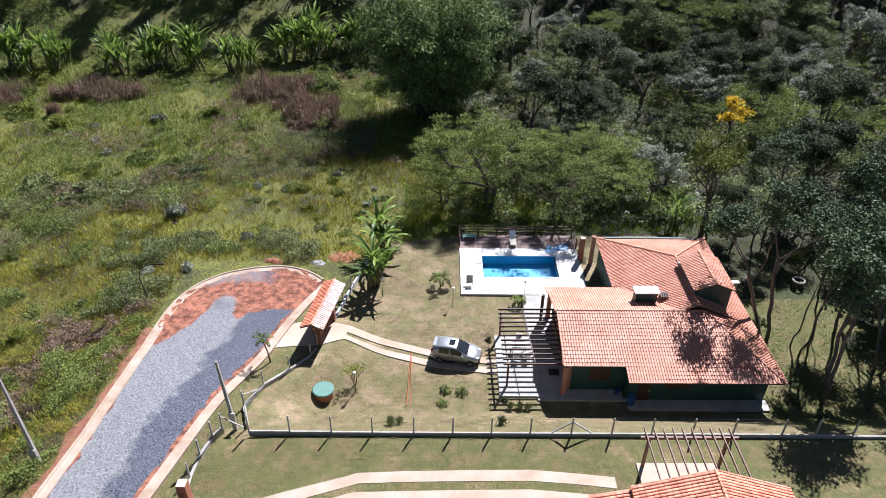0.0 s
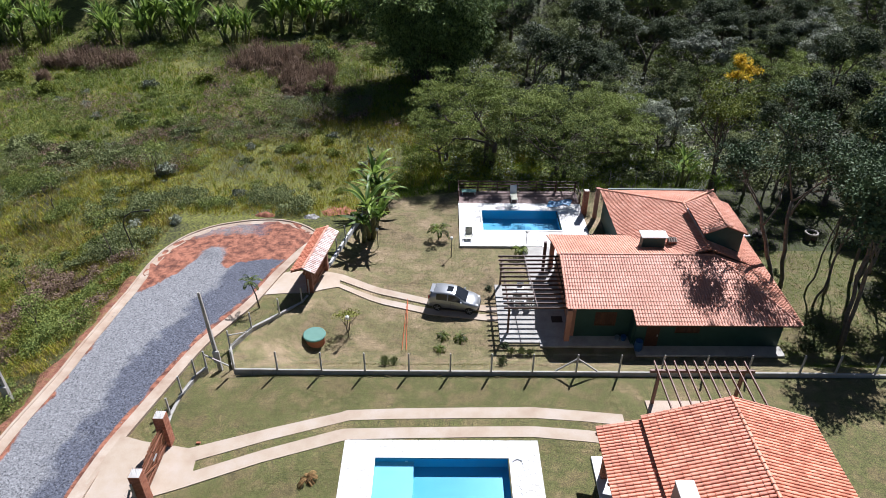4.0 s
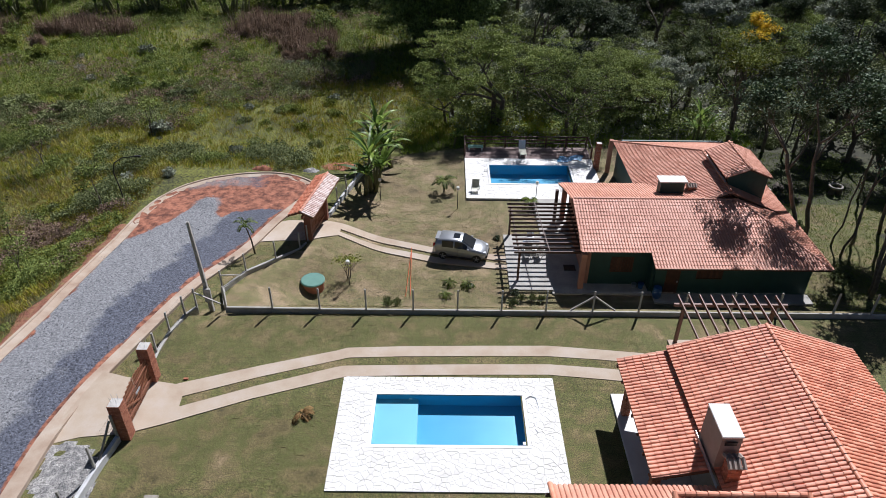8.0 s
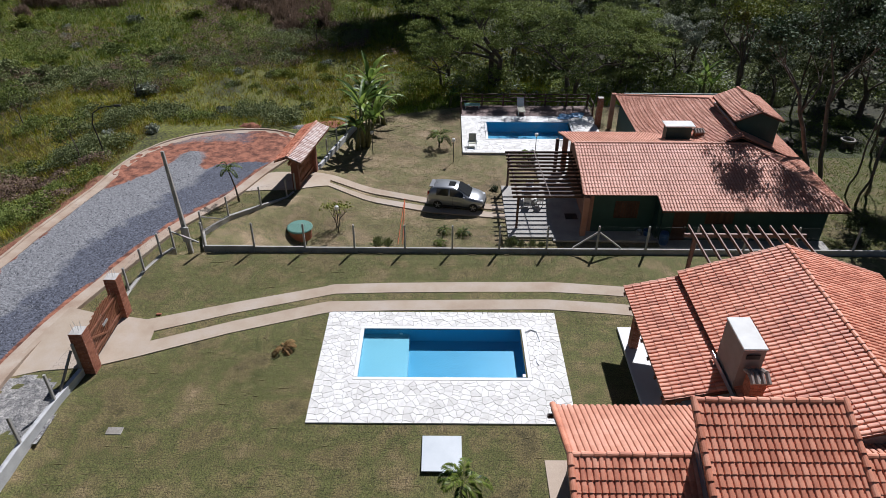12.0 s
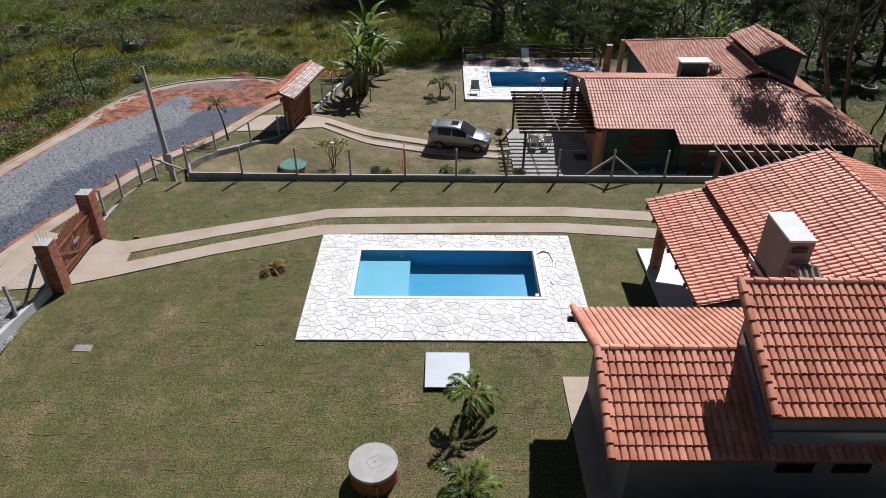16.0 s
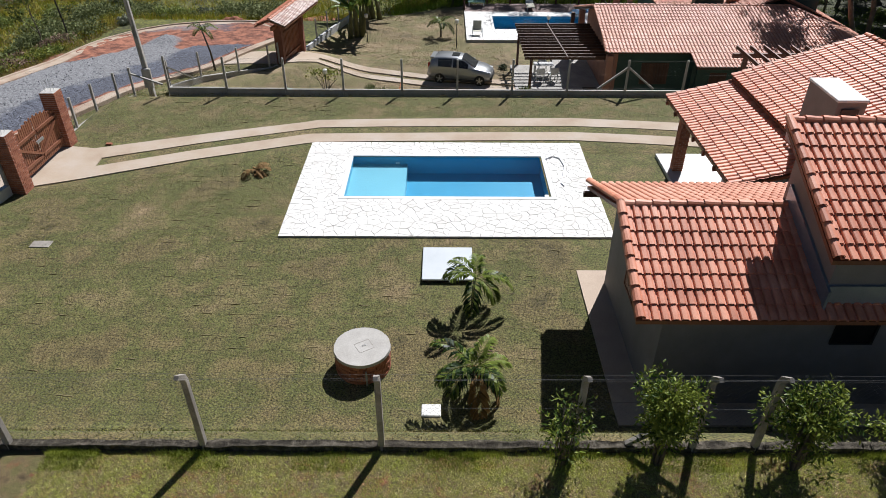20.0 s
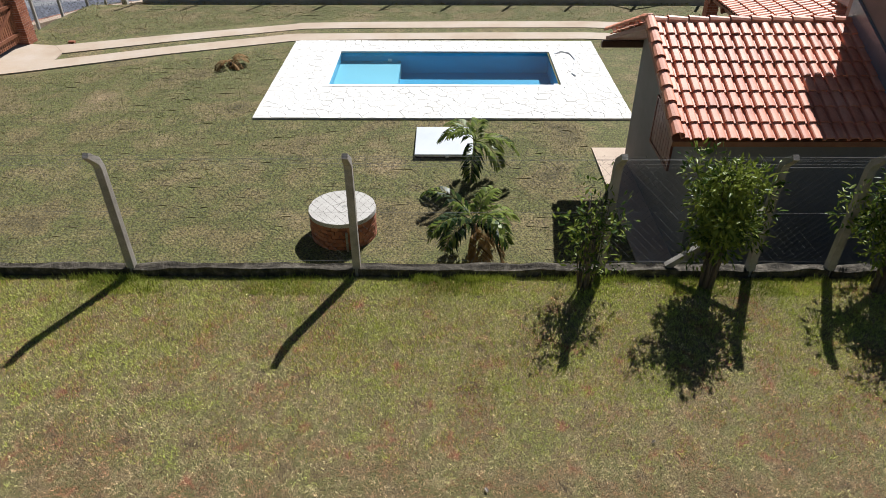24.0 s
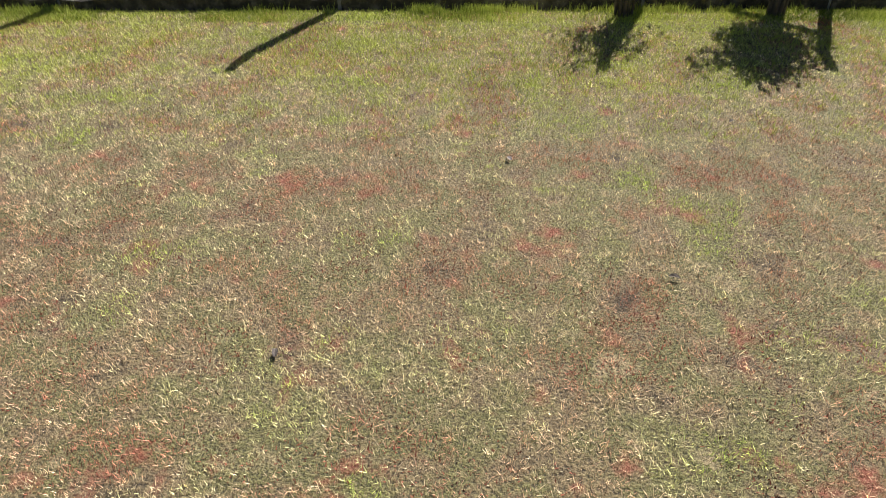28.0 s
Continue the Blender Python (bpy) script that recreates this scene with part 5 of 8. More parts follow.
def chain_link(parent, pts, height, pitch, r, foot=0.05):
    """Diagonal wires woven between the posts; pts are the posts' feet (x, y, z)."""
    v, f = [], []
    for (x0, y0, z0), (x1, y1, z1) in zip(pts, pts[1:]):
        ln = math.hypot(x1 - x0, y1 - y0)
        at = lambda u, h: (x0 + (x1 - x0) * u / ln, y0 + (y1 - y0) * u / ln, z0 + (z1 - z0) * u / ln + foot + h)
        k = -height
        while k < ln:
            for lean in (1, -1):
                u0, u1, h0, h1 = (k, k + height, 0, height) if lean > 0 else (k, k + height, height, 0)
                c0, c1 = max(u0, 0), min(u1, ln)
                if c1 - c0 > 0.02:
                    ha, hb = h0 + (h1 - h0) * (c0 - u0) / height, h0 + (h1 - h0) * (c1 - u0) / height
                    prism(v, f, at(c0, ha), at(c1, hb), r)
            k += pitch
        for h in (0.0, height / 2, height):
            prism(v, f, at(0, h), at(ln, h), r * 1.3)
    return raw("chain_link", v, f, M_WIRE, parent, "fine grey chain-link wire")


def bent_post(parent, x, y, z, h=1.5, arm=0.3, lean=0.0, toward=-1, w=0.1):
    bm = bmesh.new()
    w2 = w / 2
    t = Vector((x + lean, y, z + h))
    e = t + Vector((0, toward * arm, arm))
    rings = [(Vector((x, y, z - 0.45)), w2), (Vector((x + lean * 0.9, y, z + h * 0.97)), w2 * 0.92), (t + Vector((0, toward * 0.04, 0.06)), w2 * 0.92), (e, w2 * 0.7)]
    rs = []
    for k, (p, s) in enumerate(rings):
        up = Vector((0, 1, 0)) if k < 2 else Vector((0, 0.75, 0.66 * -toward))
        rs.append([bm.verts.new(p + Vector((s * i, 0, 0)) + up * (s * j)) for i, j in ((-1, -1), (1, -1), (1, 1), (-1, 1))])
    for a, b in zip(rs, rs[1:]):
        for i in range(4):
            bm.faces.new((a[i], a[(i + 1) % 4], b[(i + 1) % 4], b[i]))
    bm.faces.new(rs[-1])
    bmesh.ops.recalc_face_normals(bm, faces=bm.faces)
    return part("post", bm, M_POST, parent), e


def strands(parent, ends, zs, r=0.0014):
    for off in zs:
        v, f = [], []
        for a, b in zip(ends, ends[1:]):
            a2, b2 = Vector(a) + Vector((0, -off, off)), Vector(b) + Vector((0, -off, off))
            n = max(1, round((b2 - a2).length / 0.5))
            for k in range(n):
                prism(v, f, a2.lerp(b2, k / n), a2.lerp(b2, (k + 1) / n), r)
                m = a2.lerp(b2, (k + 0.5) / n)
                prism(v, f, m + Vector((-0.01, 0, 0.02)), m + Vector((0.01, 0, -0.02)), r)
        raw("barbed_wire", v, f, M_WIRE, parent)


# fence above the near lawn
fs = thing("boundary_fence", (0, 7.75, 1.95), "weathered concrete-post fence with chain link and barbed wire", "fence")
fx = [(-14.0, 0.0), (-10.6, 0.0), (-7.2, 0.0), (-3.83, -0.02), (-0.76, 0.0), (2.56, 0.02), (4.6, 0.02), (5.68, 0.04), (8.7, 0.0), (11.7, 0.0)]
ends = []
for x, lean in fx:
    _, e = bent_post(fs, x, 7.78, 2.02, 1.61, 0.22, lean, w=0.105)
    ends.append(e)
M_PLINTH = material("stained_concrete", [(0.018, 0.015, 0.009), (0.055, 0.045, 0.031), (0.15, 0.13, 0.10)], 8, 22, 0.95, 1.0, 0.6, bump_dist=0.04)
for (xa, _), (xb, _) in zip(fx, fx[1:]):
    bm = boxed(xa + 0.02, 7.71, 1.0, xb - 0.02, 7.86, 2.07)
    bmesh.ops.subdivide_edges(bm, edges=bm.edges[:], cuts=11, use_grid_fill=True)
    for v in bm.verts:
        if v.co.z > 1.5:
            v.co += Vector((0, 0.025 * noise.noise((v.co.x * 3, v.co.y * 9, 1)), 0.05 * noise.noise((v.co.x * 2.5, v.co.y * 8, 4))))
    part("plinth", bm, M_PLINTH, fs, smooth=False)
chain_link(fs, [(x, 7.83, 2.08) for x, _ in fx], 1.55, 0.115, 0.0011)
strands(fs, ends, (0.0, -0.1, -0.2))
strands(fs, [e + Vector((0, 0.22, -0.25)) for e in ends], (0.0,))
part("strut", beam(bmesh.new(), (5.7, 7.79, 3.3), (6.7, 7.79, 2.08), 0.08, 0.08), M_POST, fs)
part("strut", beam(bmesh.new(), (4.6, 7.79, 3.0), (3.46, 7.79, 2.08), 0.08, 0.08), M_POST, fs)

# fence between the plots
fn = thing("boundary_fence", (7, 29.3, 0), "grey concrete-post fence with chain link on a low wall", "fence")
nxs = [-12.05, -9.45, -6.8, -4.2, -1.56, 0.92, 3.38, 5.86, 8.48, 11.06, 13.6, 16.2, 18.8, 21.95, 24.1, 26.5, 29.5, 32.5]
zend = lambda x: 0.22 - 0.02 * max(0, x - 24) + 0.012 * (x < -4) * (-4 - x)
ne = []
for x in nxs:
    bm = bmesh.new()
    beam(bm, (x, 29.3, zend(x) - 0.5), (x, 29.3, zend(x) + 1.32), 0.09, 0.09, (0, 1, 0))
    beam(bm, (x, 29.3, zend(x) + 1.31), (x, 29.3, zend(x) + 1.36), 0.07, 0.07, (0, 1, 0))
    part("post", bm, M_CONC, fn)
for xa, xb in zip(nxs, nxs[1:]):
    part("plinth", boxed(xa + 0.01, 29.24, -0.8, xb - 0.01, 29.36, min(zend(xa), zend(xb)) - 0.03, 0.01), M_CONC, fn)
chain_link(fn, [(x, 29.33, zend(x)) for x in nxs], 1.25, 0.16, 0.0018)
for s in (-1, 1):
    part("strut", beam(bmesh.new(), (8.48, 29.28, 1.25), (8.48 + 1.25 * s, 29.28, 0.26), 0.08, 0.08), M_CONC, fn)

# fences along the road
fw = thing("boundary_fence", (-14.5, 27, 0), "concrete-post fence on a low block wall beside the road", "fence")


def road_fence(parent, pts, wall_h, posts=True, depth=0.9, mat=M_CONC):
    for (x0, y0, z0), (x1, y1, z1) in zip(pts, pts[1:]):
        bm = bmesh.new()
        d = Vector((x1 - x0, y1 - y0, 0)).normalized()
        n = Vector((-d.y, d.x, 0)) * 0.09
        vs = []
        for p, z in ((Vector((x0, y0, 0)), z0), (Vector((x1, y1, 0)), z1)):
            for q, h in ((-1, -depth), (1, -depth), (1, wall_h), (-1, wall_h)):
                vs.append(bm.verts.new(p + n * q + Vector((0, 0, z + h))))
        for f in ((3, 2, 1, 0), (4, 5, 6, 7), (0, 1, 5, 4), (1, 2, 6, 5), (2, 3, 7, 6), (3, 0, 4, 7)):
            bm.faces.new([vs[i] for i in f])
        bmesh.ops.recalc_face_normals(bm, faces=bm.faces)
        part("plinth", bm, mat, parent)
    if posts:
        for x, y, z in pts:
            part("post", beam(bmesh.new(), (x, y, z - 0.4), (x, y, z + wall_h + 1.3), 0.09, 0.09, (0, 1, 0)), M_CONC, parent)
        chain_link(parent, [(x, y, z + wall_h) for x, y, z in pts], 1.2, 0.2, 0.0018)


M_BLOCK = material("white_washed_block", [(0.45, 0.45, 0.45), (0.58, 0.58, 0.57)], 2, 40, 0.9, 0.3, 0.25)
road_fence(fw, [(-15.0, 8.0, 0.55), (-14.85, 11.0, 0.42), (-14.75, 13.6, 0.3), (-14.7, 16.0, 0.2), (-14.55, 18.2, 0.1), (-14.35, 20.0, 0.02)], 0.32, mat=M_BLOCK)
part("strut", beam(bmesh.new(), (-14.4, 19.9, 1.4), (-14.55, 18.6, 0.35), 0.08, 0.08), M_POST, fw)
road_fence(fw, [(-14.5, 24.2, -0.2), (-14.95, 26.2, -0.45), (-14.9, 28.0, -0.55), (-14.55, 29.5, -0.6), (-14.1, 30.2, -0.6)], 0.12)
part("strut", beam(bmesh.new(), (-14.1, 30.2, 0.55), (-12.4, 29.5, 0.3), 0.07, 0.07), M_CONC, fw)
part("strut", beam(bmesh.new(), (-14.45, 24.2, 0.9), (-14.6, 25.3, -0.2), 0.06, 0.06), M_WOOD2, fw)
fw2 = thing("boundary_fence", (-11, 36, -1.5), "concrete-post fence on a low retaining wall by the roadside", "fence")
road_fence(fw2, [(-12.6, 30.6, -0.9), (-13.35, 32.6, -1.15), (-12.55, 34.9, -1.5), (-11.1, 36.9, -1.9), (-9.9, 38.9, -2.42), (-9.6, 40.2, -2.65)], 0.22, depth=1.3)
road_fence(fw2, [(-8.8, 44.1, -2.9), (-8.35, 46.4, -2.95), (-7.9, 48.5, -3.0), (-7.4, 50.6, -3.05), (-6.9, 53, -3.2)], 0.2, depth=0.8, mat=M_BLOCK)
part("strut", beam(bmesh.new(), (-13.3, 32.6, 0.0), (-12.7, 34.2, -1.1), 0.07, 0.07), M_CONC, fw2)
# fence behind the lower plot
fb = thing("boundary_fence", (17, 60, -3.5), "thin dark wire fence at the edge of the wood", "fence")
bx_ = [(14.5 + k * 2.6, 59.5, land(14.5 + k * 2.6, 59.5)) for k in range(9)]
for x, y, z in bx_:
    part("post", tube(bmesh.new(), [(x, y, z - 0.3), (x, y, z + 1.7)], [0.04, 0.04], 6), M_POST, fb)
chain_link(fb, bx_, 1.5, 0.3, 0.0025)


# ---- poles and lamps ----
def pole(x, y, z, h, lean, label):
    p = thing("utility_pole", (x, y, z), label, "pole")
    bm = bmesh.new()
    rs = []
    for f in (0, 0.33, 0.66, 1.0):
        w, d = 0.125 - 0.055 * f, 0.1 - 0.04 * f
        c = Vector((x + lean * f, y, z - 0.5 + (h + 0.5) * f))
        rs.append([bm.verts.new(c + Vector((w * i, d * j, 0))) for i, j in ((-1, -1), (-0.35, -1), (-0.35, -0.6), (0.35, -0.6), (0.35, -1), (1, -1), (1, 1), (-1, 1))])
    for a, b in zip(rs, rs[1:]):
        for i in range(8):
            bm.faces.new((a[i], a[(i + 1) % 8], b[(i + 1) % 8], b[i]))
    bm.faces.new(rs[-1])
    part("shaft", bm, M_CONC, p)
    for k in range(4):
        f = 0.25 + 0.18 * k
        part("web", boxed(x + lean * f - 0.05, y - 0.1, z + h * f, x + lean * f + 0.05, y - 0.06, z + h * f + 0.3), M_CONC, p)
    part("meter_box", boxed(x - 0.2, y - 0.25, z + 0.4, x + 0.2, y - 0.1, z + 1.3, 0.02), M_CONC, p)
    return p


pole(-13.35, 30.45, -0.55, 5.65, -0.25, "tapered concrete utility pole beside the fence corner")
pole(-24.9, 27.7, -0.9, 7.3, 0.0, "tapered concrete utility pole in the grass beyond the road")
M_BLACK = material("black_paint", [(0.012, 0.012, 0.013), (0.02, 0.02, 0.022)], 3, 40, 0.4)
sl_ = thing("street_lamp", (-25.2, 46.3, land(-25.2, 46.3)), "black curved street lamp pole in the grass", "lamp")
zb = land(-25.2, 46.3)
part("pole", tube(bmesh.new(), [(-25.2, 46.3, zb - 0.3), (-25.3, 46.3, zb + 1.5), (-25.45, 46.3, zb + 2.9), (-25.2, 46.3, zb + 3.7), (-24.5, 46.3, zb + 4.15), (-23.4, 46.3, zb + 4.3)], [0.06, 0.055, 0.05, 0.045, 0.04, 0.04], 8), M_BLACK, sl_)
part("base", boxed(-25.45, 46.1, zb - 0.2, -24.95, 46.5, zb + 0.1), M_CONC, sl_)
part("lamp_head", boxed(-23.5, 46.2, zb + 4.24, -23.0, 46.4, zb + 4.36, 0.02), M_BLACK, sl_)


def garden_lamp(x, y):
    z = land(x, y)
    g = thing("garden_lamp", (x, y, z), "dark slender garden lamp post with a small head", "lamp", "garden lamps")
    part("pole", tube(bmesh.new(), [(x, y, z - 0.1), (x, y, z + 1.7)], [0.03, 0.025], 7), M_BLACK, g)
    part("head", tube(bmesh.new(), [(x, y, z + 1.7), (x, y, z + 1.78), (x, y, z + 1.95), (x, y, z + 2.0)], [0.06, 0.13, 0.13, 0.04], 8), M_WPLAST, g)
    return g


for x, y in ((-5.1, 48.2), (1.2, 46.9), (7.6, 48.0), (-6.2, 36.2)):
    garden_lamp(x, y)

# ---- lids, well ----
M_LIDG = material("green_plastic_lid", [(0.085, 0.195, 0.155), (0.11, 0.24, 0.195)], 2, 30, 0.5, 0.1, 0.15)
ci = thing("cistern", (-8.5, 35.6, -3.4), "round cistern with a green lid", "cistern")
zc = land(-8.5, 35.6)
part("ring", tube(bmesh.new(), [(-8.5, 35.6, zc - 0.4), (-8.5, 35.6, zc + 0.42)], [0.70, 0.70], 28), M_BRICK, ci)
part("lid", tube(bmesh.new(), [(-8.5, 35.6, zc + 0.42), (-8.5, 35.6, zc + 0.47), (-8.5, 35.6, zc + 0.52)], [0.8, 0.8, 0.74], 32), M_LIDG, ci)

well = thing("well", (-1.62, 12.0, -0.3), "round brick well with a concrete cover", "well")
WX, WY, WZ, WR = -1.62, 12.0, -0.3, 0.66
part("core", tube(bmesh.new(), [(WX, WY, WZ - 0.1), (WX, WY, WZ + 0.72)], [WR - 0.06, WR - 0.06], 28), M_JOINT, well)
bm = bmesh.new()
for c in range(9):
    n = 26
    for k in range(n):
        a = 2 * math.pi * (k + 0.5 * (c % 2)) / n
        m = Matrix.Translation((WX, WY, WZ - 0.12 + c * 0.092)) @ Matrix.Rotation(a, 4, "Z")
        j = random.uniform(-0.006, 0.012)
        q = (WR - 0.09, -0.073, 0, WR + j, 0.073, 0.08)
        vs = [bm.verts.new(m @ Vector((q[3 * i], q[3 * l + 1], q[3 * h + 2]))) for h in (0, 1) for i, l in ((0, 0), (1, 0), (1, 1), (0, 1))]
        for f in ((3, 2, 1, 0), (4, 5, 6, 7), (0, 1, 5, 4), (1, 2, 6, 5), (2, 3, 7, 6), (3, 0, 4, 7)):
            bm.faces.new([vs[v] for v in f])
tagged(part("bricks", bm, M_BRICK, well), kind="stuff")
bm = bmesh.new()
lid = []
for z, r in ((0.70, 0.0), (0.78, 0.01)):
    lid.append([bm.verts.new((WX + (WR + 0.02 - r + 0.012 * noise.noise((k * 0.7, z, 0))) * math.cos(2 * math.pi * k / 48), WY + (WR + 0.02 - r + 0.012 * noise.noise((k * 0.7, z, 0))) * math.sin(2 * math.pi * k / 48), WZ + z)) for k in range(48)])
for k in range(48):
    bm.faces.new((lid[0][k], lid[0][(k + 1) % 48], lid[1][(k + 1) % 48], lid[1][k]))
bm.faces.new(lid[1])
M_COVER = material("pale_cement_cover", [(0.36, 0.34, 0.31), (0.46, 0.44, 0.41)], 2, 30, 0.9, 0.3, 0.25)
cov = part("cover", bm, M_COVER, well, "pale concrete cover slab")
hm = Matrix.Translation((WX + 0.05, WY, WZ + 0.782)) @ Matrix.Rotation(radians(32), 4, "Z")
for a, b in (((-0.19, -0.17), (0.19, -0.17)), ((0.19, -0.17), (0.19, 0.17)), ((0.19, 0.17), (-0.19, 0.17)), ((-0.19, 0.17), (-0.19, -0.17))):
    part("hatch_joint", beam(bmesh.new(), hm @ Vector((*a, 0)), hm @ Vector((*b, 0)), 0.006, 0.006), M_POST, cov)
part("lifting_ring", tube(bmesh.new(), [hm @ Vector(p) for p in ((-0.06, 0, 0), (-0.03, 0.02, 0.02), (0.03, 0.02, 0.02), (0.06, 0, 0))], [0.006] * 4, 5), M_METAL, cov)
part("pipe", tube(bmesh.new(), [(WX + 0.15, WY - WR - 0.03, WZ + 0.1), (WX + 0.15, WY - WR - 0.03, WZ + 0.6)], [0.025, 0.025], 7), M_POST, well)

tank = thing("tank_lid", (0.5, 16.35, -0.3), "square raised white tank lid on the lawn", "tank lid")
# white lid; the bluish cast is sky reflection put into the base colour
M_LIDW = material("white_lid_sky_tint", [(0.50, 0.535, 0.56), (0.58, 0.61, 0.63)], 1.2, 40, 0.3, 0.1, 0.12)
part("kerb", boxed(-0.27, 15.31, -0.6, 1.13, 16.84, -0.03), M_PLINTH, tank)
part("lid", boxed(-0.3, 15.26, -0.03, 1.16, 16.88, 0.02, 0.012), M_LIDW, tank)
part("hinge", boxed(0.46, 15.235, -0.06, 0.54, 15.26, -0.01), M_METAL, tank)
slab_ = thing("stepping_slab", (0.1, 10.7, -0.25), "small whitish concrete slab on the grass", "slab")
part("slab", boxed(-0.18, 10.35, -0.5, 0.26, 10.72, -0.09, 0.02), M_WHITE, slab_)
slab2 = thing("stepping_slab", (-11.9, 17.0, -0.2), "small grey slab in the lawn", "slab")
part("slab", boxed(-12.2, 16.9, -0.35, -11.6, 17.25, -0.045, 0.01), M_POST, slab2)
M_ORANGE = material("orange_tape", [(0.5, 0.10, 0.03), (0.6, 0.14, 0.05)], 3, 30, 0.5)
ot = thing("orange_tape", (-2.2, 37.5, -3.3), "orange hazard tape stretched over the grass", "tape")
for xa in (-2.35, -2.05):
    v, f = [], []
    for k in range(10):
        ya, yb = 34.8 + k * 0.58, 34.8 + (k + 1) * 0.58
        prism(v, f, (xa + (-2.2 - xa) * k / 10, ya, land(xa, ya) + 0.12), (xa + (-2.2 - xa) * (k + 1) / 10, yb, land(xa, yb) + 0.12), 0.02)
    raw("strip", v, f, M_ORANGE, ot)


tp = thing("tyre_planter", (33.0, 50.0, -3.3), "old pale tyre lying on two dark stumps", "tyre")
tz = land(33.0, 50.0)
for dx in (-0.45, 0.45):
    part("stump", tube(bmesh.new(), [(33.0 + dx, 49.8, tz - 0.1), (33.0 + dx, 49.8, tz + 0.75)], [0.38, 0.33], 10), M_BARK, tp)
bm = bmesh.new()
rings = [[bm.verts.new((33.0 + (0.75 + 0.16 * math.cos(b)) * math.cos(a), 50.0 + (0.75 + 0.16 * math.cos(b)) * math.sin(a), tz + 0.9 + 0.14 * math.sin(b))) for b in [k * math.pi / 4 for k in range(8)]] for a in [k * math.pi / 12 for k in range(24)]]
for k in range(24):
    for i in range(8):
        bm.faces.new((rings[k][i], rings[(k + 1) % 24][i], rings[(k + 1) % 24][(i + 1) % 8], rings[k][(i + 1) % 8]))
part("tyre", bm, M_POST, tp, smooth=True)
tp.scale = (0.66, 0.66, 0.66)
gb = thing("log_pile", (27.9, 50.6, -3.3), "dark cut logs beside a pale slab on the grass", "log")
gz = land(27.9, 50.6)
for k, (dx, dy) in enumerate(((0.25, 0.0), (0.55, 0.3), (0.75, -0.1))):
    part("log", tube(bmesh.new(), [(27.9 + dx, 50.3 + dy, gz + 0.18), (27.9 + dx + 0.25, 51.0 + dy, gz + 0.2)], [0.17, 0.16], 9), M_BARK, gb)
part("slab", boxed(27.2, 50.3, gz - 0.05, 27.9, 50.8, gz + 0.08, 0.02), M_WHITE, gb)


# ---- parked car ----
def paint(name, col, rough=0.25, metal=0.6):
    mat = material(name, [tuple(c * 0.92 for c in col), col], 2, 60, rough, 0.0, 0.06, metal=metal)
    mat.node_tree.nodes["Principled BSDF"].inputs["Coat Weight"].default_value = 0.6
    return mat


M_SILVER = paint("silver_grey_paint", (0.34, 0.35, 0.365), 0.28, 0.45)
M_GLASS = material("tinted_glass", [(0.012, 0.014, 0.017), (0.02, 0.022, 0.026)], 1, 10, 0.05, 0.0, 0.0)
M_TYRE = material("tyre_rubber", [(0.015, 0.015, 0.015), (0.025, 0.025, 0.025)], 10, 60, 0.9)
M_RIM = material("alloy_rim", [(0.45, 0.45, 0.46), (0.55, 0.55, 0.56)], 5, 40, 0.3, 0.0, 0.1, metal=0.9)
M_LAMP = material("headlamp", [(0.6, 0.62, 0.64), (0.7, 0.72, 0.74)], 5, 40, 0.1, 0.0, 0.1)
M_RED = material("tail_lamp", [(0.3, 0.01, 0.01), (0.4, 0.02, 0.02)], 5, 40, 0.15, 0.0, 0.1)
car = thing("car", (0, 0, 0), "silver-grey compact hatchback parked on the drive", "car")
# stations along the length: x, sill z, waist z, roof z, half width at waist, half width at roof
ST = [(-1.93, 0.42, 0.80, 0.86, 0.66, 0.55), (-1.86, 0.30, 0.92, 1.02, 0.78, 0.60), (-1.70, 0.26, 0.96, 1.38, 0.82, 0.62), (-1.45, 0.24, 0.97, 1.50, 0.83, 0.64), (-0.9, 0.22, 0.97, 1.54, 0.84, 0.65),
      (-0.2, 0.22, 0.96, 1.53, 0.84, 0.64), (0.25, 0.22, 0.95, 1.44, 0.84, 0.62), (0.62, 0.22, 0.95, 1.20, 0.84, 0.66), (0.95, 0.22, 0.95, 1.0, 0.83, 0.68), (1.35, 0.24, 0.88, 0.93, 0.80, 0.62), (1.70, 0.28, 0.76, 0.80, 0.72, 0.54), (1.90, 0.38, 0.62, 0.66, 0.55, 0.42)]


def section(s):
    x, z0, zw, zr, hw, hr = s
    return [(x, -hw * 0.9, z0), (x, -hw, z0 + (zw - z0) * 0.45), (x, -hw * 0.985, zw), (x, -hr, zr - 0.04), (x, -hr * 0.8, zr), (x, 0, zr + 0.015),
            (x, hr * 0.8, zr), (x, hr, zr - 0.04), (x, hw * 0.985, zw), (x, hw, z0 + (zw - z0) * 0.45), (x, hw * 0.9, z0)]


bm = bmesh.new()
secs = [[bm.verts.new(p) for p in section(s)] for s in ST]
for a, b in zip(secs, secs[1:]):
    for i in range(10):
        bm.faces.new((a[i], b[i], b[i + 1], a[i + 1]))
    bm.faces.new((a[10], b[10], b[0], a[0]))
bm.faces.new(secs[0])
bm.faces.new(secs[-1][::-1])
bmesh.ops.recalc_face_normals(bm, faces=bm.faces)
body = part("body", bm, M_SILVER, car, smooth=True)


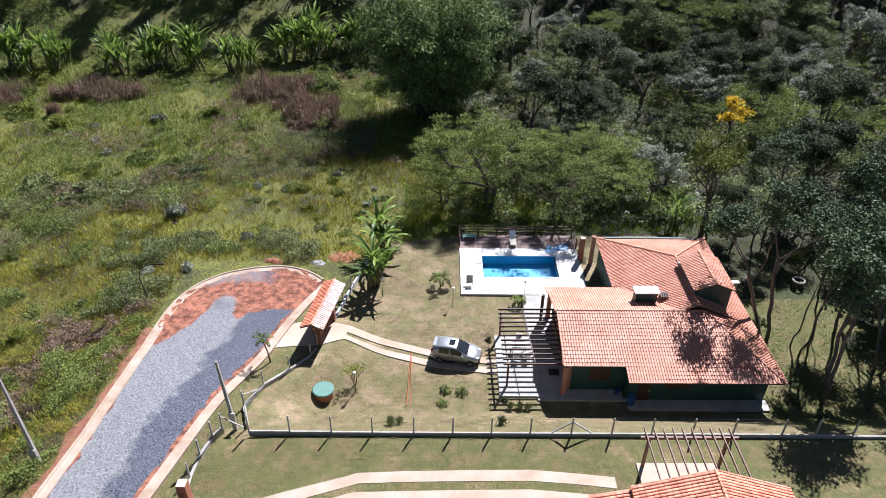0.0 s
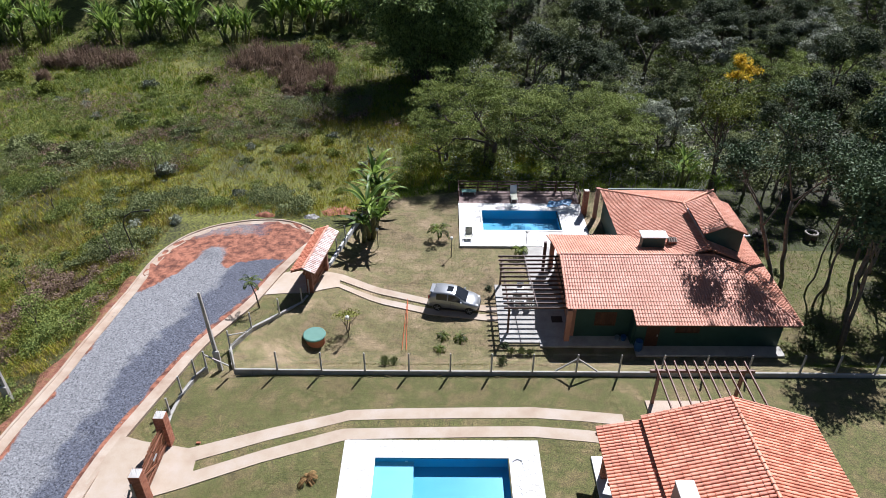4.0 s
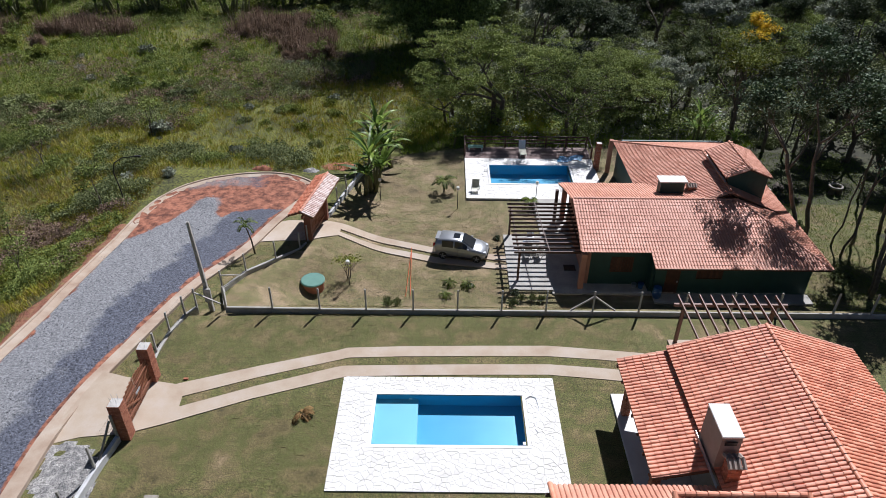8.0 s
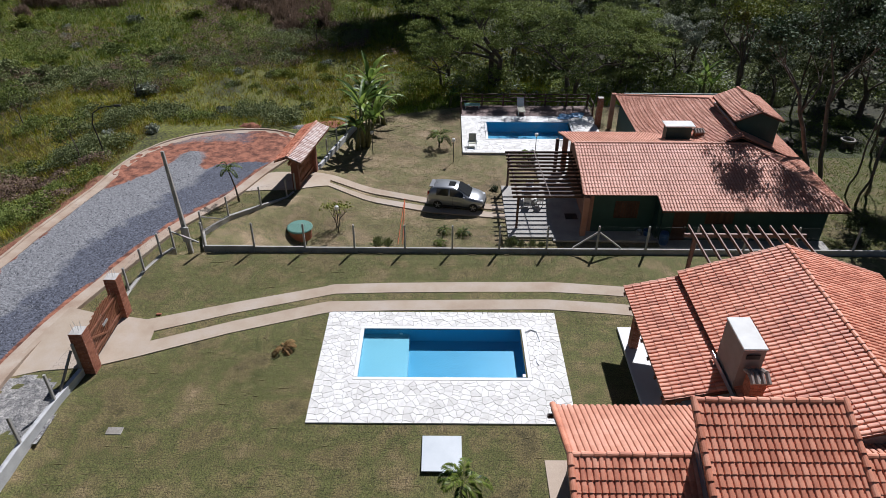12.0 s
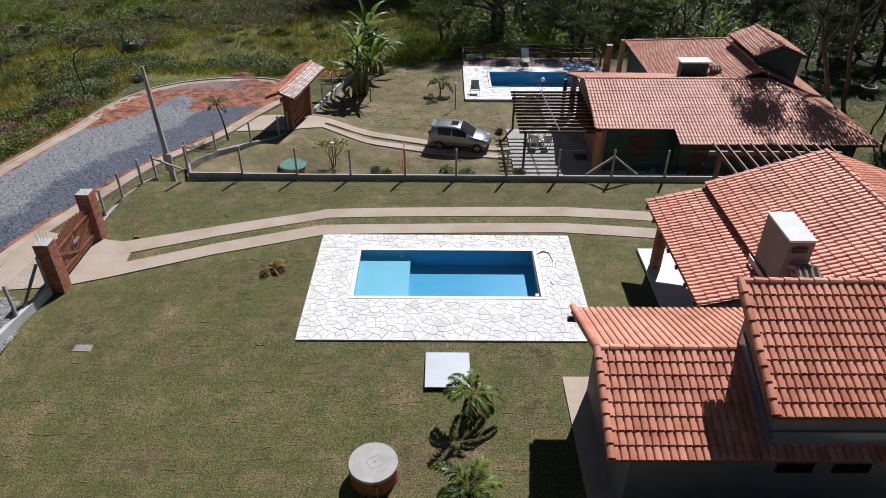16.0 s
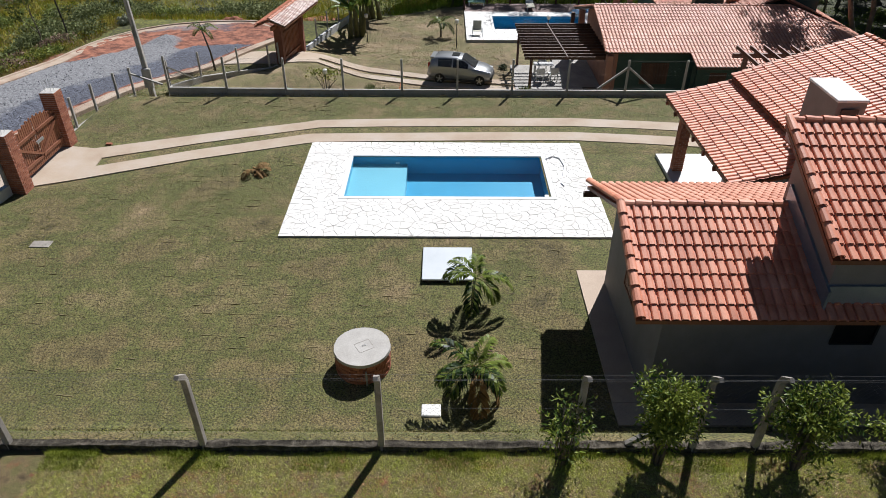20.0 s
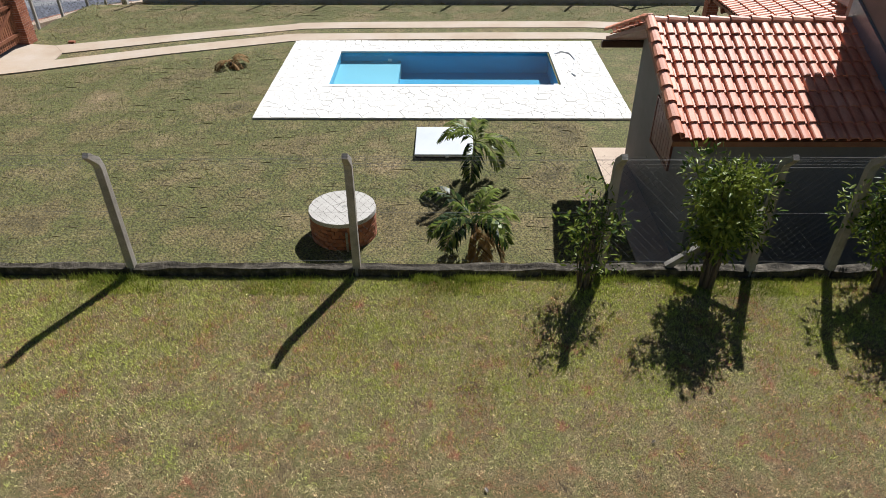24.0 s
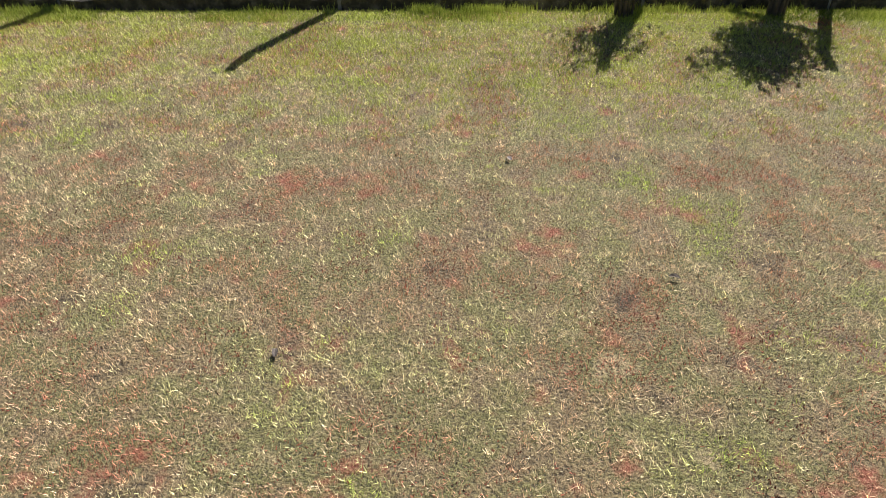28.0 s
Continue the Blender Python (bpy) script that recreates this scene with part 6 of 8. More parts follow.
def pane(i, j, r0, r1, lift=0.012, t0=0.08, t1=0.92, u0=0.05, u1=0.95):
    """A glass panel lying on the body between stations i and j and section points r0 and r1."""
    def q(k, f, g):
        a, b = Vector(section(ST[k])[r0]), Vector(section(ST[k])[r1])
        c, d = Vector(section(ST[k + 1])[r0]), Vector(section(ST[k + 1])[r1])
        return a.lerp(b, g).lerp(c.lerp(d, g), f)
    bmp = bmesh.new()
    cols = []
    for k in range(i, j):
        for f in ((u0 if k == i else 0.0), (u1 if k == j - 1 else 1.0)) if k == j - 1 else ((u0 if k == i else 0.0),):
            cols.append((q(k, f, t0), q(k, f, t1)))
    vs = []
    for a, b in cols:
        vs.append([bmp.verts.new(p + (Vector((0, p.y, p.z - 0.7))).normalized() * lift) for p in (a, b)])
    for a, b in zip(vs, vs[1:]):
        bmp.faces.new((a[0], b[0], b[1], a[1]))
    return bmp


for r0, r1 in ((2, 3), (8, 7)):
    part("window", pane(3, 5, r0, r1, u0=0.3, u1=0.62), M_GLASS, car)
    part("window", pane(4, 7, r0, r1, u0=0.75, u1=0.7), M_GLASS, car)
bm = bmesh.new()
rows_ = [[bm.verts.new((x, y * hw, z + 0.014)) for y in (-1, -0.5, 0, 0.5, 1)] for x, z, hw in ((0.95, 1.005, 0.62), (0.62, 1.21, 0.60), (0.25, 1.45, 0.56), (0.1, 1.49, 0.55))]
for a, b in zip(rows_, rows_[1:]):
    for i in range(4):
        bm.faces.new((a[i], a[i + 1], b[i + 1], b[i]))
part("windscreen", bm, M_GLASS, car)
bm = bmesh.new()
rows_ = [[bm.verts.new((x - 0.014, y * hw, z + 0.01)) for y in (-1, 0, 1)] for x, z, hw in ((-1.86, 1.03, 0.54), (-1.71, 1.36, 0.52))]
for i in range(2):
    bm.faces.new((rows_[0][i], rows_[1][i], rows_[1][i + 1], rows_[0][i + 1]))
part("rear_window", bm, M_GLASS, car)
part("sunroof", boxed(-0.55, -0.3, 1.548, -0.1, 0.3, 1.562), M_GLASS, car)
part("spoiler", boxed(-1.82, -0.52, 1.40, -1.55, 0.52, 1.47, 0.02), M_SILVER, car)
part("bumper", boxed(-1.97, -0.68, 0.36, -1.85, 0.68, 0.62, 0.04), M_SILVER, car)
part("bumper", boxed(1.78, -0.6, 0.3, 1.95, 0.6, 0.5, 0.05), M_BLACK, car)
part("grille", boxed(1.86, -0.35, 0.52, 1.93, 0.35, 0.62, 0.01), M_BLACK, car)
part("sill", boxed(-1.1, -0.86, 0.2, 1.05, -0.8, 0.33, 0.02), M_BLACK, car)
part("sill", boxed(-1.1, 0.8, 0.2, 1.05, 0.86, 0.33, 0.02), M_BLACK, car)
for s in (-1, 1):
    part("headlight", boxed(1.60, s * 0.52 - 0.13, 0.66, 1.84, s * 0.52 + 0.13, 0.78, 0.03), M_LAMP, car)
    part("tail_light", boxed(-1.9, s * 0.67 - 0.07, 0.84, -1.78, s * 0.67 + 0.07, 1.18, 0.02), M_RED, car)
    part("mirror", boxed(0.55, s * 0.93 - 0.09, 0.98, 0.68, s * 0.93 + 0.09, 1.10, 0.03), M_SILVER, car)
    part("door_seam", boxed(-0.16, s * 0.842 - 0.006, 0.36, -0.145, s * 0.842 + 0.006, 0.95), M_BLACK, car)
    part("door_handle", boxed(-0.1, s * 0.845 - 0.015, 0.84, 0.06, s * 0.845 + 0.015, 0.87, 0.005), M_SILVER, car)
    for x in (-1.18, 1.22):
        wh = part("wheel", tube(bmesh.new(), [(x, s * 0.66, 0.30), (x, s * 0.83, 0.30)], [0.12, 0.12], 12), M_BLACK, car)
        part("tyre", tube(bmesh.new(), [(x, s * 0.66, 0.30), (x, s * 0.68, 0.30), (x, s * 0.85, 0.30), (x, s * 0.87, 0.30)], [0.27, 0.31, 0.31, 0.27], 24), M_TYRE, wh)
        bmr = bmesh.new()
        tube(bmr, [(x, s * 0.868, 0.30), (x, s * 0.878, 0.30)], [0.07, 0.06], 10)
        for k in range(5):
            a = 2 * math.pi * k / 5 + 0.3
            beam(bmr, (x, s * 0.874, 0.30), (x + 0.21 * math.cos(a), s * 0.874, 0.30 + 0.21 * math.sin(a)), 0.06, 0.012, (0, 1, 0))
        part("rim", bmr, M_RIM, wh)
part("antenna", tube(bmesh.new(), [(-1.35, 0, 1.52), (-1.5, 0, 1.72)], [0.008, 0.004], 5), M_BLACK, car)
car.matrix_basis = pose(1.38, 39.85, land(1.4, 39.8) + 0.07, 0, 0, -11)


# ---- rough ground by the gate and the road's end ----
def mound(name, x, y, rx, ry, h, mat, label, category, seed, n=18):
    """A low uneven heap lying on the land."""
    bm = bmesh.new()
    rows_ = []
    for i in range(n + 1):
        row = []
        for j in range(n + 1):
            u, v = 2 * i / n - 1, 2 * j / n - 1
            px, py = x + rx * u, y + ry * v
            d = math.hypot(u, v) + 0.45 * noise.noise((px * 1.3, py * 1.3, seed))
            top = h * smoothstep(1.0, 0.2, d) * (0.7 + 0.6 * noise.noise((px * 2.5, py * 2.5, seed + 3)))
            row.append(bm.verts.new((px, py, max(land(px, py), road_z(py) if -23 < px < -11 and py < 52 else -9) - 0.08 + max(top, -0.02) + (0.1 if d < 0.9 else 0))))
        rows_.append(row)
    for a, b in zip(rows_, rows_[1:]):
        for j in range(n):
            bm.faces.new((a[j], b[j], b[j + 1], a[j + 1]))
    ob = part(name, bm, mat, None, smooth=True)
    return tagged(ob, label, category)


M_SOIL = material("red_soil", [(0.13, 0.045, 0.025), (0.27, 0.10, 0.055), (0.36, 0.16, 0.10)], 2.5, 30, 0.95, 0.8, 0.5, bump_dist=0.05)
M_RUBBLE = material("grey_rubble", [(0.10, 0.10, 0.105), (0.24, 0.23, 0.22), (0.42, 0.40, 0.37)], 3, 16, 0.95, 0.9, 0.7, bump_dist=0.05, crisp=True)
mound("rubble_patch", -15.9, 18.2, 1.5, 1.9, 0.06, M_RUBBLE, "patch of grey rubble and gravel beside the gate", "rubble", 3)
mound("soil_mound", -15.9, 53.4, 1.0, 0.6, 0.35, M_SOIL, "heap of red soil behind the road kerb", "soil heap", 5)
mound("soil_mound", -9.4, 54.6, 1.7, 1.5, 0.25, M_SOIL, "spread red soil beside the plot fence", "soil heap", 6)
mound("rubble_patch", -11.6, 53.1, 0.9, 0.6, 0.2, M_RUBBLE, "heap of grey rubble behind the kerb", "rubble", 7)


# ---- plants ----
def fast(name, verts, faces, mat, parent=None, label="", mat_index=None):
    """A mesh from arrays: verts n x 3, faces m x 3 or m x 4."""
    verts, faces = np.asarray(verts, np.float32), np.asarray(faces, np.int32)
    me = bpy.data.meshes.new(name)
    me.vertices.add(len(verts))
    me.vertices.foreach_set("co", verts.ravel())
    k = faces.shape[1]
    me.loops.add(faces.size)
    me.loops.foreach_set("vertex_index", faces.ravel())
    me.polygons.add(len(faces))
    me.polygons.foreach_set("loop_start", np.arange(0, faces.size, k, dtype=np.int32))
    me.polygons.foreach_set("loop_total", np.full(len(faces), k, np.int32))
    for m in mat if isinstance(mat, (list, tuple)) else (mat,):
        me.materials.append(m)
    me.update()
    me.validate()
    ob = new(name, me)
    own(ob, parent)
    return tagged(ob, label)


def unit(a):
    return a / np.maximum(np.linalg.norm(a, axis=-1, keepdims=True), 1e-6)


def leaf_cloud(rng, centres, radii, n, size, flat=0.7, droop=0.3, width=0.38):
    """Leaves (diamond blades) spread through clumps; returns verts, faces."""
    k = rng.integers(0, len(centres), n)
    d = unit(rng.normal(size=(n, 3)))
    d[:, 2] = np.abs(d[:, 2]) * 0.9 - 0.25 * rng.random(n)
    p = centres[k] + d * (radii[k] * rng.random(n) ** 0.45)[:, None] * np.array([1, 1, flat])
    way = unit(d * 0.6 + rng.normal(size=(n, 3)) * 0.7 + np.array([0, 0, -droop]))
    side = unit(np.cross(way, unit(rng.normal(size=(n, 3)) * 0.6 + np.array([0, 0, 1.0]))))
    s = (size * rng.uniform(0.6, 1.35, n))[:, None]
    v = np.stack([p, p + way * s * 0.45 + side * s * width, p + way * s, p + way * s * 0.45 - side * s * width], 1).reshape(-1, 3)
    return v, np.arange(4 * n).reshape(n, 4)


def limbs(bm, rng, base, way, length, radius, depth, tips, spread, rise=0.25, sides=7, twist=0.12):
    """Branches that fork; collects the places of the twigs."""
    pts, rad = [np.array(base, float)], [radius]
    d = np.array(way, float)
    n = 4
    for i in range(n):
        d = unit(d + rng.normal(size=3) * twist)
        pts.append(pts[-1] + d * length / n)
        rad.append(radius * (1 - 0.45 * (i + 1) / n))
    tube(bm, [tuple(p) for p in pts], rad, sides)
    if depth == 0:
        tips.append(pts[-1])
        tips.append(pts[-2])
        return
    for k in range(3 if depth > 1 else 3):
        a = unit(rng.normal(size=3) * np.array([1, 1, 0.4]))
        w = unit(d * (1 - spread) + a * spread + np.array([0, 0, rise]))
        limbs(bm, rng, pts[-1] if k < 2 else pts[-2], w, length * rng.uniform(0.6, 0.85), rad[-1] * 0.75, depth - 1, tips, spread, rise, max(4, sides - 1), twist)


def make_tree(name, seed, label, category, leaf_mat, bark, trunk_h, trunk_r, limb, depth, spread, clump, leaves, size, flat=0.7, rise=0.2, lean=(0, 0), extra=0, droop=0.3, width=0.38, stems=1, group=""):
    rng = np.random.default_rng(seed)
    t = thing(name, (0, 0, 0), label, category, group)
    bm = bmesh.new()
    tips = []
    for s in range(stems):
        a = 2 * math.pi * s / max(1, stems) + rng.uniform(0, 1)
        off = np.array([math.cos(a), math.sin(a), 0]) * (trunk_r * 1.5 if stems > 1 else 0)
        way = unit(np.array([lean[0] + (0.15 * math.cos(a) if stems > 1 else 0), lean[1] + (0.15 * math.sin(a) if stems > 1 else 0), 1.0]))
        base = off + np.array([0, 0, -0.3])
        top = base + way * (trunk_h + 0.3)
        bends = [base * (1 - f) + top * f + rng.normal(size=3) * np.array([1, 1, 0]) * trunk_h * 0.013 for f in (0.17, 0.34, 0.5, 0.67, 0.84)]
        mid = bends[2]
        tube(bm, [tuple(base), *[tuple(q) for q in bends], tuple(top)], [trunk_r * q for q in (1.25, 1.08, 1.03, 1.0, 0.94, 0.88, 0.8)], 9)
        for k in range(3):
            w = unit(way * (1 - spread) + unit(rng.normal(size=3) * np.array([1, 1, 0.3])) * spread + np.array([0, 0, rise]))
            limbs(bm, rng, top if k else (mid * 0.3 + top * 0.7), w, limb * rng.uniform(0.8, 1.15), trunk_r * 0.55, depth, tips, spread, rise)
    part("trunk", bm, bark, t, smooth=True)
    c = np.array(tips)
    if extra:
        c = np.concatenate([c, c[rng.integers(0, len(c), extra)] + rng.normal(size=(extra, 3)) * clump * 0.9])
    r = clump * rng.uniform(0.55, 1.25, len(c))
    v, f = leaf_cloud(rng, c, r, leaves, size, flat, droop, width)
    fast("crown", v, f, leaf_mat, t)
    return t


def make_bush(name, seed, label, leaf_mat, radius, height, leaves, size, category="bush", group="", clumps=26, droop=0.1, width=0.38, up=0.0):
    rng = np.random.default_rng(seed)
    t = thing(name, (0, 0, 0), label, category, group)
    d = unit(rng.normal(size=(clumps, 3)))
    d[:, 2] = np.abs(d[:, 2])
    c = d * rng.uniform(0.25, 0.8, (clumps, 1)) * np.array([radius, radius, height])
    c[:, 2] += 0.1 * height
    bm = bmesh.new()
    for k in range(7):
        tube(bm, [(0.1 * d[k, 0], 0.1 * d[k, 1], -0.2), tuple(c[k] * 0.6), tuple(c[k])], [0.05 * radius, 0.03 * radius, 0.012 * radius], 5)
    part("woody_base", bm, M_BARK, t)
    v, f = leaf_cloud(rng, c, 0.38 * (radius + height) / 2 * rng.uniform(0.35, 1.25, clumps), leaves, size, 0.9, droop - up, width)
    fast("foliage", v, f, leaf_mat, t)
    return t


def place(ob, x, y, dz=0.0, rz=None, s=1.0):
    """Stands a copy of ob on the land; the first stands itself."""
    m = pose(x, y, land(x, y) + dz, 0, 0, random.uniform(0, 360) if rz is None else rz)
    if ob.get("stood"):
        c = copy_thing(ob, m)
    else:
        c = ob
        c.matrix_basis = m
        ob["stood"] = 1
    c.scale = (s, s, s * random.uniform(0.92, 1.1))
    return c


L_DARK = leafy("dark_green_leaves", [(0.018, 0.027, 0.017), (0.037, 0.052, 0.027), (0.07, 0.085, 0.043)], 0.65, 0.1)
L_MID = leafy("mid_green_leaves", [(0.043, 0.06, 0.028), (0.085, 0.107, 0.043), (0.15, 0.168, 0.07)], 0.65, 0.12)
L_FEATHER = leafy("feathery_leaves", [(0.05, 0.072, 0.022), (0.098, 0.132, 0.034), (0.168, 0.20, 0.054)], 0.7, 0.15)
L_SILVER = leafy("silvery_leaves", [(0.06, 0.07, 0.05), (0.13, 0.148, 0.105), (0.27, 0.285, 0.215)], 0.55, 0.06)
L_GLOSS = leafy("glossy_leaves", [(0.0187, 0.0346, 0.0168), (0.0364, 0.0605, 0.0288), (0.0624, 0.0907, 0.0432)], 0.6, 0.06)
L_YELLOW = leafy("yellow_blossom", [(0.45, 0.28, 0.01), (0.62, 0.42, 0.02), (0.66, 0.5, 0.04)], 0.6)
L_BROWN = leafy("dry_brown_leaves", [(0.06, 0.042, 0.03), (0.13, 0.085, 0.06), (0.25, 0.18, 0.135)], 0.7)
L_MAROON = leafy("maroon_cane_leaves", [(0.045, 0.03, 0.02), (0.10, 0.066, 0.044), (0.215, 0.155, 0.112)], 0.6)
L_LIME = leafy("yellow_green_leaves", [(0.054, 0.0718, 0.012), (0.099, 0.1256, 0.02), (0.153, 0.1704, 0.032)], 0.55)
L_GRASS = leafy("tall_grass", [(0.08, 0.102, 0.006), (0.178, 0.205, 0.010), (0.31, 0.32, 0.018), (0.265, 0.21, 0.048)], 0.8, 0.12)
L_OLIVE = leafy("roadside_grass", [(0.05, 0.055, 0.013), (0.10, 0.105, 0.024), (0.18, 0.17, 0.048), (0.20, 0.15, 0.062)], 0.8, 0.2)
L_REED = leafy("dark_grass", [(0.0513, 0.0866, 0.0084), (0.0969, 0.1502, 0.0132), (0.1482, 0.2021, 0.021)], 0.7, 0.15)
L_BANANA = leafy("banana_leaf", [(0.045, 0.08, 0.024), (0.09, 0.15, 0.035), (0.20, 0.27, 0.055)], 0.4, 0.3)
L_PALM = leafy("palm_leaf", [(0.011, 0.022, 0.009), (0.026, 0.05, 0.014), (0.11, 0.14, 0.026)], 0.35, 0.2)
L_DRYP = leafy("dry_palm_leaf", [(0.14, 0.08, 0.03), (0.2, 0.12, 0.05)], 0.7, 0.2)

M_GUM = material("grey_brown_bark", [(0.075, 0.06, 0.047), (0.16, 0.135, 0.108)], 4, 30, 0.9, 0.6, 0.4)
acacia = make_tree("tree", 11, "spreading tree with fine feathery green crown", "tree", L_FEATHER, M_BARK, 2.6, 0.24, 3.2, 2, 0.66, 0.9, 26000, 0.135, flat=0.28, rise=0.10, extra=70, stems=2, group="trees at the wood's edge")
acacia2 = make_tree("tree", 12, "wide feathery tree with forked pale trunk", "tree", L_FEATHER, M_BARK, 2.2, 0.2, 2.9, 2, 0.64, 0.8, 20000, 0.13, flat=0.28, rise=0.12, extra=55, stems=3, group="trees at the wood's edge")
dense = make_tree("tree", 13, "dense dark green broad-leaved tree", "tree", L_DARK, M_BARK, 3.0, 0.26, 2.6, 2, 0.5, 0.95, 12500, 0.18, flat=0.8, rise=0.3, extra=36, group="woodland trees")
mid = make_tree("tree", 14, "rounded mid-green woodland tree", "tree", L_MID, M_BARK, 2.4, 0.22, 2.4, 2, 0.55, 0.85, 11500, 0.17, flat=0.75, rise=0.3, extra=30, group="woodland trees")
silver = make_tree("tree", 15, "grey-green tree with silvery leaves", "tree", L_SILVER, M_BARK, 2.8, 0.2, 2.4, 2, 0.52, 0.75, 10500, 0.165, flat=0.75, rise=0.35, extra=28, group="woodland trees")
tallt = make_tree("tree", 16, "tall dark woodland tree", "tree", L_DARK, M_BARK, 5.5, 0.26, 2.6, 2, 0.48, 0.9, 11000, 0.185, flat=0.85, rise=0.45, extra=28, group="woodland trees")
gum = make_tree("tree", 17, "tall slender tree with bare trunk and glossy leaves", "tree", L_GLOSS, M_GUM, 7.6, 0.125, 2.5, 2, 0.46, 0.95, 9000, 0.2, flat=0.9, rise=0.5, lean=(0.05, 0.03), extra=20, stems=2, group="slender trees by the plot")
gum2 = make_tree("tree", 18, "tall slender crooked tree with thin crown", "tree", L_GLOSS, M_GUM, 8.0, 0.085, 2.0, 2, 0.42, 0.8, 3000, 0.19, flat=0.9, rise=0.55, lean=(0.07, -0.03), extra=10, group="slender trees by the plot")
broad = make_tree("tree", 23, "tall broad tree with forked trunk and glossy leaves", "tree", L_GLOSS, M_GUM, 8.6, 0.17, 3.0, 2, 0.52, 1.05, 10000, 0.2, flat=0.8, rise=0.4, lean=(0.24, 0.1), extra=22, stems=2)
bare = make_tree("tree", 19, "thin-leaved tree with pale branching limbs", "tree", L_LIME, M_BARK, 3.6, 0.2, 3.0, 2, 0.5, 0.9, 4200, 0.19, flat=0.7, rise=0.45, stems=2, extra=12)
ipe = make_tree("tree", 20, "small tree covered in yellow blossom", "tree", L_YELLOW, M_BARK, 6.2, 0.13, 1.0, 2, 0.5, 0.6, 2200, 0.2, flat=0.8, rise=0.35, extra=10)
sapling = make_tree("tree", 21, "thin young tree with sparse leaves", "tree", L_FEATHER, M_BARK, 1.2, 0.05, 1.2, 1, 0.5, 0.5, 500, 0.14, flat=0.7, rise=0.4, group="saplings in the pasture")

# bamboo clump
rng = np.random.default_rng(40)
bam = thing("bamboo_clump", (0, 0, 0), "huge arching clump of dark green bamboo", "bamboo")
bm = bmesh.new()
tips = []
for k in range(90):
    a, rr = rng.uniform(0, 2 * math.pi), rng.uniform(0.5, 3.0)
    o = np.array([math.cos(a), math.sin(a), 0])
    reach, high = rng.uniform(2, 9), rng.uniform(9, 16)
    pts = [o * rr + np.array([0, 0, -0.3])] + [o * (rr + reach * f ** 2) + np.array([0, 0, high * math.sin(f * 1.7) / math.sin(1.7) if f > 0 else 0]) for f in (0.3, 0.6, 0.85, 1.0)]
    tube(bm, [tuple(p) for p in pts], [0.07, 0.06, 0.045, 0.03, 0.015], 5)
    for f in (0.25, 0.4, 0.5, 0.6, 0.7, 0.8, 0.9, 1.0):
        tips.append(o * (rr + reach * f ** 2) + np.array([0, 0, high * math.sin(f * 1.7) / math.sin(1.7)]))
tagged(part("cane", bm, M_BARK, bam), kind="stuff")
tips = np.array(tips)
sk = unit(rng.normal(size=(420, 3))) * np.array([6.6, 6.6, 6.8]) * rng.uniform(0.8, 1.05, (420, 1)) + np.array([0, 0, 7.6])
tips = np.concatenate([tips, sk])
v, f = leaf_cloud(rng, tips, np.full(len(tips), 1.5), 95000, 0.4, 1.0, 0.9, 0.17)
fast("foliage", v, f, leafy("bamboo_leaves", [(0.04, 0.066, 0.026), (0.085, 0.128, 0.042), (0.18, 0.235, 0.08)], 0.7, 0.1), bam)
place(bam, -1.0, 95, s=1.12)

# trees whose places can be told
for ob, x, y, s in ((acacia, 5.2, 64.5, 1.15), (acacia2, 12.5, 61.8, 1.05), (acacia, 18.5, 66, 0.95), (acacia2, 0.5, 66.5, 0.8), (mid, 8, 73, 1.0), (acacia, 14, 72, 0.9), (bare, 27.3, 59.5, 1.0), (ipe, 34.8, 76, 1.15),
                    (silver, 23.5, 66, 0.75), (mid, 31, 64, 0.65), (dense, 37.5, 66, 0.8), (dense, 41, 58, 1.1), (tallt, 39, 63, 1.0), (broad, 26.9, 42.2, 0.86), (gum2, 28.8, 41.7, 0.72), (gum2, 28.7, 40.1, 0.95), (gum2, 30.1, 41.4, 0.9), (gum, 28.5, 35.4, 1.08), (gum2, 31.3, 34.4, 0.85),
                    (gum2, 34.5, 49, 1.0), (gum, 33.6, 43.5, 0.95), (dense, 37, 43, 0.85), (gum, 34.2, 38.5, 0.9), (gum, 38.5, 41, 1.05), (dense, 41, 48.5, 0.95), (mid, 40.5, 54, 0.9), (dense, 44, 42, 1.05), (tallt, 47, 50, 1.0), (mid, 33, 58, 0.7), (gum2, 31.5, 57, 1.0), (dense, 45, 33, 0.9), (dense, 37, 56, 0.9), (dense, 30, 58, 0.6), (gum2, 37.5, 36.5, 1.0), (dense, 40, 37, 0.8), (mid, 37.5, 45.5, 0.55)):
    place(ob, x, y, -0.1, s=s)
for x, y, s in ((-29.5, 63, 1.3), (-22, 77, 1.0), (-27, 46, 1.1), (-37.0, 56, 1.2), (-33, 43, 1.1), (-14.6, 80, 1.5), (-41, 49, 0.9), (-28.3, 36.5, 1.0), (-30.5, 33, 0.8)):
    place(sapling, x, y, s=s)
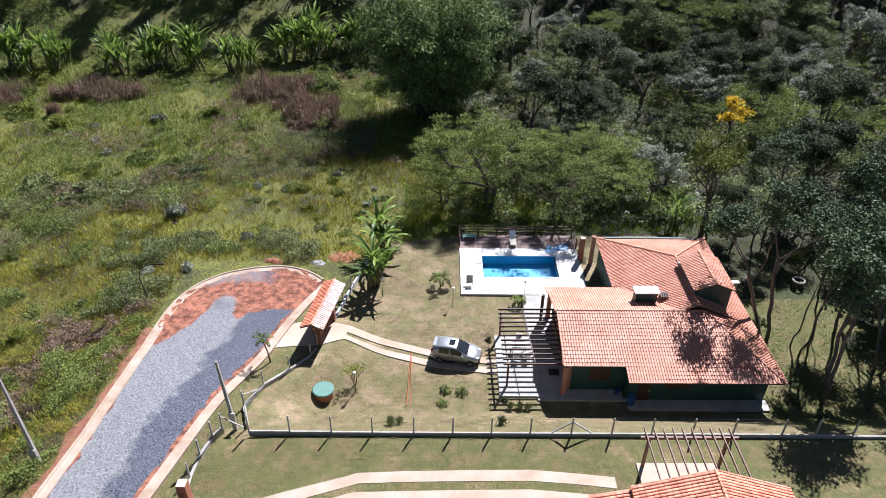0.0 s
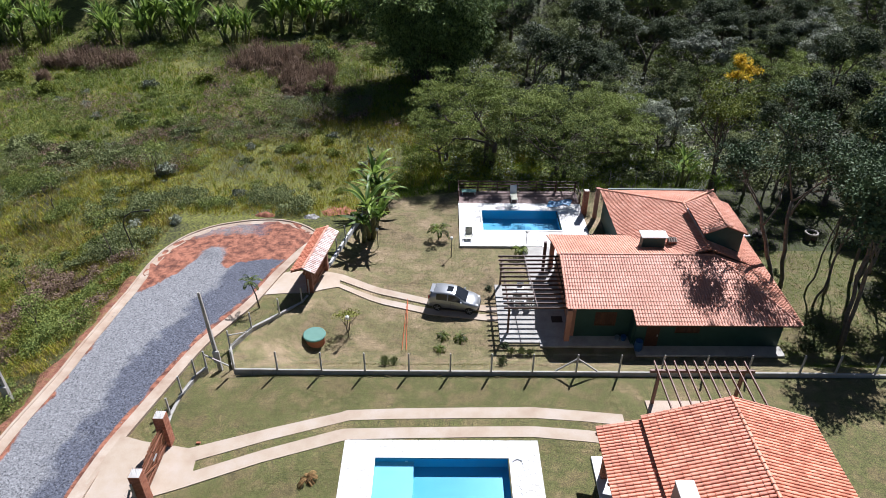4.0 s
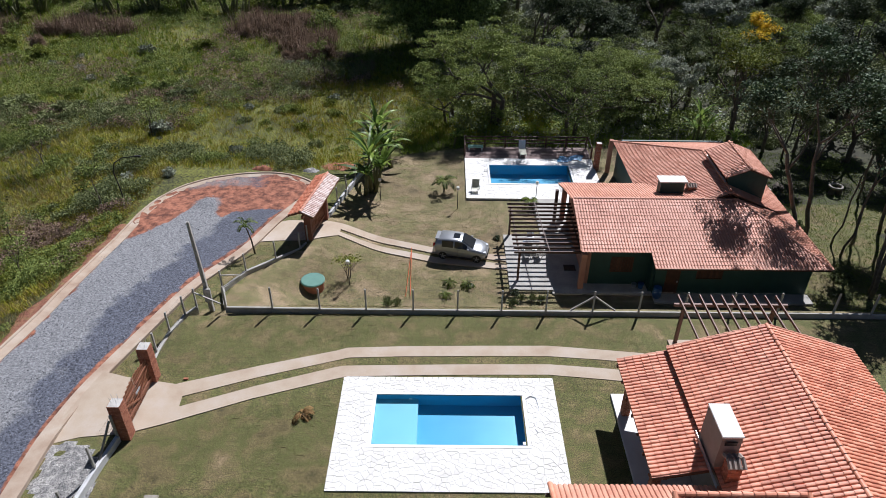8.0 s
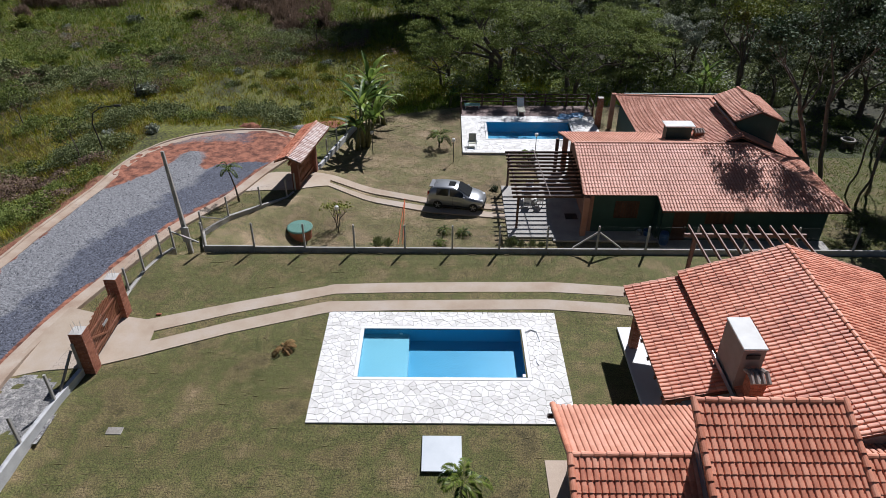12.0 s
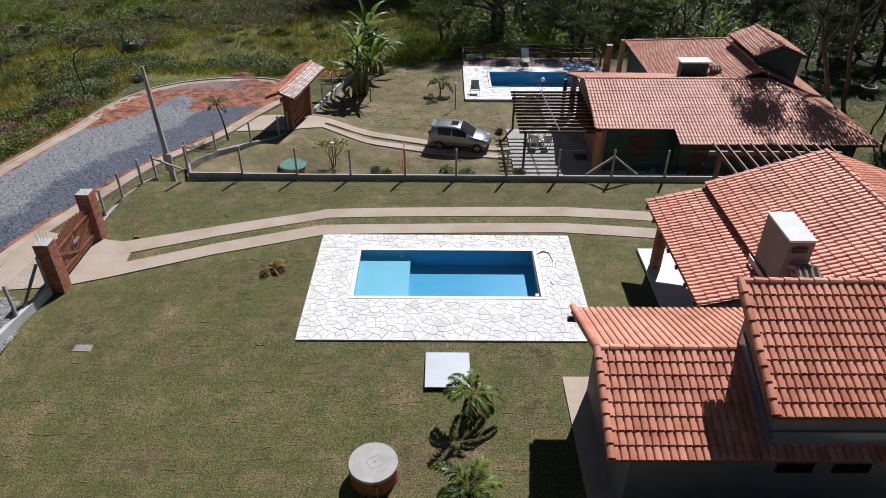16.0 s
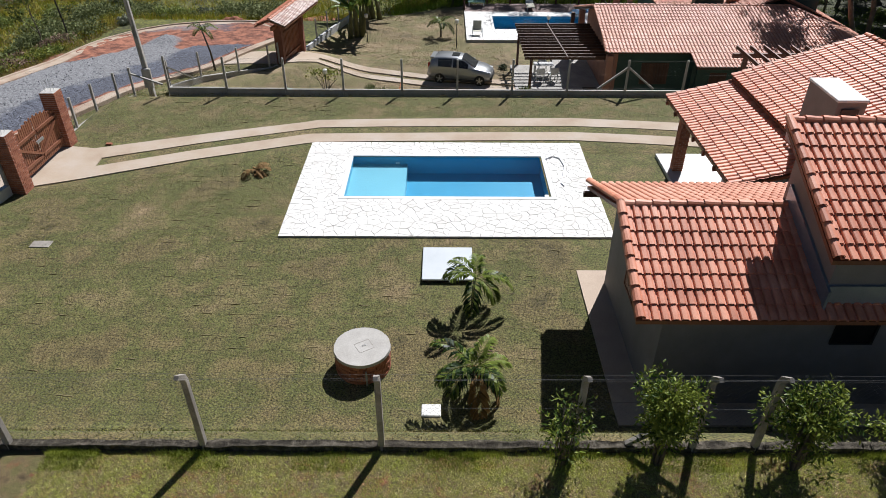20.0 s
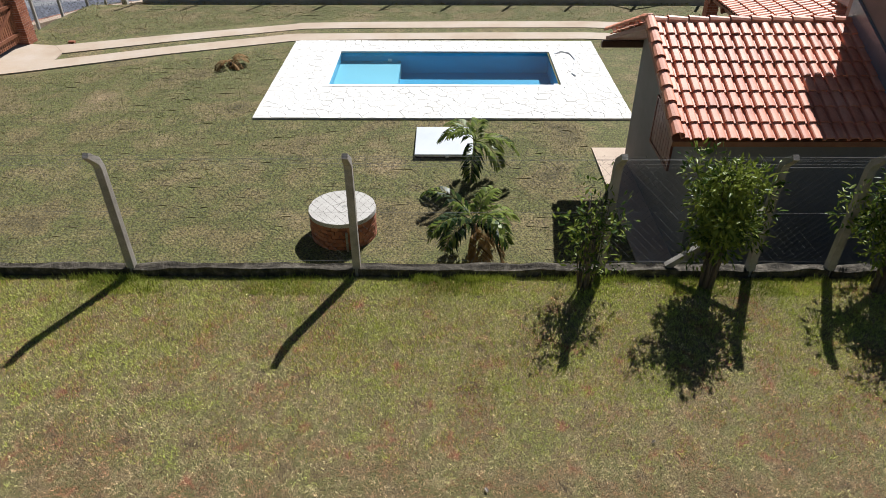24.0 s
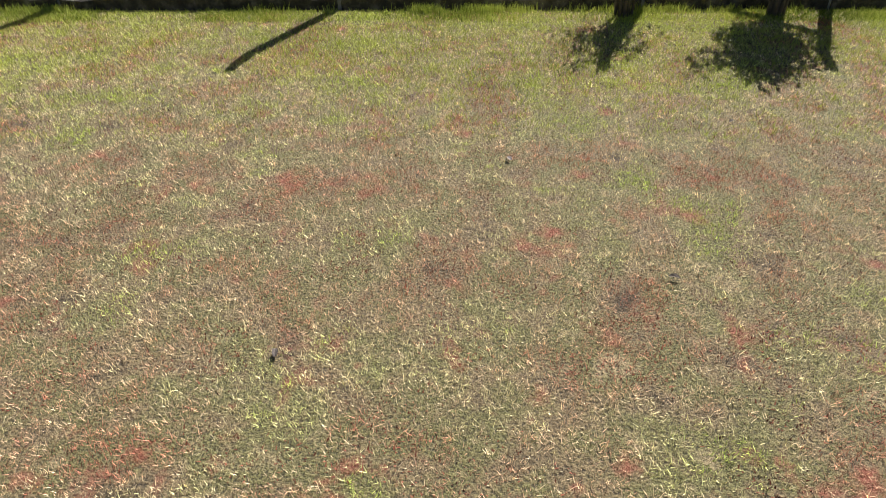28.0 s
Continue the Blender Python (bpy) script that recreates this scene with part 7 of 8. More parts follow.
# the wood behind
kinds = (dense, mid, mid, silver, silver, tallt, dense, acacia2, mid)
rw = random.Random(7)
j = 0
yy = 70.0
while yy < 205:
    step = 6.2 + (yy - 70) * 0.03
    xx = -95 + rw.uniform(0, 4)
    while xx < 125:
        x, y = xx + rw.uniform(-2, 2), yy + rw.uniform(-2, 2)
        xx += step
        if x < 9 and y < 108 or x < 14 and y < 76 or x < -10 and y < 132 or abs(x + 1) < 12 and y < 108:
            continue
        if abs(x) > 24 + 0.68 * y or (22 < x < 33 and 80 < y < 92) or (abs(x - 0.46 * y) < 5 and y < 77):
            continue
        place(rw.choice(kinds), x, y, -0.4, s=rw.uniform(0.75, 1.25) * (1.0 if y < 110 else 1.25))
    yy += step

bush_mid = make_bush("bush", 51, "rounded green wild bush in the pasture", L_FEATHER, 1.5, 0.9, 3200, 0.12, group="bushes in the pasture")
bush_lime = make_bush("bush", 52, "yellow-green wild bush in the pasture", L_LIME, 1.6, 0.8, 2800, 0.13, group="bushes in the pasture")
bush_silver = make_bush("bush", 53, "grey-leaved wild bush in the pasture", L_SILVER, 1.0, 1.0, 1500, 0.17, group="bushes in the pasture")
bush_brown = make_bush("shrub", 54, "tall dry purple-brown shrub thicket", L_MAROON, 1.3, 2.6, 2300, 0.5, "shrub", "dry shrubs along the valley", up=1.3, width=0.06, clumps=30)
bush_dark = make_bush("bush", 55, "dark low scrub in the pasture", L_MID, 1.9, 0.8, 3200, 0.14, group="bushes in the pasture")
for ob, x, y, s in ((bush_mid, -44, 62, 1.3), (bush_dark, -41, 69, 1.8), (bush_dark, -35, 68, 1.6), (bush_dark, -47, 71, 1.8), (bush_mid, -33.3, 77, 1.6), (bush_mid, -22, 78, 1.3), (bush_lime, -14.6, 80, 1.1), (bush_mid, -10, 61, 0.6),
                    (bush_silver, -20, 59.3, 0.9), (bush_silver, -27.5, 52, 0.75), (bush_silver, -23.6, 51.8, 0.7), (bush_silver, -29, 64, 1.3), (bush_dark, -52, 66, 1.8), (bush_dark, -58, 75, 2.0), (bush_dark, -30, 74, 1.4), (bush_mid, -38, 78, 1.6),
                    (bush_lime, -53, 88, 1.8), (bush_lime, -60, 92, 2.0), (bush_mid, -65, 100, 2.2), (bush_silver, -40, 90, 1.2), (bush_lime, -33, 92, 1.5), (bush_mid, -27, 88, 1.3), (bush_lime, -15, 66, 0.8), (bush_mid, 2, 60, 0.7),
                    (bush_dark, 22, 61, 0.8), (bush_mid, 26, 62, 0.9), (bush_dark, 31, 60, 1.0), (bush_dark, 19, 61.5, 0.7), (bush_mid, 35, 55, 0.9), (bush_dark, 27.5, 37.5, 0.55), (bush_dark, 26.5, 35.5, 0.5), (bush_dark, 28, 33.5, 0.6), (bush_dark, 27.5, 44.5, 0.5),
                    (bush_mid, -26.5, 30, 0.5), (bush_lime, -27, 38, 0.6), (bush_mid, -31, 40, 0.9), (bush_lime, -36, 44, 1.0), (bush_mid, -28.5, 57, 0.9), (bush_lime, -19, 62, 0.7), (bush_dark, -13, 56.5, 0.5), (bush_silver, -24.5, 56.5, 0.6)):
    place(ob, x, y, -0.05, s=s)
rb_ = random.Random(3)
for cx, cy, n, sx in ((-51, 100, 6, 5), (-54, 96, 3, 4), (-25.5, 101, 10, 4.5), (-20, 94, 9, 4), (-18, 91, 4, 3), (-66, 97, 4, 4)):
    for k in range(n):
        place(bush_brown, cx + rb_.uniform(-sx, sx), cy + rb_.uniform(-4.5, 4.5), -0.2, s=rb_.uniform(0.4, 1.05))
for k in range(26):
    x, y = rb_.uniform(-80, -10), rb_.uniform(62, 112)
    place(rb_.choice((bush_mid, bush_lime, bush_lime)), x, y, -0.15, s=rb_.uniform(0.5, 1.2))
for k in range(150):
    x, y = rb_.uniform(-52, -6), rb_.uniform(54, 88)
    if x < -9 or y > 62:
        place(rb_.choice((bush_mid, bush_dark, bush_lime, bush_mid, bush_silver)), x, y, -0.1, s=rb_.uniform(0.22, 0.75) * (1.0 if y < 70 else 1.4))
for k in range(30):
    place(rb_.choice((bush_mid, bush_dark, bush_lime)), rb_.uniform(-80, -16), rb_.uniform(104, 114), -0.1, s=rb_.uniform(0.9, 2.0))
for k in range(34):
    place(rb_.choice((bush_mid, bush_dark, bush_lime, bush_mid)), rb_.uniform(-46, -25.5), rb_.uniform(16, 56), -0.05, s=rb_.uniform(0.2, 0.6))
for k in range(26):
    place(rb_.choice((bush_mid, bush_dark, bush_mid)), rb_.uniform(-22, 10), rb_.uniform(100, 122), -0.1, s=rb_.uniform(1.4, 2.4))


# ---- banana plants and palms ----
def blade(bm, base, way, length, width, bend, rng, fold=0.15, n=8, notch=0.0):
    """A long leaf that arches over, with a raised fold along its midrib."""
    p, d = np.array(base, float), unit(np.array(way, float))
    rows = []
    for i in range(n + 1):
        f = i / n
        w = width * math.sin(math.pi * min(1, 0.12 + f * 0.9)) ** 0.7 * (1 if f < 1 else 0.05)
        s = unit(np.cross(d, np.array([0, 0, 1.0])))
        up = np.cross(s, d)
        cut = 1 - notch * rng.random()
        rows.append([bm.verts.new(tuple(p + s * w / 2 * cut + up * w * fold)), bm.verts.new(tuple(p)), bm.verts.new(tuple(p - s * w / 2 * cut + up * w * fold))])
        p = p + d * length / n
        d = unit(d + np.array([0, 0, -bend / n]))
    for a, b in zip(rows, rows[1:]):
        bm.faces.new((a[0], a[1], b[1], b[0]))
        bm.faces.new((a[1], a[2], b[2], b[1]))


def make_banana(seed, label, h, leaves, length, stems=1, group="banana plants", stiff=0.0):
    rng = np.random.default_rng(seed)
    t = thing("banana_plant", (0, 0, 0), label, "banana plant", group)
    for s in range(stems):
        o = np.array([rng.uniform(-0.7, 0.7), rng.uniform(-0.7, 0.7), 0]) if s else np.zeros(3)
        hh = h * (1 if s == 0 else rng.uniform(0.5, 0.95))
        lean = rng.normal(size=2) * 0.12
        part("stem", tube(bmesh.new(), [(o[0], o[1], -0.2), (o[0] + lean[0] * hh / 2, o[1] + lean[1] * hh / 2, hh / 2), (o[0] + lean[0] * hh, o[1] + lean[1] * hh, hh)], [0.16, 0.13, 0.07], 9), M_STEM, t, smooth=True)
        for k in range(leaves):
            a = k * 2.4 + rng.uniform(-0.3, 0.3)
            e = rng.uniform(0.6, 2.8) + stiff
            bm = bmesh.new()
            blade(bm, (o[0] + lean[0] * hh, o[1] + lean[1] * hh, hh - 0.1), (math.cos(a), math.sin(a), e), length * rng.uniform(0.7, 1.15), 0.38, rng.uniform(0.7, 2.1), rng, 0.16, 10, 0.4)
            part("leaf", bm, L_BANANA, t)
    return t


M_STEM = material("banana_stem", [(0.09, 0.10, 0.035), (0.16, 0.15, 0.06)], 4, 30, 0.7)
ban = make_banana(61, "tall banana clump with long arching leaves", 2.9, 9, 2.3, 3)
ban2 = make_banana(62, "banana clump with broad ragged leaves", 2.0, 8, 1.9, 2)
ban3 = make_banana(63, "far banana plants with upright leaves", 2.4, 9, 2.6, 3, "banana row along the valley", 1.6)
place(ban, -6.0, 49.5, s=1.25)
place(ban2, -5.6, 50.6, s=1.1)
place(ban, -5.3, 55.4, s=1.35)
place(ban2, -4.6, 54.2, s=1.2)
place(ban2, 1.0, 58.8, s=0.6)
place(ban, 24.5, 60, s=0.9)
place(ban2, 27, 57.6, s=0.7)
for cx, cy in ((-79, 110), (-70, 111), (-64, 111.5), (-54.5, 111), (-47, 113), (-40.5, 111.5), (-33, 111), (-26, 116), (-21.5, 117), (-16, 118)):
    for k in range(4):
        place(ban3, cx + rb_.uniform(-2.2, 2.2), cy + rb_.uniform(-2, 2.5), s=rb_.uniform(1.1, 1.9))


def make_palm(name, seed, label, stem, trunk_r, fronds, length, leaf, mat=None, lean=(0, 0), up=0.9, category="palm", group="", dry=0, pairs=26, wide=0.03):
    """A small palm: each frond is a curved rib with paired leaflets."""
    rng = np.random.default_rng(seed)
    t = thing(name, (0, 0, 0), label, category, group)
    top = np.array([lean[0], lean[1], stem])
    part("trunk", tube(bmesh.new(), [(0, 0, -0.15), (lean[0] * 0.3, lean[1] * 0.3, stem * 0.5), tuple(top)], [trunk_r * 1.3, trunk_r, trunk_r * 0.8], 9), M_BARK, t, smooth=True)
    for k in range(fronds):
        a = k * 2.399 + rng.uniform(-0.25, 0.25)
        e = up * rng.uniform(0.25, 1.6) if k >= dry else -0.4
        d = unit(np.array([math.cos(a), math.sin(a), e]))
        ln = length * rng.uniform(0.8, 1.1)
        p = top.copy()
        verts, faces = [], []
        n = pairs
        for i in range(n):
            f = i / (n - 1)
            q = p + d * ln / n
            s = unit(np.cross(d, np.array([0, 0, 1.0])))
            upv = np.cross(s, d)
            prism(verts, faces, tuple(p), tuple(q), 0.012 * (1 - 0.7 * f))
            if f > 0.12:
                ll = leaf * math.sin(math.pi * (0.15 + 0.8 * f)) ** 0.6
                for sg in (1, -1):
                    w = unit(s * sg * 0.85 + d * 0.8 + upv * 0.2 + rng.normal(size=3) * 0.1)
                    tipd = p + w * ll * 0.9 + np.array([0, 0, -0.42 * ll])
                    m_ = p + w * ll * 0.5 + np.array([0, 0, -0.04 * ll])
                    b = len(verts)
                    cr = unit(np.cross(w, upv)) * wide * 0.5
                    verts += [tuple(p), tuple(m_ + cr), tuple(tipd), tuple(m_ - cr)]
                    faces.append((b, b + 1, b + 2, b + 3))
            p = q
            d = unit(d + np.array([0, 0, -2.1 / n]))
        raw("frond", verts, faces, (mat or L_PALM) if k >= dry else L_DRYP, t)
    return t


place(make_palm("palm", 71, "bushy young palm with arching fronds on the lawn", 0.95, 0.055, 13, 1.2, 0.40, dry=4, wide=0.075, up=1.6, pairs=20), 0.98, 10.88, 0, 0)
place(make_palm("palm", 72, "young palm on a thin curved stem", 1.05, 0.045, 8, 1.15, 0.40, lean=(0.05, 0.0), wide=0.075, up=1.5, pairs=20), 1.08, 14.15, 0, 30)
place(make_palm("palm", 73, "half-dry small palm with reddish fronds", 0.15, 0.07, 9, 0.75, 0.26, dry=3, mat=L_DRYP, wide=0.04), -6.4, 21.6, 0, 0)
place(make_palm("palm", 74, "slender roadside palm on a bare stem", 2.1, 0.05, 8, 1.0, 0.26, lean=(-0.35, 0.0), wide=0.04, up=1.4), -12.8, 38.0, 0, 0)
sago = make_palm("sago_palm", 75, "low spiky sago palm in the lawn", 0.2, 0.1, 15, 0.7, 0.13, up=0.9, group="sago palms on the lower lawn", wide=0.022)
for x, y, s in ((0.5, 36.3, 1.0), (0.3, 35.0, 0.9), (1.75, 36.1, 1.05)):
    place(sago, x, y, 0, s=s)
place(make_palm("palm", 76, "sparse young palm on the lower lawn", 1.0, 0.06, 10, 1.3, 0.4, up=1.2, wide=0.06), 0.1, 49.6, 0, 0)
place(make_palm("palm", 77, "small palm beside the far pool", 0.7, 0.05, 8, 0.9, 0.3, up=0.9, wide=0.06), 7.0, 46.9, 0, 0)
place(make_tree("shrub", 22, "small shrub with sparse leaves beside the lamp", "shrub", L_LIME, M_BARK, 0.5, 0.04, 0.7, 1, 0.5, 0.4, 380, 0.12, rise=0.5, stems=2), -6.3, 36.9)
spiky = make_bush("strap_leaf_plant", 56, "clump of strap-leaved plants by the fence", L_MID, 0.5, 0.5, 260, 0.45, "plant", "strap-leaved clumps by the fence", clumps=8, width=0.06, up=1.2)
for x, y, s in ((-3.2, 30.8, 0.8), (-2.6, 31, 0.7), (4.2, 30.9, 0.8), (5.2, 34.6, 0.6), (5.9, 34.6, 0.65), (6.5, 34.5, 0.6)):
    place(spiky, x, y, s=s)
place(make_palm("palm", 78, "small fern palm on the pergola pad", 0.1, 0.05, 10, 0.5, 0.2, up=0.7, wide=0.04), 15.4, 24.6, 0.1, 0)
pot_b = make_bush("round_bush", 57, "small clipped round bush beside the drive", L_DARK, 0.32, 0.36, 500, 0.08, clumps=14)
place(pot_b, 4.1, 42.0)
copy_thing(pot_b, pose(4.9, 35.4, land(4.9, 35.4), 0, 0, 50))


# ---- shrub trees on the near fence ----
def hedge_tree(seed, label, stems, h, r, leaves, size, mat, top=0.75, foot=1.0, stem=0.024):
    rng = np.random.default_rng(seed)
    t = thing("hedge_tree", (0, 0, 0), label, "tree", "shrub trees along the near fence")
    bm = bmesh.new()
    c = []
    for k in range(stems):
        a = 2 * math.pi * k / stems + rng.uniform(-0.3, 0.3)
        lean = rng.uniform(0.1, 0.5) * r
        hh = h * rng.uniform(0.7, 1.08)
        pts = [(0.07 * math.cos(a), 0.07 * math.sin(a), -0.2), (0.1 * math.cos(a) + rng.normal() * 0.03, 0.1 * math.sin(a), hh * 0.4), (lean * math.cos(a), lean * math.sin(a), hh)]
        tube(bm, pts, [stem, stem * 0.75, stem * 0.33], 6)
        for q in range(5):
            f = rng.uniform(1 - top, 1.0)
            c.append(np.array([lean * f * math.cos(a), lean * f * math.sin(a), hh * f]) + rng.normal(size=3) * r * 0.45 * np.array([1, 1, 0.5]))
    tube(bm, [(0, 0, -0.2), (0.02, 0, 0.25), (0.0, 0.02, 0.5)], [0.14 * foot, 0.11 * foot, 0.07 * foot], 9)
    part("trunk", bm, M_BARK, t, smooth=True)
    c = np.array(c)
    n = leaves
    k = rng.integers(0, len(c), n)
    d = unit(rng.normal(size=(n, 3)))
    p = c[k] + d * (r * 0.42 * rng.random(n) ** 0.5)[:, None]
    way = unit(d + rng.normal(size=(n, 3)) * 0.5 + np.array([0, 0, -0.1]))
    nor = unit(rng.normal(size=(n, 3)) * 0.7 + np.array([0, 0, 1.0]))
    side = unit(np.cross(way, nor))
    up = np.cross(side, way)
    s = (size * rng.uniform(0.6, 1.25, n))[:, None]
    w = 0.17
    v = np.stack([p, p + way * s * 0.4 + side * s * w + up * s * 0.05, p + way * s * 0.75 + side * s * w * 0.6 + up * s * 0.02, p + way * s - up * s * 0.08,
                  p + way * s * 0.75 - side * s * w * 0.6 + up * s * 0.02, p + way * s * 0.4 - side * s * w + up * s * 0.05, p + way * s * 0.5], 1).reshape(-1, 3)
    b = np.arange(n)[:, None] * 7
    tri = np.concatenate([b + np.array([[0, 6, 1]]), b + np.array([[1, 6, 2]]), b + np.array([[2, 6, 3]]), b + np.array([[0, 5, 6]]), b + np.array([[5, 4, 6]]), b + np.array([[4, 3, 6]])])
    fast("crown", v, tri, mat, t)
    return t


L_HEDGE = leafy("hedge_leaves", [(0.02, 0.04, 0.009), (0.046, 0.085, 0.015), (0.15, 0.18, 0.03)], 0.36, 0.25)
place(hedge_tree(81, "thin scraggly shrub tree with few leaves", 17, 1.45, 0.42, 620, 0.1, L_HEDGE, 0.55, 0.3, 0.012), 2.3, 7.48, 0, 0)
place(hedge_tree(82, "leafy shrub tree with a dense glossy crown", 18, 1.8, 0.43, 4200, 0.1, L_HEDGE, 0.6, 0.55, 0.016), 3.93, 7.5, 0, 0)
place(hedge_tree(83, "broad leafy shrub tree with yellowish shoots", 14, 1.7, 0.5, 3400, 0.1, L_HEDGE, 0.6, 0.7), 6.2, 7.42, 0, 0)
place(hedge_tree(84, "leafy shrub tree by the fence", 9, 1.6, 0.6, 3200, 0.1, L_HEDGE, 0.65), 8.2, 7.5, 0, 0)


# ---- grasses ----
def blades(name, label, n, where, length, width, mat, seed, tuft=1, lean=0.55, thin=None):
    rng = np.random.default_rng(seed)
    m = n // tuft
    x0, x1, y0, y1 = where
    px, py = rng.uniform(x0, x1, m), rng.uniform(y0, y1, m)
    if thin is not None:
        keep = np.array([thin(a, b, rng.random()) for a, b in zip(px, py)])
        px, py = px[keep], py[keep]
        m = len(px)
    pz = np.full(m, 1.95) if y1 < 7.83 else np.array([land(a, b) for a, b in zip(px, py)])
    p = np.repeat(np.stack([px, py, pz], 1), tuft, 0)
    k = len(p)
    if tuft > 1:
        p[:, :2] += rng.normal(size=(k, 2)) * width * 3
    a = rng.uniform(0, 2 * math.pi, k)
    ln = length * rng.uniform(0.45, 1.3, k)
    o = np.stack([np.cos(a), np.sin(a), np.zeros(k)], 1)
    s = np.stack([-np.sin(a), np.cos(a), np.zeros(k)], 1) * (width * rng.uniform(0.6, 1.3, k))[:, None] / 2
    tip = p + o * (ln * lean * rng.uniform(0.1, 1.4, k))[:, None] + np.array([0, 0, 1.0]) * (ln * rng.uniform(0.5, 1.0, k))[:, None]
    p[:, 2] -= 0.01
    v = np.stack([p - s, p + s, tip], 1).reshape(-1, 3)
    ob = fast(name, v, np.arange(3 * k).reshape(k, 3), mat)
    return tagged(ob, label, "canes" if name == "canes" else "grass", kind="stuff")


def turf(name, tones, scale, low, high, grain, narrow=0.09):
    """Cut grass: patches of tone over the plot, and every blade lighter or darker than the next."""
    mat = leafy(name, tones, 0.8, 0.2)
    nt = mat.node_tree
    ramp = next(n for n in nt.nodes if n.bl_idname == "ShaderNodeValToRGB")
    n1 = next(n for n in nt.nodes if n.bl_idname == "ShaderNodeTexNoise")
    geo = next(n for n in nt.nodes if n.bl_idname == "ShaderNodeNewGeometry")
    n1.inputs["Scale"].default_value, n1.inputs["Detail"].default_value, n1.inputs["Roughness"].default_value = scale, 5, 0.6
    nt.links.new(n1.outputs["Fac"], ramp.inputs[0])
    for k, c in enumerate(tones):
        ramp.color_ramp.elements[k].position = 0.5 - narrow + 2 * narrow * k / (len(tones) - 1)
        ramp.color_ramp.elements[k].color = rgb(c)
    own_tone = nt.nodes.new("ShaderNodeMapRange")
    own_tone.inputs["To Min"].default_value, own_tone.inputs["To Max"].default_value = low, high
    nt.links.new(geo.outputs["Random Per Island"], own_tone.inputs["Value"])
    mul = nt.nodes.new("ShaderNodeMix")
    mul.data_type, mul.blend_type = "RGBA", "MULTIPLY"
    mul.inputs["Factor"].default_value = 1.0
    nt.links.new(ramp.outputs[0], mul.inputs["A"])
    tuft = nt.nodes.new("ShaderNodeTexNoise")
    tuft.inputs["Scale"].default_value, tuft.inputs["Detail"].default_value = grain, 3
    nt.links.new(geo.outputs["Position"], tuft.inputs["Vector"])
    lit = nt.nodes.new("ShaderNodeMapRange")
    lit.inputs["From Min"].default_value, lit.inputs["From Max"].default_value = 0.36, 0.62
    lit.inputs["To Min"].default_value, lit.inputs["To Max"].default_value = 0.4, 1.45
    nt.links.new(tuft.outputs["Fac"], lit.inputs["Value"])
    both = nt.nodes.new("ShaderNodeMath")
    both.operation = "MULTIPLY"
    nt.links.new(own_tone.outputs[0], both.inputs[0])
    nt.links.new(lit.outputs[0], both.inputs[1])
    nt.links.new(both.outputs[0], mul.inputs["B"])
    for kind, socket in (("ShaderNodeBsdfPrincipled", "Base Color"), ("ShaderNodeBsdfTranslucent", "Color")):
        nt.links.new(mul.outputs["Result"], next(n for n in nt.nodes if n.bl_idname == kind).inputs[socket])
    return mat


L_LAWN = turf("lawn_blades", [(0.50, 0.20, 0.12), (0.70, 0.43, 0.25), (0.82, 0.67, 0.40), (0.72, 0.68, 0.31), (0.52, 0.60, 0.11)], 1.9, 0.3, 1.7, 26, 0.14)
L_LAWN2 = turf("turf_blades", [(0.22, 0.145, 0.08), (0.17, 0.142, 0.057), (0.13, 0.13, 0.035), (0.095, 0.115, 0.025), (0.15, 0.137, 0.048)], 0.35, 0.2, 1.7, 6, 0.15)
L_LAWN3 = turf("dry_turf_blades", [(0.28, 0.19, 0.115), (0.26, 0.195, 0.10), (0.21, 0.18, 0.07), (0.14, 0.145, 0.04), (0.24, 0.185, 0.095)], 0.3, 0.2, 1.6, 6, 0.15)


def bald(x, y):
    """How bare the near lawn is: small scattered patches of red earth, fewer by the fence."""
    n = noise.noise((x * 0.9, y * 0.9, 0)) * 0.45 + noise.noise((x * 4.0, y * 4.0, 5)) + 0.5 * noise.noise((x * 11, y * 11, 3))
    return smoothstep(0.10, 0.30, n - 0.22 * smoothstep(4.6, 6.6, y))


def worn(x, y, u):
    return u < (1.0 - 0.55 * bald(x, y)) * smoothstep(0.3, 1.5, y) * (0.4 + 0.6 * smoothstep(-0.25, 0.2, noise.noise((x * 17, y * 17, 8))))


blades("lawn_grass", "short worn grass blades of the near lawn", 960000, (-6.4, 7.6, 0.9, 7.64), 0.026, 0.0048, L_LAWN, 91, 4, 1.2, worn)
L_EARTH = leafy("red_earth_crumbs", [(0.06, 0.018, 0.01), (0.14, 0.043, 0.024), (0.23, 0.08, 0.046)], 0.95, 0.0)
L_FRESH = leafy("fresh_lawn_blades", [(0.132, 0.184, 0.02), (0.242, 0.299, 0.04), (0.374, 0.391, 0.08)], 0.85, 0.2)
blades("bare_earth", "crumbs of red earth in bald lawn patches", 240000, (-6.2, 7.4, 1.2, 7.3), 0.012, 0.014, L_EARTH, 104, 8, 2.5, lambda x, y, u: u < 0.85 * bald(x, y))
blades("lawn_grass", "greener grass blades towards the fence", 150000, (-6.5, 7.6, 4.6, 7.64), 0.045, 0.009, L_FRESH, 105, 3, 1.0, lambda x, y, u: u < 0.15 + smoothstep(4.6, 7.2, y) * (0.85 + noise.noise((x * 0.8, y * 0.8, 9))))
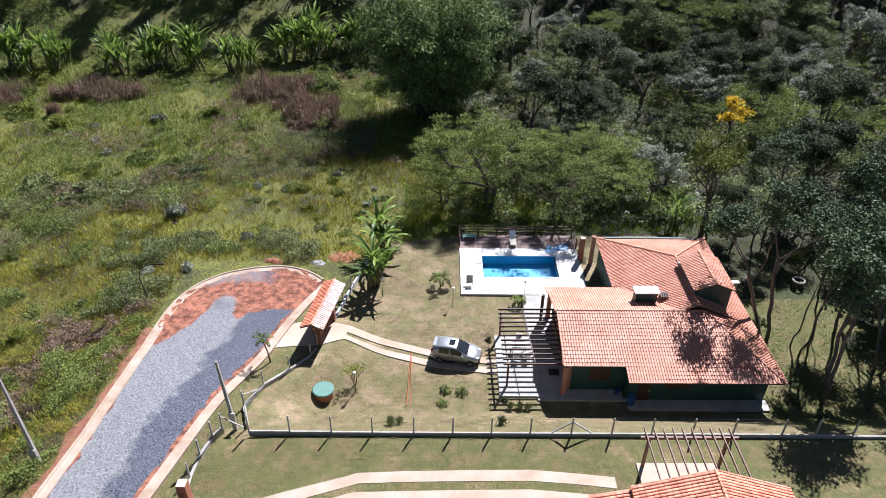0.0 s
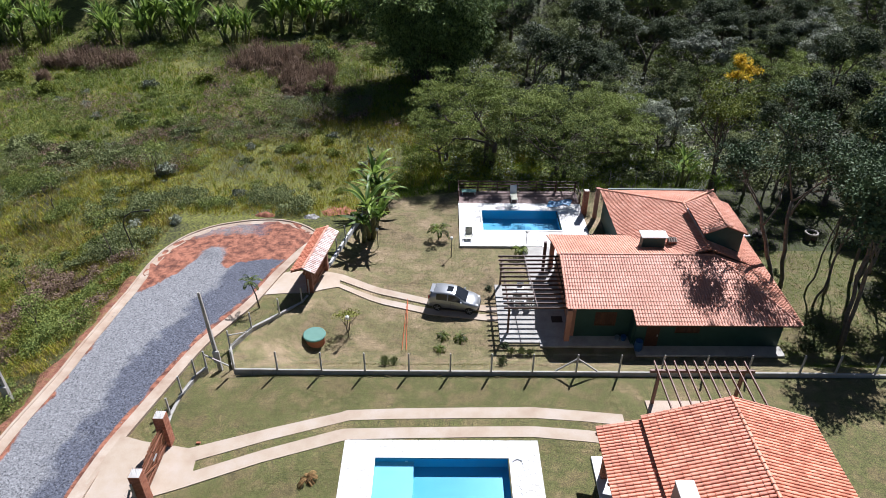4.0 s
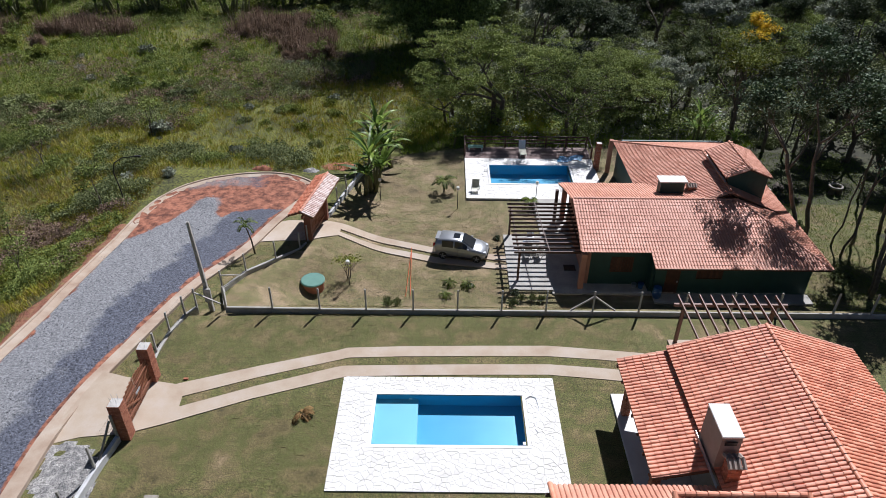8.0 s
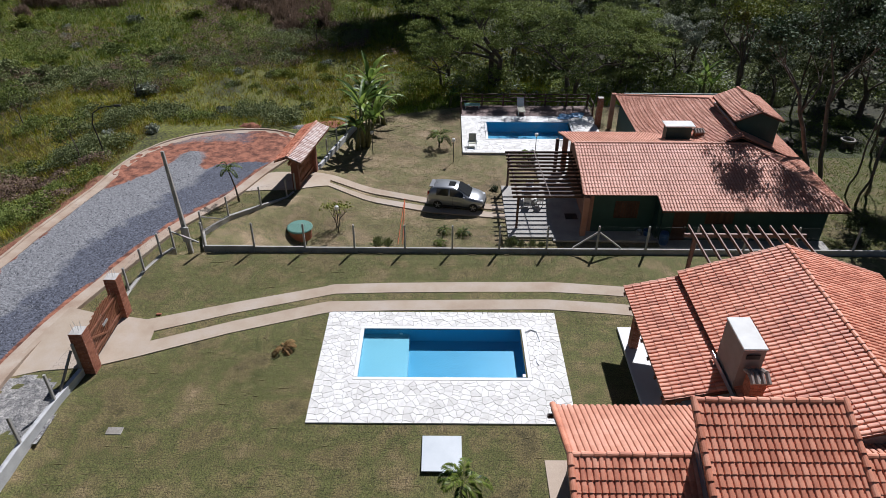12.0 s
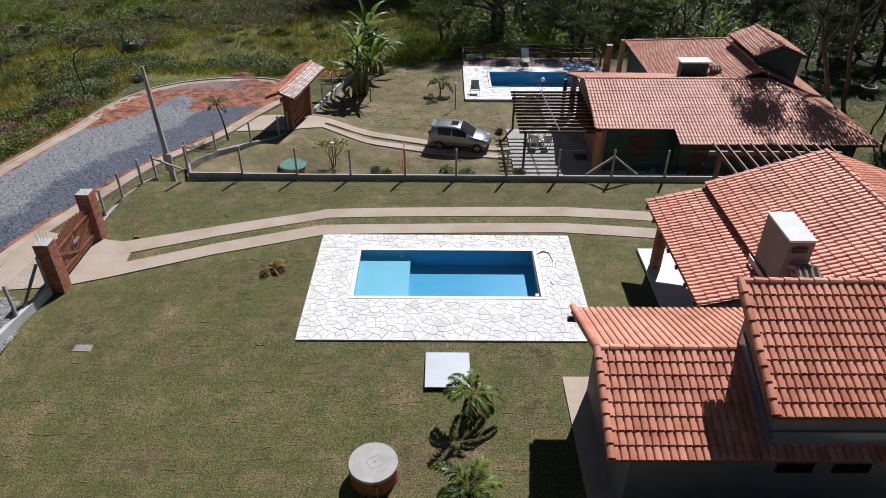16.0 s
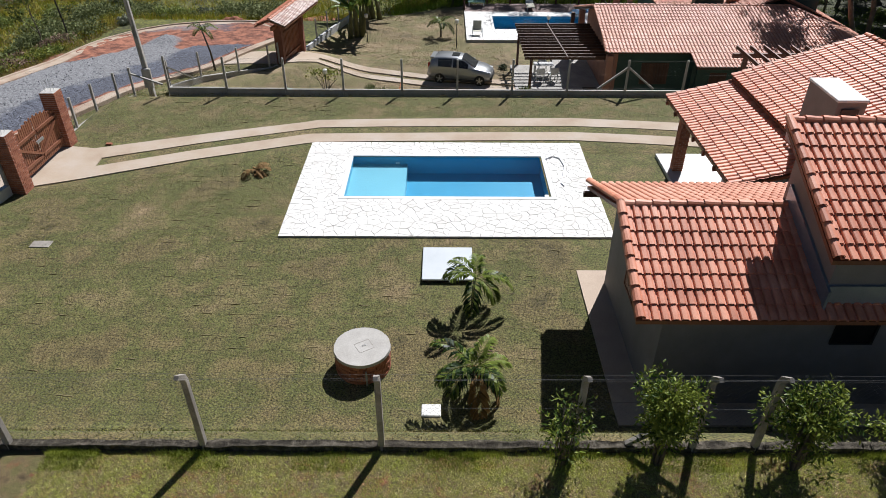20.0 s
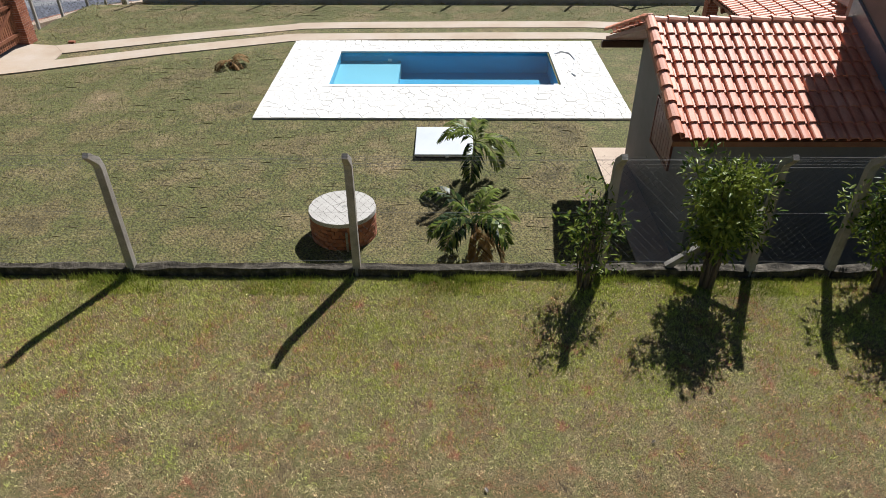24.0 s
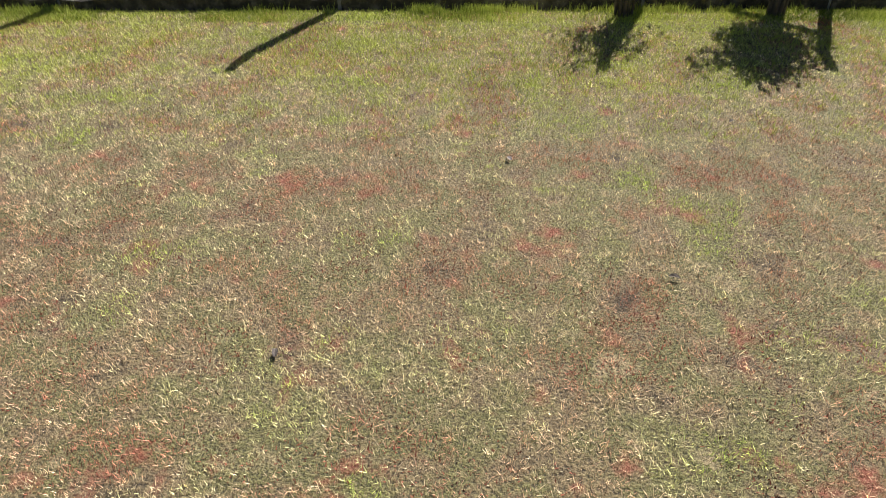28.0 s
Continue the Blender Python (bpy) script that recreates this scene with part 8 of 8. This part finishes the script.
blades("lawn_grass", "short turf between the fences", 330000, (-14.2, 10.5, 7.9, 29.2), 0.045, 0.011, L_LAWN2, 92, 3, 0.9,
       lambda x, y, u: not (DX0 - 0.05 < x < DX1 + 0.05 and DY0 - 0.05 < y < DY1 + 0.05) and not (4.1 < x and y < 23.2) and not (23.9 + (x < -5) * 9 < y < 26.7) and x > lot_edge(y) + 0.4 and not (x < -5 and abs(y - (22.4 + (x + 12.5) * 0.37)) < 1.7)
       and not (-0.35 < x < 1.2 and 15.2 < y < 16.95) and math.hypot(x - WX, y - WY) > WR)
blades("grass_fringe", "bright uncut grass along the fence foot", 50000, (-6.5, 9, 7.3, 7.66), 0.055, 0.008, L_FRESH, 93, 4, 0.5, lambda x, y, u: u < smoothstep(-0.2, 0.3, noise.noise((x * 0.9, 3, 0))) + 0.15)


blades("grass_fringe", "yellow-green moss and grass on the plinth's foot", 40000, (-6.5, 9, 7.6, 7.69), 0.10, 0.010, L_FRESH, 94, 5, 0.5, lambda x, y, u: u < smoothstep(-0.05, 0.25, noise.noise((x * 0.55, 7, 0)) + 0.3 * noise.noise((x * 3, 1, 0))))


def wild(x, y, u):
    if x - lot_edge(y) > -0.2 and y < 61:
        return False
    if -24.2 < x < -10 and y < 53.2 or y < 53.2 and x > -16 or x > 12 or (y < 53 and x > -23.9):
        return False
    return u < 0.4 + 1.2 * smoothstep(-0.3, 0.25, noise.noise((x * 0.12, y * 0.12, 2)))


def sunny(x, y):
    """1 on the yellow-green pasture beside the road, 0 in the scrubby valley beyond it."""
    return smoothstep(5, -5, y - (81 + 0.7 * min(0.0, x + 14)) + 7 * noise.noise((x * 0.1, y * 0.1, 4)))


def brow(x, y, u):
    """The scrubby brow between the pasture and the valley."""
    return wild(x, y, 0.0) and -3 < y - (81 + 0.7 * min(0.0, x + 14)) + 7 * noise.noise((x * 0.1, y * 0.1, 4)) < 9 and x < -9


blades("meadow_grass", "tall yellow-green pasture grass", 470000, (-75, 12, 30, 112), 0.62, 0.042, L_GRASS, 94, 6, 0.6, lambda x, y, u: wild(x, y, u) and u < 0.22 + sunny(x, y))
blades("meadow_grass", "darker tall grass in the damp valley", 130000, (-75, 12, 52, 118), 0.9, 0.05, L_REED, 95, 6, 0.5, lambda x, y, u: wild(x, y, 0) and u < (1 - 0.85 * sunny(x, y)) * smoothstep(-0.25, 0.15, noise.noise((x * 0.07, y * 0.07, 6)) + 0.2 * (x < -25)))
blades("meadow_grass", "rough roadside grass beyond the kerb", 160000, (-45, -23.8, 14, 54), 0.3, 0.026, L_OLIVE, 96, 6, 0.6, lambda x, y, u: u < 0.8)
blades("verge_grass", "green grass of the roadside verge", 16000, (-17.5, -9.5, 24.6, 39.5), 0.10, 0.018, L_LAWN2, 97, 4, 0.7, lambda x, y, u: lot_edge(y) - 0.1 > x > float(np.interp(y, [20, 26.5, 33.8, 38.2, 43], [-17.2, -16.4, -14.9, -13.3, -12])))
blades("wood_grass", "uneven grass between the house and the wood", 120000, (24.3, 38, 31, 58), 0.11, 0.026, L_REED, 106, 5, 0.7, lambda x, y, u: u < 0.75 + 0.6 * noise.noise((x * 0.4, y * 0.4, 1)))
blades("wood_grass", "shaded grass between the wood and the far pool", 40000, (-4, 30, 58.6, 72), 0.5, 0.05, L_REED, 98, 6, 0.6, lambda x, y, u: u < 0.9)
blades("lawn_grass", "thin turf of the lower plot", 100000, (-9, 9, 30, 57), 0.06, 0.02, L_LAWN3, 99, 3, 0.9,
       lambda x, y, u: x > lot_edge(y) + 0.6 and not (x > 1.8 and y > 48) and not (x > 4.4 and y > 35.2) and not abs(y - (41.6 - 0.3 * (x + 5))) < 1.6)

def scrub(name, label, n, where, size, high, mat, seed, scale, cut, inside=None):
    """Low tangled growth that rises and falls in patches."""
    rng = np.random.default_rng(seed)
    x0, x1, y0, y1 = where
    pts = []
    draw = random.Random(seed)
    while len(pts) < n // 12:
        x, y = x0 + (x1 - x0) * draw.random(), y0 + (y1 - y0) * draw.random()
        h = noise.noise((x * scale, y * scale, seed)) + 0.5 * noise.noise((x * scale * 3, y * scale * 3, seed)) - cut
        if h > 0 and h - 0.5 * (inside is None and y > 50) * sunny(x, y) > 0 and (inside or wild)(x, y, 0.0):
            pts.append((x, y, land(x, y), high * min(1.0, 0.25 + h * 2.2) * (0.75 + 0.5 * noise.noise((x * 0.9, y * 0.9, seed + 1)))))
    # each sprig carries a dozen leaves
    p = np.repeat(np.array(pts), 12, 0)
    n = len(p)
    top = np.maximum(p[:, 3], 0.15)
    p = p[:, :3] + np.stack([rng.normal(size=n) * 0.22 * top ** 0.5, rng.normal(size=n) * 0.22 * top ** 0.5, top * rng.random(n) ** 0.5], 1)
    v, _ = leaf_cloud(rng, p, np.full(n, 0.12), n, size, 0.9, 0.0, 0.6)
    v = v.reshape(n, 4, 3)[:, :3].reshape(-1, 3)
    f = np.arange(3 * n).reshape(n, 3)
    return tagged(fast(name, v, f, mat), label, "scrub", kind="stuff")


scrub("scrub", "tangled olive scrub over the pasture", 130000, (-80, 6, 54, 112), 0.16, 1.3, L_FEATHER, 101, 0.11, 0.0)
scrub("scrub", "brownish dry scrub over the pasture", 44000, (-80, 0, 58, 112), 0.17, 1.0, L_BROWN, 102, 0.09, 0.12)
scrub("scrub", "dark dry scrub along the pasture's brow", 60000, (-62, -9, 44, 92), 0.15, 1.5, L_MID, 107, 0.2, -0.15, brow)
scrub("scrub", "brown stalks along the pasture's brow", 40000, (-62, -9, 44, 92), 0.16, 1.2, L_BROWN, 108, 0.25, -0.05, brow)


def thicket(x, y, u):
    """Where the tall dry canes stand along the valley."""
    return min(math.hypot((x - a) / c, (y - b) / d) for a, b, c, d in ((-25.5, 101, 6.5, 4.5), (-20, 94, 5, 4.5), (-51, 100, 6, 3.5), (-18, 90, 3, 3), (-66, 97, 5, 4))) < 0.85 + 1.1 * noise.noise((x * 0.33, y * 0.33, 2))


blades("canes", "tall dry brown canes along the valley", 66000, (-74, -12, 85, 108), 3.0, 0.10, L_MAROON, 114, 6, 0.35, thicket)
scrub("scrub", "dry leaves tangled in the canes", 9000, (-74, -12, 85, 108), 0.28, 2.2, L_BROWN, 116, 0.35, -0.3, thicket)
scrub("scrub", "green growth on the hillside behind the banana plants", 66000, (-95, 0, 113, 142), 0.26, 2.0, L_FEATHER, 115, 0.12, -0.05, lambda x, y, u: True)


def under(x, y, u):
    return y > 59.3 and (x > 1 or y > 76 and x > 0.3 * (y - 76) - 4) and x > -4 and not (x < 30 and y < 60.5)


scrub("undergrowth", "dense green undergrowth at the wood's edge", 90000, (-4, 70, 59, 135), 0.32, 2.3, L_MID, 111, 0.14, -0.12, under)
scrub("undergrowth", "grey-green undergrowth between the trees", 14000, (-4, 66, 59, 112), 0.3, 2.6, L_SILVER, 112, 0.16, 0.05, under)
scrub("undergrowth", "feathery light undergrowth between the trees", 40000, (-4, 66, 59, 112), 0.26, 2.0, L_FEATHER, 113, 0.15, 0.0, under)
scrub("scrub", "yellow-green scrub by the road", 60000, (-60, -23, 24, 64), 0.13, 0.9, L_LIME, 103, 0.15, 0.1)
scrub("scrub", "dry brown bushes in the roadside grass", 16000, (-36, -24.4, 33, 46), 0.15, 1.1, L_BROWN, 117, 0.2, 0.0)
scrub("scrub", "dark green bushes outside the bend of the road", 36000, (-34, -12, 46, 60), 0.15, 1.5, L_MID, 118, 0.2, 0.0, lambda x, y, u: wild(x, y, 0.0))
scrub("scrub", "green bushy growth outside the road kerb", 60000, (-44, -12, 26, 66), 0.14, 1.1, L_FEATHER, 109, 0.17, 0.12)

# lifted edges between the strips of new turf
def turf_edges(label, n, where, seed, free):
    draw = random.Random(seed)
    x0, x1, y0, y1 = where
    v, f = [], []
    while n:
        n -= 1
        x = draw.uniform(x0, x1)
        y = round(draw.uniform(y0, y1) / 0.42) * 0.42
        if not free(x, y) or noise.noise((x * 0.25, y * 0.25, seed)) < -0.12:
            continue
        ln, high, k = draw.uniform(0.08, 0.32), draw.uniform(0.005, 0.02), len(v)
        m = 6
        for i in range(m + 1):
            px_ = x + ln * i / m
            py_ = y + 0.14 * noise.noise((px_ * 1.1, y, seed)) + 0.02 * noise.noise((px_ * 9, y, 2))
            z = land(px_, py_)
            h = high * math.sin(math.pi * i / m) ** 0.5
            v += [(px_, py_ - 0.008, z - 0.01), (px_, py_, z + h), (px_, py_ + 0.07, z - 0.01)]
        f += [(k + 3 * i + j, k + 3 * i + 3 + j, k + 3 * i + 4 + j, k + 3 * i + 1 + j) for i in range(m) for j in (0, 1)]
    return tagged(raw("turf_edges", v, f, M_EDGE), label, "turf", kind="stuff")


M_EDGE = material("turf_edge", [(0.055, 0.045, 0.02), (0.12, 0.095, 0.042), (0.16, 0.13, 0.06)], 4, 40, 0.95, 0.6, 0.5)
turf_edges("lifted edges of turf strips on the pool lawn", 1000, (-13.6, 4.0, 9.6, 29.0), 5,
           lambda x, y: not (DX0 - 0.6 < x < DX1 + 0.1 and DY0 - 0.1 < y < DY1 + 0.1) and not (23.8 < y < 26.8 and x > -6) and x > lot_edge(y) + 0.5
           and not (x < -5 and abs(y - (22.4 + (x + 12.5) * 0.37)) < 1.9) and not (-0.9 < x < 1.3 and 15.1 < y < 17) and math.hypot(x - WX, y - WY) > WR + 0.6)
turf_edges("lifted edges of dry turf strips on the lower lawn", 900, (-8.5, 8.6, 31.5, 57), 6,
           lambda x, y: x > lot_edge(y) + 0.8 and not (x > 1.2 and y > 47.8) and not (x > 3.8 and y > 35) and not abs(y - (41.6 - 0.3 * (x + 5))) < 1.8)

# dead leaves and twigs on the near lawn
rl = random.Random(12)
for k, (x, y) in enumerate(((-3.1, 3.45), (0.85, 4.28), (-2.6, 2.6), (1.6, 3.0), (-0.4, 2.4), (2.6, 4.9))):
    z = land(x, y) + 0.02
    dl = thing("dead_leaf", (x, y, z), "curled dry leaf lying on the lawn", "leaf", "dead leaves on the lawn", rz=rl.uniform(0, 360))
    bm = bmesh.new()
    blade(bm, (x, y, z), (math.cos(k * 2.0), math.sin(k * 2.0), 0.25), 0.06, 0.03, 0.7, np.random.default_rng(k), 0.3, 5)
    part("leaf", bm, M_BEIGE if k == 1 else M_BARK, dl)
